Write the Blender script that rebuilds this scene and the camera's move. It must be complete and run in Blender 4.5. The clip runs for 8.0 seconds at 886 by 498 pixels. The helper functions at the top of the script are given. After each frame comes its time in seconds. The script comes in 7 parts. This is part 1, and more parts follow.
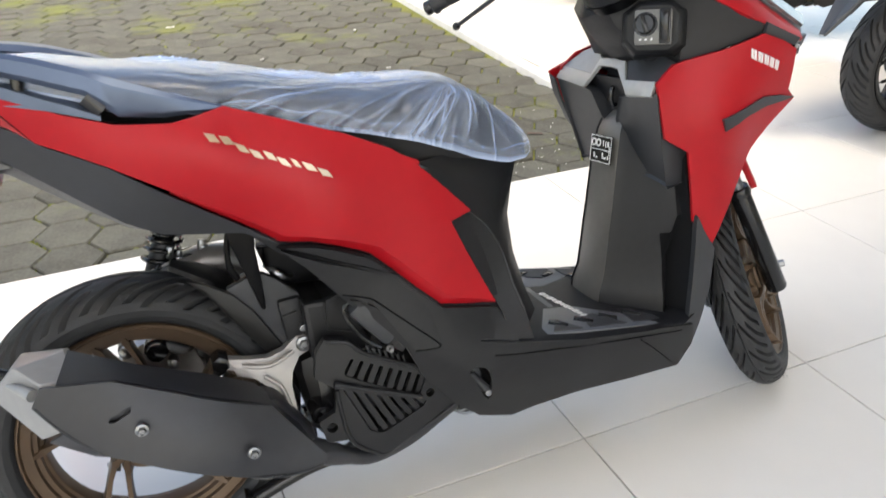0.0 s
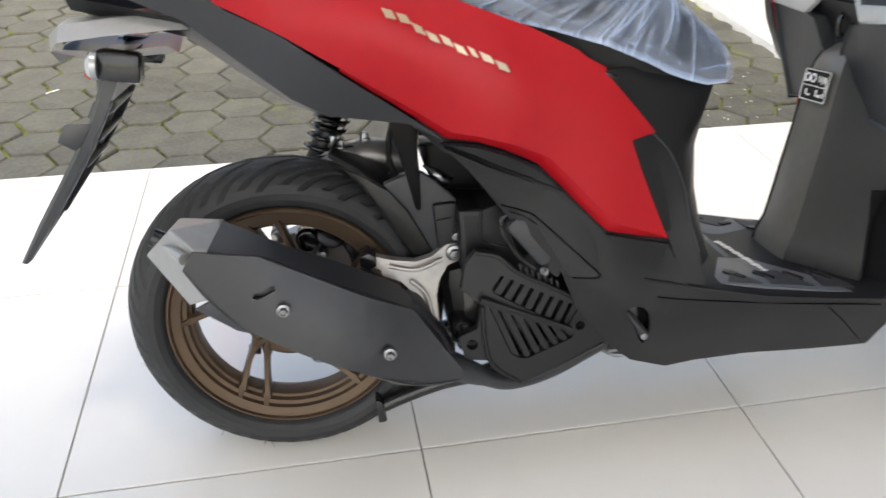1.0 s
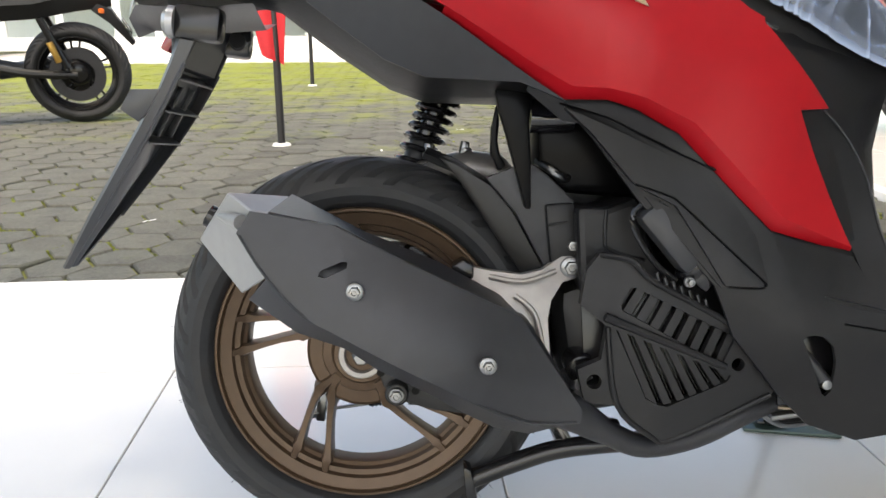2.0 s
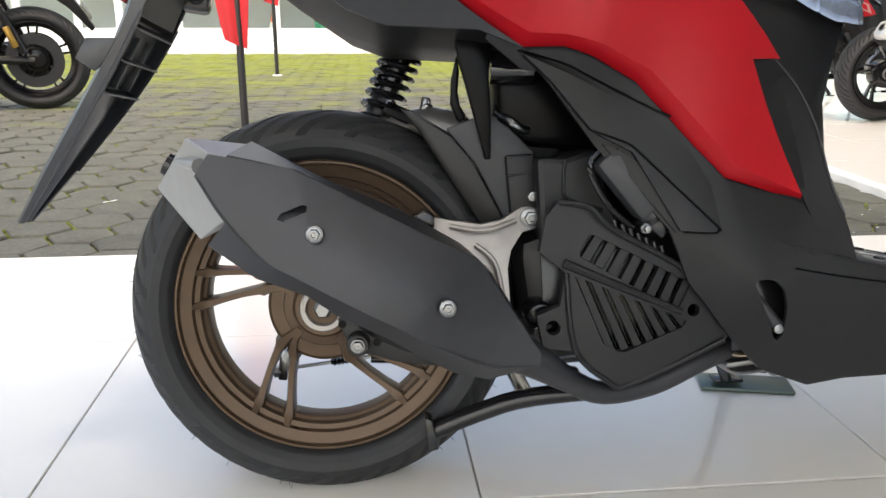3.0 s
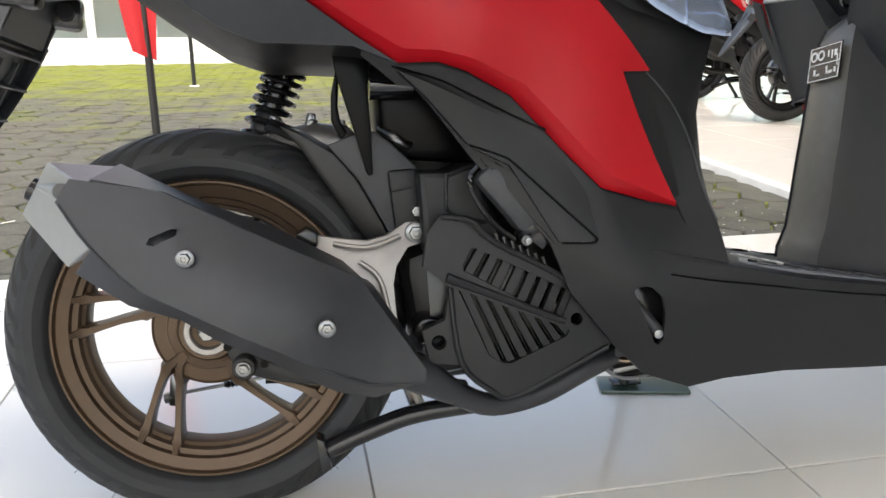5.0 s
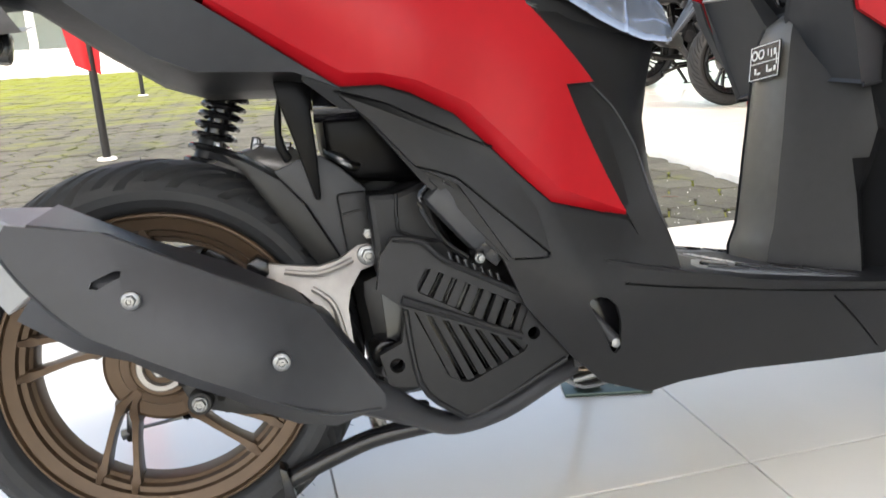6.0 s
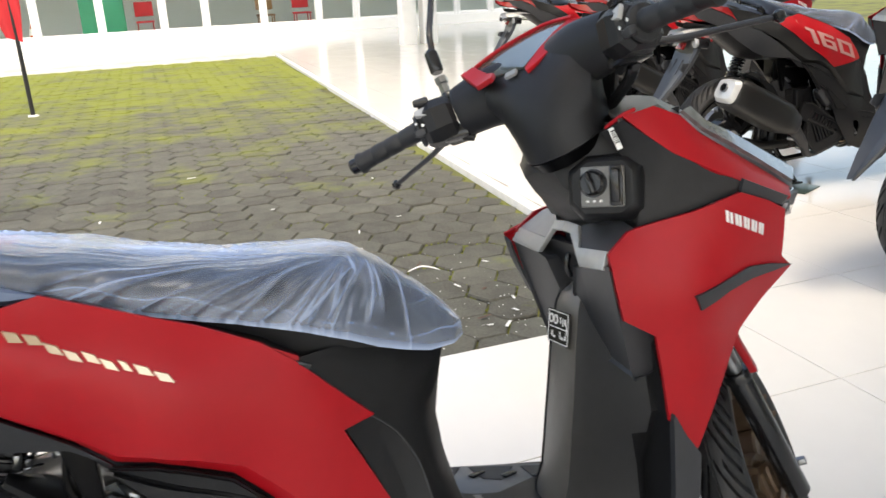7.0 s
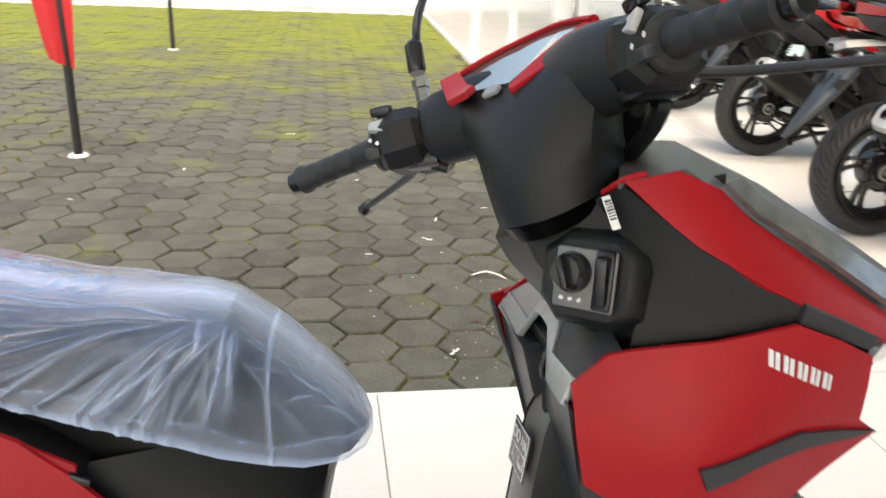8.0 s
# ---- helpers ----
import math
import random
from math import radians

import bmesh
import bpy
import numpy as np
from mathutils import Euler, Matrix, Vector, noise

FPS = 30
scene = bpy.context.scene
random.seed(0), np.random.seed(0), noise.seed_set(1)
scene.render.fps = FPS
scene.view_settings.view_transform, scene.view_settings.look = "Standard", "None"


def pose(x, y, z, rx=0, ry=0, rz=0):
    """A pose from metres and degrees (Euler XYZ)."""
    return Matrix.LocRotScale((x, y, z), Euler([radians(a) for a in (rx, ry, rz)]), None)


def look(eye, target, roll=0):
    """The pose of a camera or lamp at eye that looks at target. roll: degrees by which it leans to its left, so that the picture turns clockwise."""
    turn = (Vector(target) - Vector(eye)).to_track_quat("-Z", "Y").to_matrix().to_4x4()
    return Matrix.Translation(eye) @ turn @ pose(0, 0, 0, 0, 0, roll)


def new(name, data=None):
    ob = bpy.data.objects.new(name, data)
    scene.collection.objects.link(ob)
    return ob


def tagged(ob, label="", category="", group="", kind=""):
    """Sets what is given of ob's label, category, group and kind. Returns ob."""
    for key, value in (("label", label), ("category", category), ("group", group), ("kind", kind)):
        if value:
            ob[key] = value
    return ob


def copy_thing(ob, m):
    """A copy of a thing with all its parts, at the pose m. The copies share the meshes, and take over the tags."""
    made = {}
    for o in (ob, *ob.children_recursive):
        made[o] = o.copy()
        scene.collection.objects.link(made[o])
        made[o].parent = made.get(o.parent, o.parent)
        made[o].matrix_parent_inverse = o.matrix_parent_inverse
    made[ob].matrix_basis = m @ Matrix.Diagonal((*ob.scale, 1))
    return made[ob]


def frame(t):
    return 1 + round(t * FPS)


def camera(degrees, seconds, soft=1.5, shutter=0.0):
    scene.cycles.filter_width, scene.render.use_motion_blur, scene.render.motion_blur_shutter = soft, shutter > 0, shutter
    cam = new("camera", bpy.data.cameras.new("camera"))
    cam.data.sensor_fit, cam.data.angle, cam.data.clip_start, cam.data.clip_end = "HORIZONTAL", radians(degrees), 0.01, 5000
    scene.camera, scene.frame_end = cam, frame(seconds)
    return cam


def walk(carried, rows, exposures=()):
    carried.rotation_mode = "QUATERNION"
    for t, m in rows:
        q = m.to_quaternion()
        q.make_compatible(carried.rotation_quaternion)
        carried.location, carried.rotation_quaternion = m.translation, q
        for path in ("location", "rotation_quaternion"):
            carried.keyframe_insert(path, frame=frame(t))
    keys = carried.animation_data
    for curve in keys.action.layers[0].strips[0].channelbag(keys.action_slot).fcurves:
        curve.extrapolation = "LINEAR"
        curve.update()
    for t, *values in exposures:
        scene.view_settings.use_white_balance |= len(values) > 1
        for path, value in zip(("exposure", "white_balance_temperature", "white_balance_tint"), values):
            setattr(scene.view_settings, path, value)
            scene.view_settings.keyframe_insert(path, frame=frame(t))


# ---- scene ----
cam = camera(58.7, 8.0, shutter=0.2)
PATH = [
    (0, (-0.728, -0.995, 1.1), (-0.035, 0.614, 0.135), -1.0),
    (0.5, (-0.723, -0.987, 1.08), (-0.171, 0.583, -0.03), -0.2),
    (1, (-0.728, -0.942, 1.011), (-0.418, 0.715, -0.065), 0.4),
    (1.2, (-0.731, -0.909, 0.92), (-0.522, 0.817, -0.07), -0.5),
    (2.3, (-0.74, -0.858, 0.604), (-0.62, 1.074, 0.103), -0.3),
    (2.5, (-0.738, -0.858, 0.592), (-0.592, 1.065, 0.063), -0.1),
    (3, (-0.733, -0.88, 0.598), (-0.529, 1.027, 0.031), 0.2),
    (3.5, (-0.73, -0.882, 0.605), (-0.513, 1.018, 0.02), 0.3),
    (4, (-0.722, -0.877, 0.601), (-0.507, 1.022, 0.012), 0.1),
    (4.5, (-0.709, -0.878, 0.605), (-0.422, 1.021, 0.047), 0.2),
    (4.7, (-0.694, -0.881, 0.609), (-0.368, 1.012, 0.053), 0.2),
    (5.8, (-0.654, -0.88, 0.604), (-0.196, 0.989, 0.061), -2.3),
    (6, (-0.658, -0.869, 0.636), (-0.196, 0.992, 0.067), -2.7),
    (6.3, (-0.637, -0.84, 0.75), (-0.146, 1.012, 0.177), -2.9),
    (6.5, (-0.59, -0.833, 0.872), (-0.063, 1.005, 0.285), -3.1),
    (6.8, (-0.514, -0.846, 1.019), (0.077, 0.963, 0.403), -2.7),
    (7, (-0.443, -0.842, 1.065), (0.186, 0.944, 0.421), -2.8),
    (7.5, (-0.301, -0.715, 1.045), (0.346, 1.04, 0.336), 0.3),
    (8, (-0.125, -0.565, 1.065), (0.179, 1.278, 0.351), 2.6),
]
walk(cam, [(t, look(eye, target, roll)) for t, eye, target, roll in PATH], [(0.0, 1.82, 7650, 8), (1.2, 1.84, 7650, 8), (2.5, 1.70, 7650, 8), (4.5, 1.69, 7650, 8), (6.0, 2.08, 7650, 8), (6.5, 2.3, 7650, 8), (7.0, 1.56, 7650, 8), (7.5, 1.49, 7650, 8), (8.0, 1.55, 7900, 7)])

# ---- light ----
world = bpy.data.worlds.new("world")
scene.world = world
world.use_nodes = True
wn = world.node_tree.nodes
sky = wn.new("ShaderNodeTexSky")
sky.sky_type = "NISHITA"
sky.sun_disc = False
sky.sun_elevation, sky.sun_rotation = radians(58), radians(200)
sky.air_density, sky.dust_density = 1.0, 3.0
wn["Background"].inputs["Strength"].default_value = 0.15
world.node_tree.links.new(sky.outputs[0], wn["Background"].inputs[0])
sun_data = bpy.data.lights.new("sun", "SUN")
sun_data.energy, sun_data.angle, sun_data.color = 0.6, radians(14), (1.0, 0.95, 0.88)
sun = new("sun", sun_data)
sun.matrix_world = look((0, 6, 12), (-1.5, 9, 0))


# ---- materials ----
def material(name, color, rough=0.5, metal=0.0, vary=0.12, scale=30.0, bump=0.0, bump_scale=400.0, coat=0.0, second=None, second_scale=3.0, spread=0.0, alpha=1.0, spec=0.5):
    """A procedural surface: two scales of colour variation, rough and bump from noise."""
    m = bpy.data.materials.new(name)
    m.use_nodes = True
    n, l = m.node_tree.nodes, m.node_tree.links
    b = n["Principled BSDF"]
    b.inputs["Roughness"].default_value, b.inputs["Metallic"].default_value = rough, metal
    b.inputs["Coat Weight"].default_value = coat
    b.inputs["Specular IOR Level"].default_value = spec
    b.inputs["Alpha"].default_value = alpha
    co = n.new("ShaderNodeTexCoord")
    fine = n.new("ShaderNodeTexNoise")
    fine.inputs["Scale"].default_value, fine.inputs["Detail"].default_value = scale, 5
    l.new(co.outputs["Object"], fine.inputs["Vector"])
    wide = n.new("ShaderNodeTexNoise")
    wide.inputs["Scale"].default_value, wide.inputs["Detail"].default_value = second_scale, 4
    l.new(co.outputs["Object"], wide.inputs["Vector"])
    add = n.new("ShaderNodeMath")
    add.operation = "ADD"
    l.new(fine.outputs[0], add.inputs[0])
    l.new(wide.outputs[0], add.inputs[1])
    last = add
    if spread:
        info = n.new("ShaderNodeObjectInfo")
        mul = n.new("ShaderNodeMath")
        mul.operation, mul.inputs[1].default_value = "MULTIPLY_ADD", spread
        l.new(info.outputs["Random"], mul.inputs[0])
        l.new(add.outputs[0], mul.inputs[2])
        last = mul
    ramp = n.new("ShaderNodeMapRange")
    ramp.inputs["From Min"].default_value, ramp.inputs["From Max"].default_value = 0.6, 1.4 + spread
    l.new(last.outputs[0], ramp.inputs["Value"])
    mix = n.new("ShaderNodeMix")
    mix.data_type = "RGBA"
    dark = [max(c * (1 - vary), 0) for c in color]
    light = [min(c * (1 + vary), 1) for c in color] if second is None else second
    mix.inputs["A"].default_value, mix.inputs["B"].default_value = (*dark, 1), (*light, 1)
    l.new(ramp.outputs[0], mix.inputs["Factor"])
    l.new(mix.outputs["Result"], b.inputs["Base Color"])
    rr = n.new("ShaderNodeMapRange")
    rr.inputs["To Min"].default_value, rr.inputs["To Max"].default_value = max(rough - 0.06, 0.02), min(rough + 0.06, 1)
    l.new(wide.outputs[0], rr.inputs["Value"])
    l.new(rr.outputs[0], b.inputs["Roughness"])
    if bump:
        tex = n.new("ShaderNodeTexNoise")
        tex.inputs["Scale"].default_value, tex.inputs["Detail"].default_value = bump_scale, 3
        l.new(co.outputs["Object"], tex.inputs["Vector"])
        bp = n.new("ShaderNodeBump")
        bp.inputs["Strength"].default_value, bp.inputs["Distance"].default_value = bump, 0.002
        l.new(tex.outputs[0], bp.inputs["Height"])
        l.new(bp.outputs[0], b.inputs["Normal"])
    return m


RED = material("red_paint", (0.375, 0.006, 0.0125), 0.4, 0, 0.05, 60, 0.02, 900, spec=0.27)
MATT = material("black_plastic", (0.0108, 0.011, 0.0122), 0.42, 0, 0.18, 80, 0.15, 1500, spec=0.31)
SATIN = material("grey_plastic", (0.033, 0.0345, 0.038), 0.45, 0, 0.12, 60, 0.1, 1300, spec=0.4)
GLOSS = material("gloss_black", (0.009, 0.009, 0.010), 0.2, 0, 0.1, 30)
SHEEN = material("wet_gloss_black", (0.006, 0.006, 0.008), 0.08, 0, 0.1, 30, 0.25, 45, spec=0.8)
# Darker than black plastic: puts shade into gaps, bores and the space under the seat.
INK = material("deep_black_shade", (0.0022, 0.0022, 0.0026), 0.3, 0, 0.1, 30, spec=0.1)
GUARD = material("mudguard_plastic", (0.03, 0.032, 0.036), 0.33, 0, 0.15, 50, 0.08, 1200, spec=0.6)
TRIM = material("light_grey_trim", (0.42, 0.42, 0.405), 0.4, 0.3, 0.08, 80, 0.08, 1400)
RUBBER = material("tyre_rubber", (0.0165, 0.0172, 0.019), 0.6, 0, 0.35, 40, 0.15, 500)
BRONZE = material("bronze_alloy", (0.085, 0.053, 0.031), 0.42, 0.45, 0.12, 50, 0.06, 900)
ALLOY = material("cast_aluminium", (0.36, 0.34, 0.32), 0.45, 0.7, 0.15, 60, 0.12, 700)
STEEL = material("zinc_steel", (0.25, 0.255, 0.26), 0.3, 1.0, 0.12, 60)
CAP = material("silver_cap_paint", (0.30, 0.30, 0.295), 0.4, 0.3, 0.08, 70, 0.05, 1200)
PLATE = material("bright_end_plate", (0.62, 0.62, 0.61), 0.35, 0.4, 0.06, 60)
SHIELD = material("muffler_shield_paint", (0.026, 0.027, 0.031), 0.4, 0.1, 0.12, 60, 0.1, 1400, spec=0.5)
ENGINE = material("engine_black", (0.007, 0.007, 0.007), 0.45, 0.1, 0.2, 40, 0.15, 600)
MATGREY = material("rubber_mat_grey", (0.105, 0.112, 0.125), 0.3, 0, 0.15, 60, 0.12, 900)
# The rail's base colour carries the blue of the reflected sky.
RAIL = material("grab_rail_sky_tint", (0.085, 0.11, 0.16), 0.34, 0.7, 0.1, 40)
SEATM = material("seat_vinyl", (0.02, 0.02, 0.022), 0.5, 0, 0.2, 60, 0.2, 800)
WHITE = material("white_print", (0.78, 0.78, 0.76), 0.5, 0, 0.04, 30)
CHROME = material("chrome_letter", (0.58, 0.48, 0.35), 0.3, 1.0, 0.05, 30)
KEYGREY = material("switch_plate_grey", (0.17, 0.168, 0.16), 0.4, 0.2, 0.1, 60)
LENS = material("clear_lens", (0.35, 0.36, 0.37), 0.12, 0.3, 0.2, 60, 0.1, 200, coat=0.6)
LAMPGLASS = material("smoked_lens", (0.13, 0.135, 0.135), 0.1, 0.1, 0.6, 45, 0.15, 120, coat=0.8)
REDLENS = material("red_lens", (0.3, 0.01, 0.012), 0.12, 0, 0.1, 60, coat=0.6)
ORANGE = material("orange_lens", (0.8, 0.16, 0.03), 0.2, 0, 0.1, 60, coat=0.5)
GLASSY = material("instrument_glass", (0.07, 0.08, 0.07), 0.06, 0, 0.3, 20, coat=1.0)
GOLD = material("gold_anodised", (0.5, 0.3, 0.08), 0.35, 0.8, 0.1, 60)
PINK = material("pale_figure_print", (0.42, 0.22, 0.21), 0.5, 0, 0.1, 200)
# Grey lightened to put the light on the tunnel's front into its colour.
TUNNEL = material("tunnel_grey_lit", (0.115, 0.11, 0.1), 0.34, 0, 0.12, 60, 0.1, 1300)
NOSE = material("warm_grey_plastic", (0.085, 0.083, 0.075), 0.4, 0, 0.12, 60, 0.1, 1300)
TILE = material("polished_cream_tile", (0.75, 0.725, 0.68), 0.12, 0, 0.02, 12, coat=0.0, spread=0.25, spec=0.42)
GROUT = material("grout", (0.3, 0.28, 0.25), 0.8, 0, 0.2, 60, 0.2, 300)
KERB = material("white_kerb", (0.7, 0.69, 0.66), 0.5, 0, 0.15, 14, 0.2, 200)
WALLW = material("white_wall_paint", (0.8, 0.8, 0.78), 0.6, 0, 0.03, 6, 0.05, 200)
FRAMEW = material("white_window_frame", (0.82, 0.82, 0.82), 0.35, 0, 0.03, 20)
FLAG = material("red_flag_cloth", (0.6, 0.03, 0.04), 0.8, 0, 0.12, 90, 0.2, 900)
POLE = material("black_pole", (0.03, 0.03, 0.032), 0.4, 0.2, 0.2, 30)
GREENM = material("green_plate", (0.05, 0.08, 0.07), 0.3, 0.2, 0.1, 30)
INDOOR = material("grey_interior", (0.45, 0.46, 0.45), 0.6, 0, 0.1, 3)
CONE = material("orange_cone", (0.75, 0.13, 0.03), 0.5, 0, 0.1, 30)
GREENC = material("green_cabinet", (0.03, 0.28, 0.15), 0.5, 0, 0.1, 20)
LEAF = material("dry_leaf", (0.11, 0.065, 0.045), 0.8, 0, 0.4, 60, 0.2, 300)
WOOD = material("brown_wood", (0.3, 0.16, 0.07), 0.5, 0, 0.3, 30, 0.1, 200)


def moss_material():
    """Earth and moss between and over the pavers, with grey-brown soil and yellow-green growth that thickens at the far side."""
    m = bpy.data.materials.new("moss_and_soil")
    m.use_nodes = True
    n, l = m.node_tree.nodes, m.node_tree.links
    b = n["Principled BSDF"]
    b.inputs["Roughness"].default_value = 0.95
    co = n.new("ShaderNodeTexCoord")
    noise_a = n.new("ShaderNodeTexNoise")
    noise_a.inputs["Scale"].default_value, noise_a.inputs["Detail"].default_value = 1.6, 8
    l.new(co.outputs["Object"], noise_a.inputs["Vector"])
    ramp = n.new("ShaderNodeValToRGB")
    ramp.color_ramp.elements[0].position, ramp.color_ramp.elements[0].color = 0.32, (0.05, 0.045, 0.03, 1)
    ramp.color_ramp.elements[1].position, ramp.color_ramp.elements[1].color = 0.54, (0.15, 0.16, 0.03, 1)
    l.new(noise_a.outputs[0], ramp.inputs[0])
    l.new(ramp.outputs[0], b.inputs["Base Color"])
    return m


MOSS = moss_material()


def paver_material():
    """Weathered concrete with grime, and moss that grows over it in patches, thicker towards the far end of the yard."""
    m = material("mossy_concrete_paver", (0.06, 0.057, 0.047), 0.85, 0, 0.45, 85, 1.0, 300, second=(0.15, 0.15, 0.122), second_scale=9.0, spread=0.38)
    n, l = m.node_tree.nodes, m.node_tree.links
    b = n["Principled BSDF"]
    stone = b.inputs["Base Color"].links[0].from_socket
    geo = n.new("ShaderNodeNewGeometry")
    patch = n.new("ShaderNodeTexNoise")
    patch.inputs["Scale"].default_value, patch.inputs["Detail"].default_value, patch.inputs["Roughness"].default_value = 1.6, 12, 0.72
    l.new(geo.outputs["Position"], patch.inputs["Vector"])
    xyz = n.new("ShaderNodeSeparateXYZ")
    l.new(geo.outputs["Position"], xyz.inputs[0])
    far = n.new("ShaderNodeMapRange")
    far.inputs["From Min"].default_value, far.inputs["From Max"].default_value, far.inputs["To Min"].default_value, far.inputs["To Max"].default_value = 3.0, 9.5, -0.10, 0.19
    l.new(xyz.outputs["Y"], far.inputs["Value"])
    add = n.new("ShaderNodeMath")
    l.new(patch.outputs[0], add.inputs[0])
    l.new(far.outputs[0], add.inputs[1])
    edge = n.new("ShaderNodeMapRange")
    edge.inputs["From Min"].default_value, edge.inputs["From Max"].default_value, edge.inputs["To Max"].default_value = 0.475, 0.70, 0.95
    l.new(add.outputs[0], edge.inputs["Value"])
    mix = n.new("ShaderNodeMix")
    mix.data_type = "RGBA"
    mix.inputs["B"].default_value = (0.19, 0.215, 0.02, 1)
    l.new(edge.outputs[0], mix.inputs["Factor"])
    l.new(stone, mix.inputs["A"])
    l.new(mix.outputs["Result"], b.inputs["Base Color"])
    return m


PAVER = paver_material()


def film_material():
    """Thin milky plastic wrap: hazy, with a glossy skin, denser where the gathered film lies in folds; a top sheen and
    sky blue are put into its colour.
    """
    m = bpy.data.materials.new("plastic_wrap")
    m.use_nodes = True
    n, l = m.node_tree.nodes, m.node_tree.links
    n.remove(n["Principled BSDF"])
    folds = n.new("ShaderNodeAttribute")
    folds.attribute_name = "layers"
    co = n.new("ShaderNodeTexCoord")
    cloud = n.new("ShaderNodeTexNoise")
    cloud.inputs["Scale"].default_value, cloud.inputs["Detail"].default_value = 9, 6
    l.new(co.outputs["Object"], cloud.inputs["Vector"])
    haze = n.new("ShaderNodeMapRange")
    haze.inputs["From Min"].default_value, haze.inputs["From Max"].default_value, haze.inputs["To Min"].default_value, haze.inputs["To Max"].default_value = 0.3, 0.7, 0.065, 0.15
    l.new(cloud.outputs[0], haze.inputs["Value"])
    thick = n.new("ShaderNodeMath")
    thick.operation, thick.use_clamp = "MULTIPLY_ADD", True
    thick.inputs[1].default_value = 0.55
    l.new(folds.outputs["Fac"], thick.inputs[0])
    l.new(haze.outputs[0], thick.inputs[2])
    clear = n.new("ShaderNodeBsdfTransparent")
    milk_and_sky = n.new("ShaderNodeBsdfDiffuse")
    # The blue puts the sky's reflection into the film's colour.
    milk_and_sky.inputs["Color"].default_value = (0.55, 0.68, 0.95, 1)
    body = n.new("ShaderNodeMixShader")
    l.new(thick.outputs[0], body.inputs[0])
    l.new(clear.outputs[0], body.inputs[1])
    l.new(milk_and_sky.outputs[0], body.inputs[2])
    wave = n.new("ShaderNodeTexNoise")
    wave.inputs["Scale"].default_value, wave.inputs["Detail"].default_value = 80, 4
    l.new(co.outputs["Object"], wave.inputs["Vector"])
    bp = n.new("ShaderNodeBump")
    bp.inputs["Strength"].default_value, bp.inputs["Distance"].default_value = 0.4, 0.004
    l.new(wave.outputs[0], bp.inputs["Height"])
    skin_gloss = n.new("ShaderNodeBsdfGlossy")
    skin_gloss.inputs["Color"].default_value, skin_gloss.inputs["Roughness"].default_value = (0.93, 0.96, 1, 1), 0.24
    l.new(bp.outputs[0], skin_gloss.inputs["Normal"])
    fres = n.new("ShaderNodeFresnel")
    fres.inputs["IOR"].default_value = 1.6
    l.new(bp.outputs[0], fres.inputs["Normal"])
    full = n.new("ShaderNodeMixShader")
    l.new(fres.outputs[0], full.inputs[0])
    l.new(body.outputs[0], full.inputs[1])
    l.new(skin_gloss.outputs[0], full.inputs[2])
    l.new(full.outputs[0], n["Material Output"].inputs["Surface"])
    return m


FILM = film_material()


def glass_material():
    m = bpy.data.materials.new("shop_glass")
    m.use_nodes = True
    b = m.node_tree.nodes["Principled BSDF"]
    b.inputs["Base Color"].default_value = (0.9, 0.95, 0.93, 1)
    b.inputs["Roughness"].default_value, b.inputs["Transmission Weight"].default_value, b.inputs["IOR"].default_value = 0.02, 1.0, 1.1
    return m


GLASS = glass_material()


# ---- mesh helpers ----
def mesh_object(name, bm, mat, sharp=32.0):
    bmesh.ops.recalc_face_normals(bm, faces=bm.faces)
    me = bpy.data.meshes.new(name)
    bm.to_mesh(me)
    bm.free()
    me.materials.append(mat)
    me.polygons.foreach_set("use_smooth", [True] * len(me.polygons))
    me.set_sharp_from_angle(angle=radians(sharp))
    return new(name, me)


def part(name, bm, mat, parent, label="", sharp=32.0):
    ob = mesh_object(name, bm, mat, sharp)
    ob.parent = parent
    return tagged(ob, label)


def thing(name, label, category, m=None, group=""):
    ob = new(name)
    ob.empty_display_size = 0.1
    if m is not None:
        ob.matrix_basis = m
    return tagged(ob, label, category, group)


def structure(name, bm, mat, label=""):
    return tagged(mesh_object(name, bm, mat), label, kind="structure")


def bevelled(bm, width=0.003, angle=25.0, segments=2):
    edges = [e for e in bm.edges if len(e.link_faces) == 2 and e.calc_face_angle(0) > radians(angle)]
    if edges:
        bmesh.ops.bevel(bm, geom=edges, offset=width, segments=segments, affect="EDGES", profile=0.5, clamp_overlap=True)
    return bm


def box(size, at=(0, 0, 0), turn=(0, 0, 0), bevel=0.003, bm=None):
    own = bmesh.new()
    bmesh.ops.create_cube(own, size=1, matrix=Matrix.Diagonal((*size, 1)))
    if bevel:
        bevelled(own, bevel)
    own.transform(pose(*at, *turn))
    return join(bm, own)


def join(bm, own):
    """Adds own to bm, when there is one."""
    if bm is None:
        return own
    me = bpy.data.meshes.new("join")
    own.to_mesh(me)
    own.free()
    bm.from_mesh(me)
    bpy.data.meshes.remove(me)
    return bm


def frame_of(a, b):
    a, b = Vector(a), Vector(b)
    return Matrix.Translation(a) @ (b - a).to_track_quat("Z", "Y").to_matrix().to_4x4()


def rod(a, b, r, r2=None, seg=16, bevel=0.0, bm=None):
    own = bmesh.new()
    h = (Vector(b) - Vector(a)).length
    bmesh.ops.create_cone(own, cap_ends=True, segments=seg, radius1=r, radius2=r if r2 is None else r2, depth=h, matrix=Matrix.Translation((0, 0, h / 2)))
    if bevel:
        bevelled(own, bevel, 40)
    own.transform(frame_of(a, b))
    return join(bm, own)


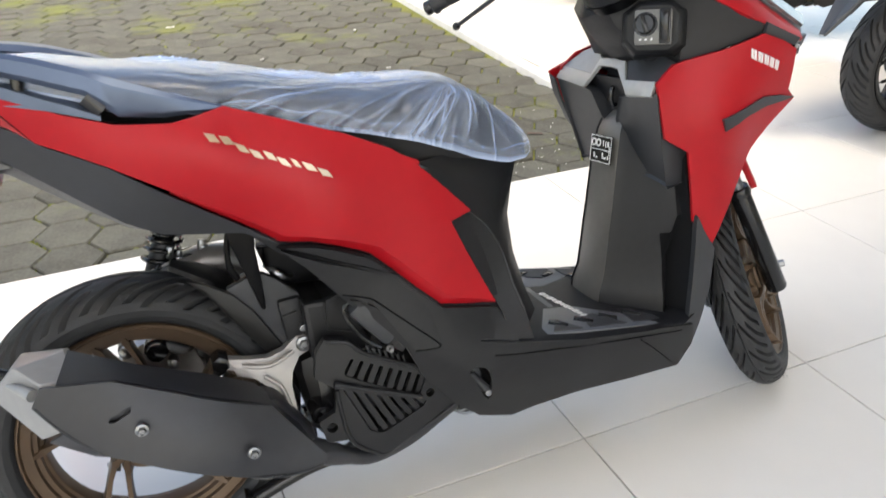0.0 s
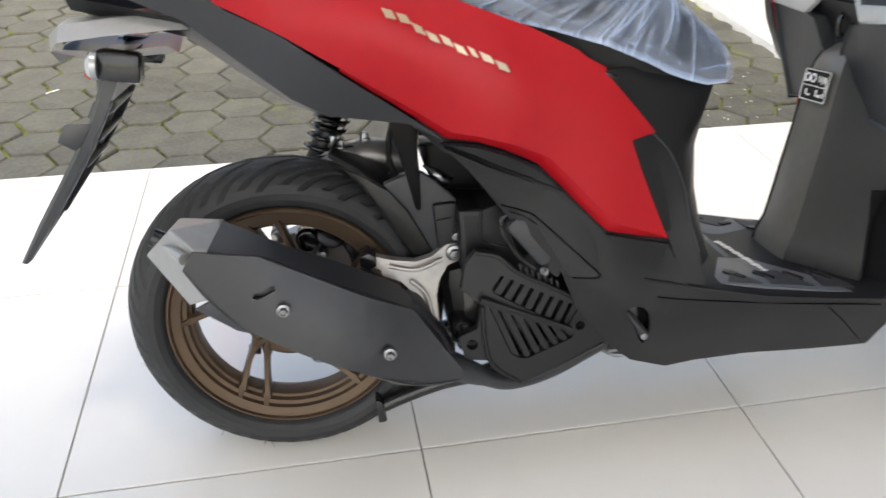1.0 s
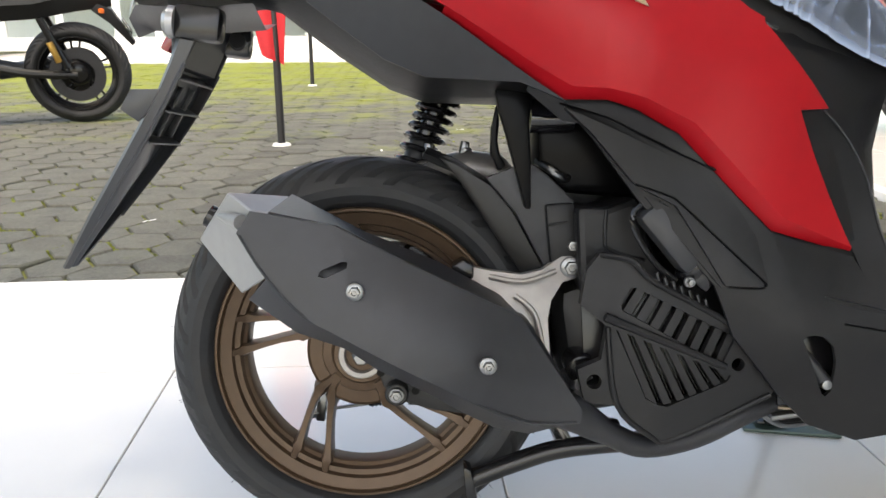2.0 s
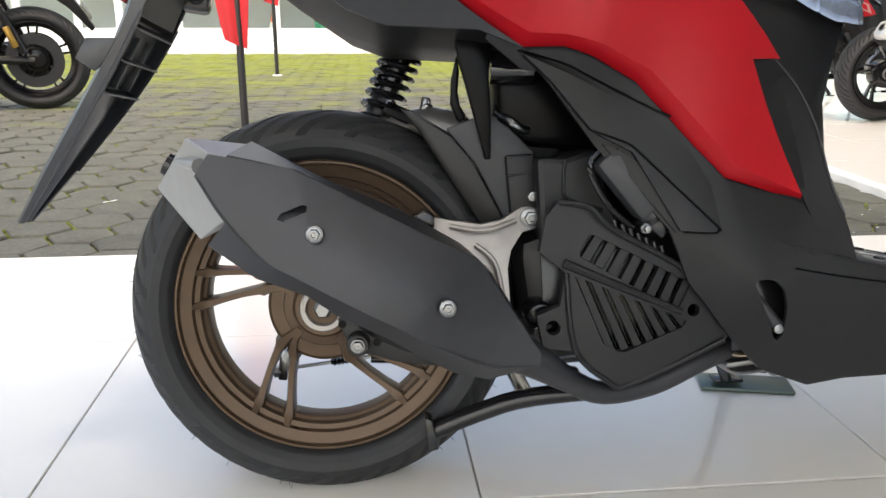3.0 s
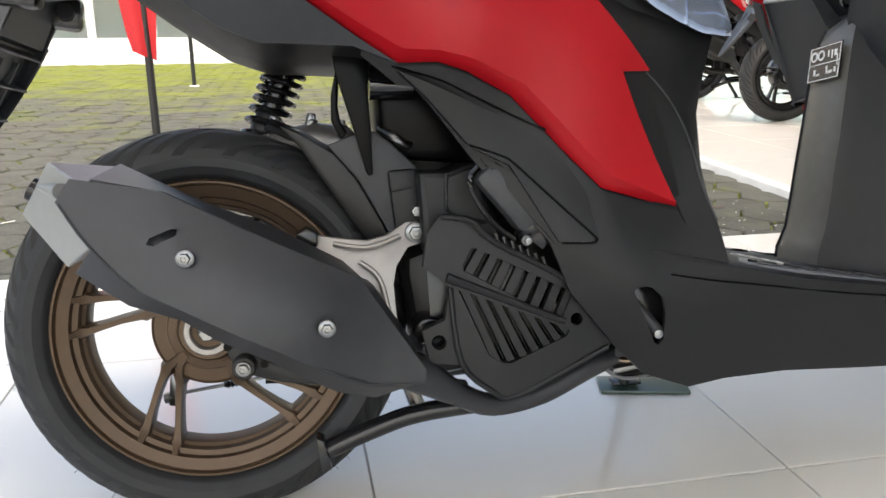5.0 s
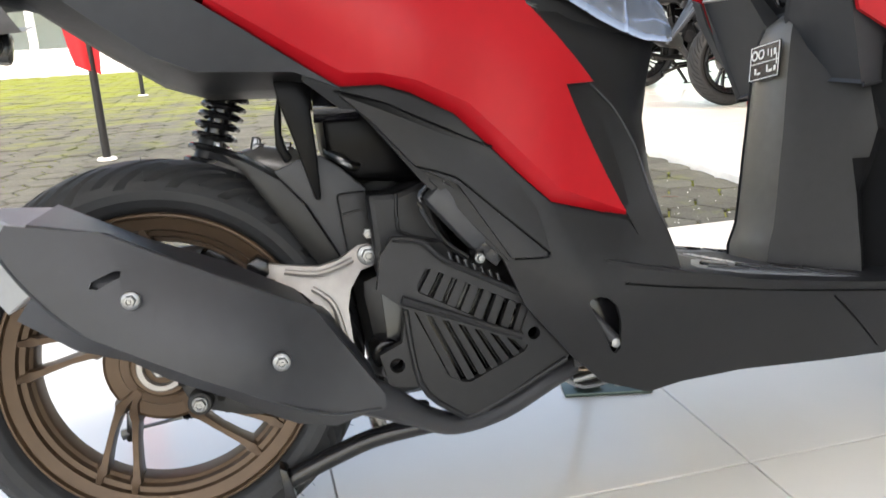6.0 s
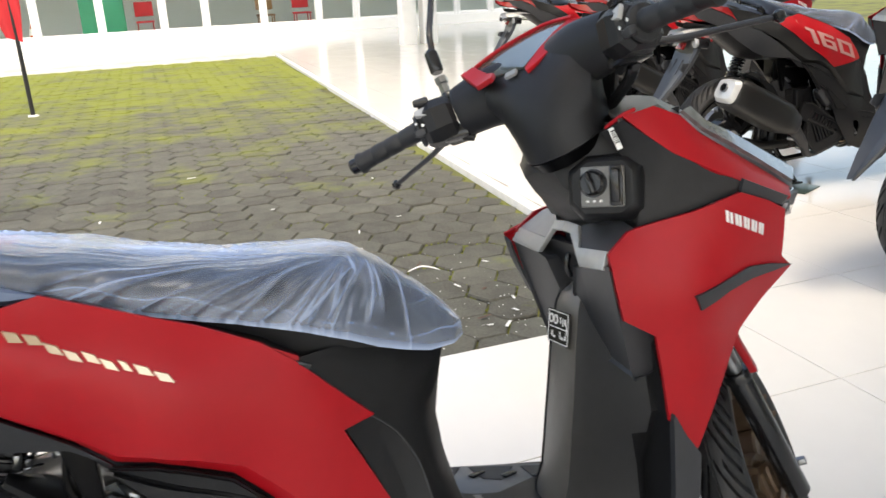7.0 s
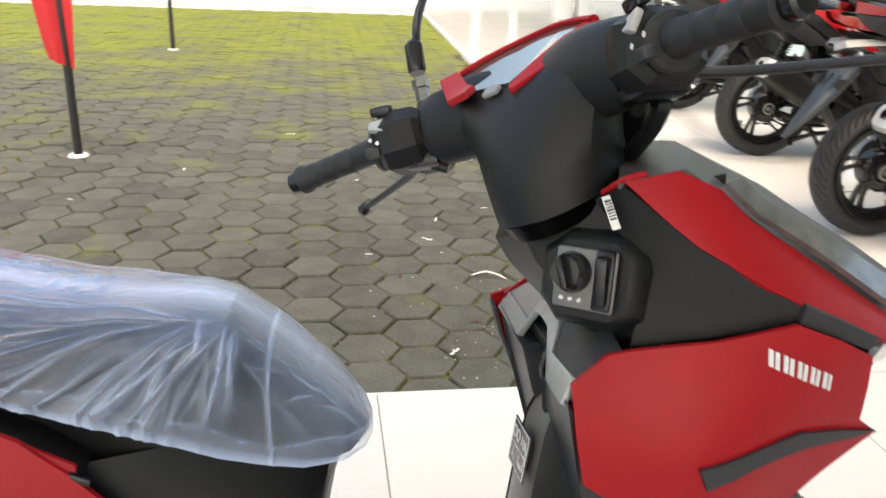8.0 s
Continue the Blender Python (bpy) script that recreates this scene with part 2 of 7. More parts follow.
def lathe(profile, seg=48, m=None, bm=None, closed=False):
    """Turns (radius, height) points round z."""
    own = bmesh.new()
    rings = [[own.verts.new((r * math.cos(2 * math.pi * i / seg), r * math.sin(2 * math.pi * i / seg), h)) for i in range(seg)] for r, h in profile]
    pairs = list(zip(rings, rings[1:])) + ([(rings[-1], rings[0])] if closed else [])
    for p, q in pairs:
        for i in range(seg):
            own.faces.new((p[i], p[(i + 1) % seg], q[(i + 1) % seg], q[i]))
    if not closed:
        own.faces.new(rings[0][::-1])
        own.faces.new(rings[-1])
    if m is not None:
        own.transform(m)
    return join(bm, own)


def sweep(points, radii, seg=12, squash=(1.0, 1.0), bm=None, smooth=4, up=(0, 0, 1)):
    """A tube through points, rounded between them; squash scales its section sideways and upwards."""
    pts = [Vector(p) for p in points]
    rad = list(radii) if isinstance(radii, (list, tuple)) else [radii] * len(pts)
    path, rr = [], []
    for i in range(len(pts) - 1):
        p0, p1, p2, p3 = pts[max(i - 1, 0)], pts[i], pts[i + 1], pts[min(i + 2, len(pts) - 1)]
        for k in range(smooth):
            t = k / smooth
            path.append(0.5 * (2 * p1 + (p2 - p0) * t + (2 * p0 - 5 * p1 + 4 * p2 - p3) * t * t + (3 * p1 - p0 - 3 * p2 + p3) * t ** 3))
            rr.append(rad[i] * (1 - t) + rad[i + 1] * t)
    path.append(pts[-1])
    rr.append(rad[-1])
    own = bmesh.new()
    rings = []
    for i, p in enumerate(path):
        d = (path[min(i + 1, len(path) - 1)] - path[max(i - 1, 0)]).normalized()
        side = d.cross(Vector(up)).normalized()
        top = side.cross(d).normalized()
        rings.append([own.verts.new(p + rr[i] * (squash[0] * math.cos(a) * side + squash[1] * math.sin(a) * top)) for a in (2 * math.pi * k / seg for k in range(seg))])
    for p, q in zip(rings, rings[1:]):
        for i in range(seg):
            own.faces.new((p[i], p[(i + 1) % seg], q[(i + 1) % seg], q[i]))
    own.faces.new(rings[0][::-1])
    own.faces.new(rings[-1])
    return join(bm, own)


def slab(outline, thick, axis="y", bevel=0.002, holes=(), bm=None):
    """A flat plate: outline in the two other axes at each point (x, y, z), thickened along axis (towards plus)."""
    own = bmesh.new()
    vs = [own.verts.new(p) for p in outline]
    f = own.faces.new(vs)
    d = {"x": (thick, 0, 0), "y": (0, thick, 0), "z": (0, 0, thick)}[axis]
    ext = bmesh.ops.extrude_face_region(own, geom=[f])
    bmesh.ops.translate(own, vec=d, verts=[g for g in ext["geom"] if isinstance(g, bmesh.types.BMVert)])
    if bevel:
        bevelled(own, bevel, 30)
    return join(bm, own)


def loft(rows, closed=False, caps=False, bm=None):
    """A skin over rows of points, all of one length."""
    own = bmesh.new()
    grid = [[own.verts.new(p) for p in row] for row in rows]
    for a, b in zip(grid, grid[1:]):
        for i in range(len(a) if closed else len(a) - 1):
            own.faces.new((a[i], a[(i + 1) % len(a)], b[(i + 1) % len(a)], b[i]))
    if caps:
        own.faces.new(grid[0][::-1])
        own.faces.new(grid[-1])
    return join(bm, own)


def thicken(bm, t):
    bmesh.ops.recalc_face_normals(bm, faces=bm.faces)
    bmesh.ops.solidify(bm, geom=list(bm.faces), thickness=t)
    return bm


def mirrored(row):
    """A half section from its outer right end to the middle, made whole."""
    left = [(x, -y, z) for x, y, z in reversed(row)]
    return list(row) + (left[1:] if abs(row[-1][1]) < 1e-6 else left)


class Bulge:
    """A smooth half width over the side view, through the control points (x, z, w)."""

    def __init__(self, points):
        self.p = np.array(points, float)
        n = len(self.p)
        k = self.kernel(self.p[:, None, :2], self.p[None, :, :2]) + 0.002 * np.eye(n)
        q = np.c_[np.ones(n), self.p[:, :2]]
        a = np.block([[k, q], [q.T, np.zeros((3, 3))]])
        self.c = np.linalg.solve(a, np.r_[self.p[:, 2], 0, 0, 0])

    @staticmethod
    def kernel(a, b):
        r = np.linalg.norm(a - b, axis=-1)
        return np.where(r > 0, r * r * np.log(np.maximum(r, 1e-9)), 0)

    def __call__(self, x, z):
        k = self.kernel(np.array([[x, z]]), self.p[:, :2])
        return float(k @ self.c[:-3] + self.c[-3] + self.c[-2] * x + self.c[-1] * z)


def skin(outline, bulge, thick=0.004, holes=(), step=0.025, proud=0.0, side=-1, bm=None):
    """A panel with that outline in the side view (x, z), bent to the half width bulge, thickened inwards; side -1 is the bike's right."""
    own = bmesh.new()
    edges = []
    for ring in (outline, *holes):
        vs = [own.verts.new((x, 0, z)) for x, z in ring]
        edges += [own.edges.new((vs[i], vs[(i + 1) % len(vs)])) for i in range(len(vs))]
    bmesh.ops.triangle_fill(own, use_beauty=True, use_dissolve=False, edges=edges, normal=(0, 1, 0))
    for axis, k in ((Vector((1, 0, 0)), 0), (Vector((0, 0, 1)), 2)):
        lo, hi = min(v.co[k] for v in own.verts), max(v.co[k] for v in own.verts)
        cut = math.ceil(lo / step) * step
        while cut < hi:
            bmesh.ops.bisect_plane(own, geom=own.verts[:] + own.edges[:] + own.faces[:], plane_co=axis * cut, plane_no=axis)
            cut += step
    bmesh.ops.remove_doubles(own, verts=own.verts, dist=0.0004)
    front = {}
    for v in own.verts:
        front[v] = side * (bulge(v.co.x, v.co.z) + proud)
    faces = own.faces[:]
    rim = [e for e in own.edges if len(e.link_faces) == 1]
    back = {v: own.verts.new((v.co.x, front[v] - side * thick, v.co.z)) for v in front}
    for v, y in front.items():
        v.co.y = y
    for f in faces:
        own.faces.new([back[v] for v in reversed(f.verts)])
    for e in rim:
        a, b = e.verts
        own.faces.new((a, b, back[b], back[a]))
    return join(bm, own)

# ---- the setting ----
FLOOR = -0.013      # top of the tiles
COURT = -0.03       # top of the pavers
T = 0.595           # tile pitch
ORIGIN = 0.010      # a joint crosses here, in x and in y
EDGE = 1.2          # where the tiled floor ends at the courtyard


def side_edge(y):
    """The x at which the right-hand tiled wing begins, at that y."""
    return 1.2 + 0.042 * (y - EDGE)


FAR = 13.4          # far side of the courtyard
NEAR_BACK = -4.8    # line of the unseen wall behind the showroom floor


def prism(outline, z0, z1, bm=None, bevel=0.0):
    own = bmesh.new()
    vs = [own.verts.new((x, y, z1)) for x, y in outline]
    f = own.faces.new(vs)
    ext = bmesh.ops.extrude_face_region(own, geom=[f])
    bmesh.ops.translate(own, vec=(0, 0, z0 - z1), verts=[g for g in ext["geom"] if isinstance(g, bmesh.types.BMVert)])
    if bevel:
        bevelled(own, bevel, 30)
    return join(bm, own)


ground = structure("ground", prism([(-60, -40), (60, -40), (60, 80), (-60, 80)], -0.4, -0.2), MOSS, "dark soil that carries the yard and the showroom floor")

wing = [(-9, NEAR_BACK), (9, NEAR_BACK), (9, 19.2), (-9, 19.2), (-9, FAR), (side_edge(FAR), FAR), (side_edge(EDGE), EDGE), (-9, EDGE)]
floor = structure("floor", prism(wing, -0.3, FLOOR - 0.004), GROUT, "showroom floor of polished cream tiles with thin grey joints")
kerb_bm = prism([(-9, EDGE - 0.008), (side_edge(EDGE) - 0.012, EDGE - 0.008), (side_edge(EDGE) - 0.012, EDGE + 0.004), (-9, EDGE + 0.004)], -0.16, FLOOR - 0.003)
prism([(side_edge(EDGE) - 0.07, EDGE + 0.006), (side_edge(EDGE) - 0.004, EDGE + 0.006), (side_edge(FAR) - 0.004, FAR), (side_edge(FAR) - 0.07, FAR)], -0.16, FLOOR + 0.012, kerb_bm, 0.006)
prism([(-9, FAR - 0.07), (side_edge(FAR) - 0.074, FAR - 0.07), (side_edge(FAR) - 0.074, FAR - 0.002), (-9, FAR - 0.002)], -0.16, FLOOR + 0.012, kerb_bm, 0.006)
structure("kerb", kerb_bm, KERB, "white painted kerb along the edge of the tiled floor")


# ---- the scooter ----
def wheel(parent, name, m, radius, half, rim_r, spokes_turn, label, metal=None):
    """A wheel round the local y axis at the pose m: tyre with slanting grooves, cast rim with five split spokes."""
    metal = metal or BRONZE
    hub = new(name)
    hub.parent = parent
    hub.matrix_basis = m
    tagged(hub, label)
    wall = radius - rim_r
    half_profile = [(0, 0), (0.03, 0.25), (0.11, 0.5), (0.24, 0.72), (0.42, 0.89), (0.6, 0.985), (0.76, 0.97), (0.9, 0.88), (1.0, 0.74)]
    prof = []
    for k in range(41):
        u = k / 40 * (len(half_profile) - 1)
        i = min(int(u), len(half_profile) - 2)
        t = u - i
        a, b = half_profile[i], half_profile[i + 1]
        prof.append((radius - wall * (a[0] * (1 - t) + b[0] * t), half * (a[1] * (1 - t) + b[1] * t)))
    full = [(r, -y) for r, y in reversed(prof[1:])] + prof
    per, grooves = 9, 46
    seg = per * grooves
    bm = bmesh.new()
    rings = []
    for r, y in full:
        ring = []
        s = abs(y) / half
        lean = 2 * math.pi / grooves * (3.9 * s - 0.6 * s * s)
        for i in range(seg):
            a = 2 * math.pi * i / seg + lean
            rr = r
            long = (i // per) % 2 == 0
            if i % per in (0, 1, 2) and (0.12 < s < 0.86 if long else 0.42 < s < 0.97) and r > radius - wall * 0.52:
                rr = r - 0.010
            if s < 0.03:
                rr = r - 0.003
            ring.append(bm.verts.new((rr * math.cos(a), y, rr * math.sin(a))))
        rings.append(ring)
    for p, q in zip(rings, rings[1:]):
        for i in range(seg):
            bm.faces.new((p[i], p[(i + 1) % seg], q[(i + 1) % seg], q[i]))
    for i in range(seg):
        bm.faces.new((rings[-1][i], rings[-1][(i + 1) % seg], rings[0][(i + 1) % seg], rings[0][i]))
    tyre = part("tyre", bm, RUBBER, hub, "black tyre with slanting grooves", 24)
    for side in (-1, 1):
        part("bead_line", lathe([(rim_r + 0.0075, half * 0.80), (rim_r + 0.009, half * 0.835), (rim_r + 0.0105, half * 0.845), (rim_r + 0.012, half * 0.87), (rim_r + 0.009, half * 0.78)], 96, pose(0, 0, 0, -90 * side, 0, 0), None, True), RUBBER, tyre)
    hairs = bmesh.new()
    rng = random.Random(5)
    for k in range(70):
        a, (r, y) = rng.uniform(0, 2 * math.pi), prof[rng.randrange(9, 24)]
        y *= rng.choice((-1, 1))
        c, o = Vector((r * math.cos(a), y, r * math.sin(a))), Vector((math.cos(a), rng.uniform(-0.5, 0.5), math.sin(a)))
        rod(c, c + o * rng.uniform(0.006, 0.011), 0.0004, 0.0003, 4, 0, hairs)
    part("moulding_hair", hairs, RUBBER, tyre, "fine rubber hairs of a new tyre")["kind"] = "stuff"
    w = half * 0.8
    k = rim_r
    rim = lathe([(k, -w), (k - 0.002, -w - 0.003), (k - 0.0045, -w - 0.003), (k - 0.0065, -w + 0.002), (k - 0.008, -w + 0.001), (k - 0.0215, -w + 0.005), (k - 0.0235, -w + 0.012), (k - 0.030, -w + 0.0135), (k - 0.0325, -w + 0.021), (k - 0.0365, -w + 0.0235), (k - 0.0385, -w + 0.028), (k - 0.0385, 0.0),
                 (k - 0.034, 0.008), (k - 0.014, 0.02), (k - 0.012, w - 0.006), (k - 0.008, w), (k, w), (k + 0.001, 0)], 112, pose(0, 0, 0, -90, 0, 0), None, True)
    part("rim", rim, metal, hub, "cast alloy rim with stepped ridges", 24)
    reach = k - 0.020
    for j in range(5):
        for sgn in (-1, 1):
            rows = []
            mid = radians(spokes_turn + 72 * j)
            for rad, lag, fork, wid, front in ((0.044, -21, 2.0, 0.0045, 0.044), (0.060, -19.5, 3.8, 0.0045, 0.0415), (0.073, -17, 6.6, 0.0065, 0.037), (0.080, -15, 7.6, 0.0085, 0.033), (0.087, -13, 8.0, 0.0055, 0.031), (0.110, -7.8, 8.1, 0.0045, 0.030),
                                               (0.135, -3.4, 8.0, 0.0045, 0.033), (k - 0.040, -1.4, 7.9, 0.0055, 0.036), (k - 0.034, -1.0, 7.9, 0.0075, 0.038), (k - 0.029, -0.7, 7.8, 0.0052, 0.0415), (reach, 0, 7.8, 0.0042, 0.0475)):
                a = mid + radians(lag + sgn * fork)
                c = Vector((rad * math.cos(a), 0, rad * math.sin(a)))
                t = Vector((-math.sin(a), 0, math.cos(a)))
                rows.append([c + t * wid * x + Vector((0, y, 0)) for x, y in ((-1.15, -front + 0.007), (-0.8, -front), (0.8, -front), (1.15, -front + 0.007), (1.3, -0.006), (0.6, 0.0), (-0.6, 0.0), (-1.3, -0.006))])
            part("spoke", loft(rows, True, True), metal, hub)
    turn = pose(0, 0, 0, -90, 0, 0)
    part("hub", lathe([(0.029, -0.054), (0.036, -0.054), (0.039, -0.050), (0.041, -0.043), (0.052, -0.040), (0.054, -0.035), (0.070, -0.033), (0.0745, -0.029), (0.0755, -0.022), (0.0755, 0.03), (0.06, 0.04), (0.03, 0.05)], 48, turn), metal, hub)
    ring = lathe([(0.0285, -0.063), (0.030, -0.061), (0.030, -0.05), (0.021, -0.05), (0.021, -0.060), (0.0225, -0.063)], 40, turn, None, True)
    part("bearing_ring", ring, ALLOY, hub, "bright steel ring")
    part("axle_nut", lathe([(0.0085, -0.074), (0.0105, -0.072), (0.0105, -0.060), (0.0135, -0.058), (0.0135, -0.05)], 6, turn), STEEL, hub, "steel hexagon nut")
    return hub


def hex_bolt(parent, at, r=0.011, washer=0.016, label="zinc-plated hexagon bolt", turn=(90, 0, 0), name="bolt"):
    bm = lathe([(washer, 0), (washer, 0.002), (washer * 0.93, 0.0034), (washer * 0.80, 0.0040), (r * 1.12, 0.0044)], 32)
    lathe([(r, 0.0042), (r, 0.0095), (r * 0.88, 0.0112), (r * 0.56, 0.0114), (r * 0.46, 0.0096)], 6, None, bm)
    lathe([(r * 0.30, 0.0094), (r * 0.26, 0.0104)], 16, None, bm)
    bm.transform(pose(*at, *turn))
    return part(name, bm, STEEL, parent, label)


SIDE = Bulge([(-0.25, 0.82, 0.055), (-0.25, 0.73, 0.05), (-0.098, 0.714, 0.08), (-0.073, 0.795, 0.12), (-0.026, 0.657, 0.09), (0.038, 0.609, 0.11), (0.192, 0.579, 0.15),
              (0.036, 0.70, 0.155), (0.053, 0.752, 0.15), (0.104, 0.653, 0.17), (0.193, 0.758, 0.158), (0.164, 0.722, 0.207), (0.31, 0.66, 0.205), (0.2, 0.64, 0.195), (0.3, 0.56, 0.203),
              (0.24, 0.558, 0.172), (0.35, 0.70, 0.172), (0.459, 0.638, 0.174), (0.544, 0.547, 0.142), (0.5, 0.543, 0.177), (0.575, 0.381, 0.155), (0.487, 0.412, 0.178), (0.366, 0.519, 0.178),
              (0.457, 0.347, 0.19), (0.508, 0.293, 0.195), (0.60, 0.32, 0.19), (0.433, 0.29, 0.175), (0.534, 0.177, 0.15), (0.62, 0.155, 0.14), (0.725, 0.29, 0.187), (0.94, 0.262, 0.175), (0.955, 0.157, 0.132), (0.75, 0.163, 0.14)])
FRONT = Bulge([(0.877, 0.706, 0.163), (0.892, 0.612, 0.166), (0.94, 0.583, 0.165), (0.953, 0.459, 0.165), (0.925, 0.735, 0.155), (1.063, 0.768, 0.193), (1.139, 0.748, 0.185), (1.162, 0.662, 0.15), (1.195, 0.639, 0.124), (1.096, 0.56, 0.132), (0.996, 0.41, 0.168),
               (0.99, 0.637, 0.195), (1.093, 0.656, 0.165), (1.13, 0.709, 0.168), (1.0, 0.70, 0.18), (1.0, 0.5, 0.17)])
RAKE = 26.5
PIVOT = Vector((0.905, 0, 0.90))
AXIS = Vector((-math.sin(radians(RAKE)), 0, math.cos(radians(RAKE))))
STEER = Matrix.Translation(PIVOT) @ Matrix.Rotation(radians(41), 4, AXIS) @ Matrix.Translation(-PIVOT)
FORK = Matrix.Translation(PIVOT) @ Matrix.Rotation(radians(50.5), 4, AXIS) @ Matrix.Translation(Vector((0, 0.024, 0)) - PIVOT)


def both(name, make, mat, parent, label=""):
    """The right and the left one of a mirrored pair."""
    for s in (-1, 1):
        part(name, make(s), mat, parent, label)


def scooter(name, label, m, older=False):
    """The scooter on show; an older one has black wheels, black flanks with a red panel and a thick upswept silencer."""
    top = thing(name, label, "scooter", m)
    metal = GLOSS if older else BRONZE
    rear_end(top, metal)
    side_panels(top, older)
    seat_and_rail(top)
    engine(top)
    if older:
        upswept_silencer(top)
        part("stand_leg", sweep([(0.225, -0.052, 0.175), (0.28, -0.07, 0.09), (0.325, -0.087, 0.016)], 0.011, 12), GLOSS, top, "lowered black stand leg")
        part("stand_foot", box((0.05, 0.03, 0.008), (0.33, -0.088, 0.0115), (0, 0, 0), 0.002), GLOSS, top)
    else:
        muffler(top)
    tail(top)
    footboard_and_shield(top)
    front_end(top)
    steering(top, metal)
    return top


def upswept_silencer(top):
    pipe = new("exhaust")
    pipe.parent = top
    tagged(pipe, "thick black upswept exhaust with bright end plate")
    a, b = Vector((-0.13, -0.20, 0.47)), Vector((0.22, -0.175, 0.29))
    m = frame_of(a, b)
    h = (b - a).length

    def ring(w, t, z):
        return [m @ Vector((t * math.copysign(abs(math.cos(q)) ** 0.45, math.cos(q)), w * math.copysign(abs(math.sin(q)) ** 0.45, math.sin(q)), z)) for q in (2 * math.pi * k / 32 for k in range(32))]
    part("silencer", loft([ring(w, t, z) for w, t, z in ((0.056, 0.066, 0.0), (0.062, 0.073, 0.012), (0.067, 0.080, 0.10), (0.067, 0.082, h * 0.72), (0.045, 0.06, h * 0.92), (0.028, 0.035, h))], True, True), ENGINE, pipe)
    part("end_plate", loft([ring(w, t, z) for w, t, z in ((0.032, 0.042, -0.026), (0.04, 0.05, -0.024), (0.05, 0.06, -0.006), (0.052, 0.062, 0.002))], True, True), PLATE, pipe, "bright silver end plate")
    part("tail_pipe", lathe([(0.016, -0.034), (0.019, -0.034), (0.019, -0.02), (0.016, -0.02)], 24, m @ Matrix.Translation((0.0, 0.004, 0)), None, True), STEEL, pipe)
    # Black disc in place of the shade inside the pipe.
    part("bore_shade", lathe([(0.0155, -0.029), (0.0155, -0.0265)], 24, m @ Matrix.Translation((0.0, 0.004, 0))), INK, pipe)
    part("strap", slab([(-0.02, -0.262, 0.425), (0.11, -0.258, 0.37), (0.10, -0.258, 0.345), (-0.02, -0.262, 0.395)], 0.02, bevel=0.004), MATT, pipe)
    part("header_pipe", sweep([(0.21, -0.175, 0.29), (0.28, -0.165, 0.21), (0.34, -0.135, 0.15), (0.47, -0.11, 0.175), (0.54, -0.09, 0.198)], [0.03, 0.02, 0.0145, 0.0145, 0.0145], 14), SHIELD, pipe)
    part("bracket", slab([(0.06, -0.13, 0.40), (0.20, -0.13, 0.37), (0.26, -0.13, 0.37), (0.25, -0.13, 0.34), (0.20, -0.13, 0.30), (0.17, -0.13, 0.33)], 0.03, bevel=0.005), ALLOY, pipe, "cast aluminium bracket")


def rear_end(top, metal):
    wheel(top, "rear_wheel", pose(0, 0, 0.243), 0.2555, 0.065, 0.1905, 172.0, "rear wheel with black tyre", metal)
    shock = new("rear_shock")
    shock.parent = top
    tagged(shock, "black coil spring shock absorber")
    a, b = Vector((0.042, 0.075, 0.425)), Vector((0.118, 0.075, 0.605))
    part("damper", rod(a, b, 0.0155, 0.0155, 20), GLOSS, shock)
    part("spring_seat", rod(a.lerp(b, 0.12), a.lerp(b, 0.52), 0.0195, 0.0185, 24, 0.002), MATT, shock)
    d = (b - a).normalized()
    n1 = d.cross(Vector((0, 1, 0))).normalized()
    n2 = d.cross(n1)
    pts = []
    for i in range(8 * 14 + 1):
        ang = 2 * math.pi * i / 14
        pts.append(a + d * (0.035 + 0.135 * (i / 112) ** 0.72) + 0.0265 * (math.cos(ang) * n1 + math.sin(ang) * n2))
    part("spring", sweep(pts, 0.0042, 8, smooth=1), GLOSS, shock)
    part("collar", rod(a + d * 0.015, a + d * 0.03, 0.035, 0.035, 24, 0.002), GLOSS, shock)


RED_SIDE = [(-0.107, 0.808), (-0.073, 0.797), (-0.011, 0.772), (0.053, 0.752), (0.123, 0.748), (0.193, 0.76), (0.269, 0.733), (0.35, 0.702), (0.417, 0.670), (0.455, 0.640),
            (0.544, 0.547), (0.50, 0.544), (0.575, 0.381), (0.474, 0.410), (0.434, 0.449), (0.402, 0.483), (0.366, 0.519), (0.315, 0.545), (0.283, 0.556), (0.24, 0.558), (0.199, 0.587), (0.104, 0.653), (0.036, 0.698), (-0.047, 0.735), (-0.078, 0.776)]


# the cover's lower border, and the crease above it where its skin turns in
BORDER = [(0.104, 0.653), (0.199, 0.587), (0.24, 0.558), (0.283, 0.556), (0.315, 0.545), (0.366, 0.519), (0.402, 0.483), (0.434, 0.449), (0.474, 0.410), (0.575, 0.381)]
CREASE = [(0.108, 0.658), (0.207, 0.595), (0.245, 0.571), (0.283, 0.567), (0.323, 0.556), (0.380, 0.530), (0.416, 0.494), (0.450, 0.458), (0.485, 0.424), (0.572, 0.389)]


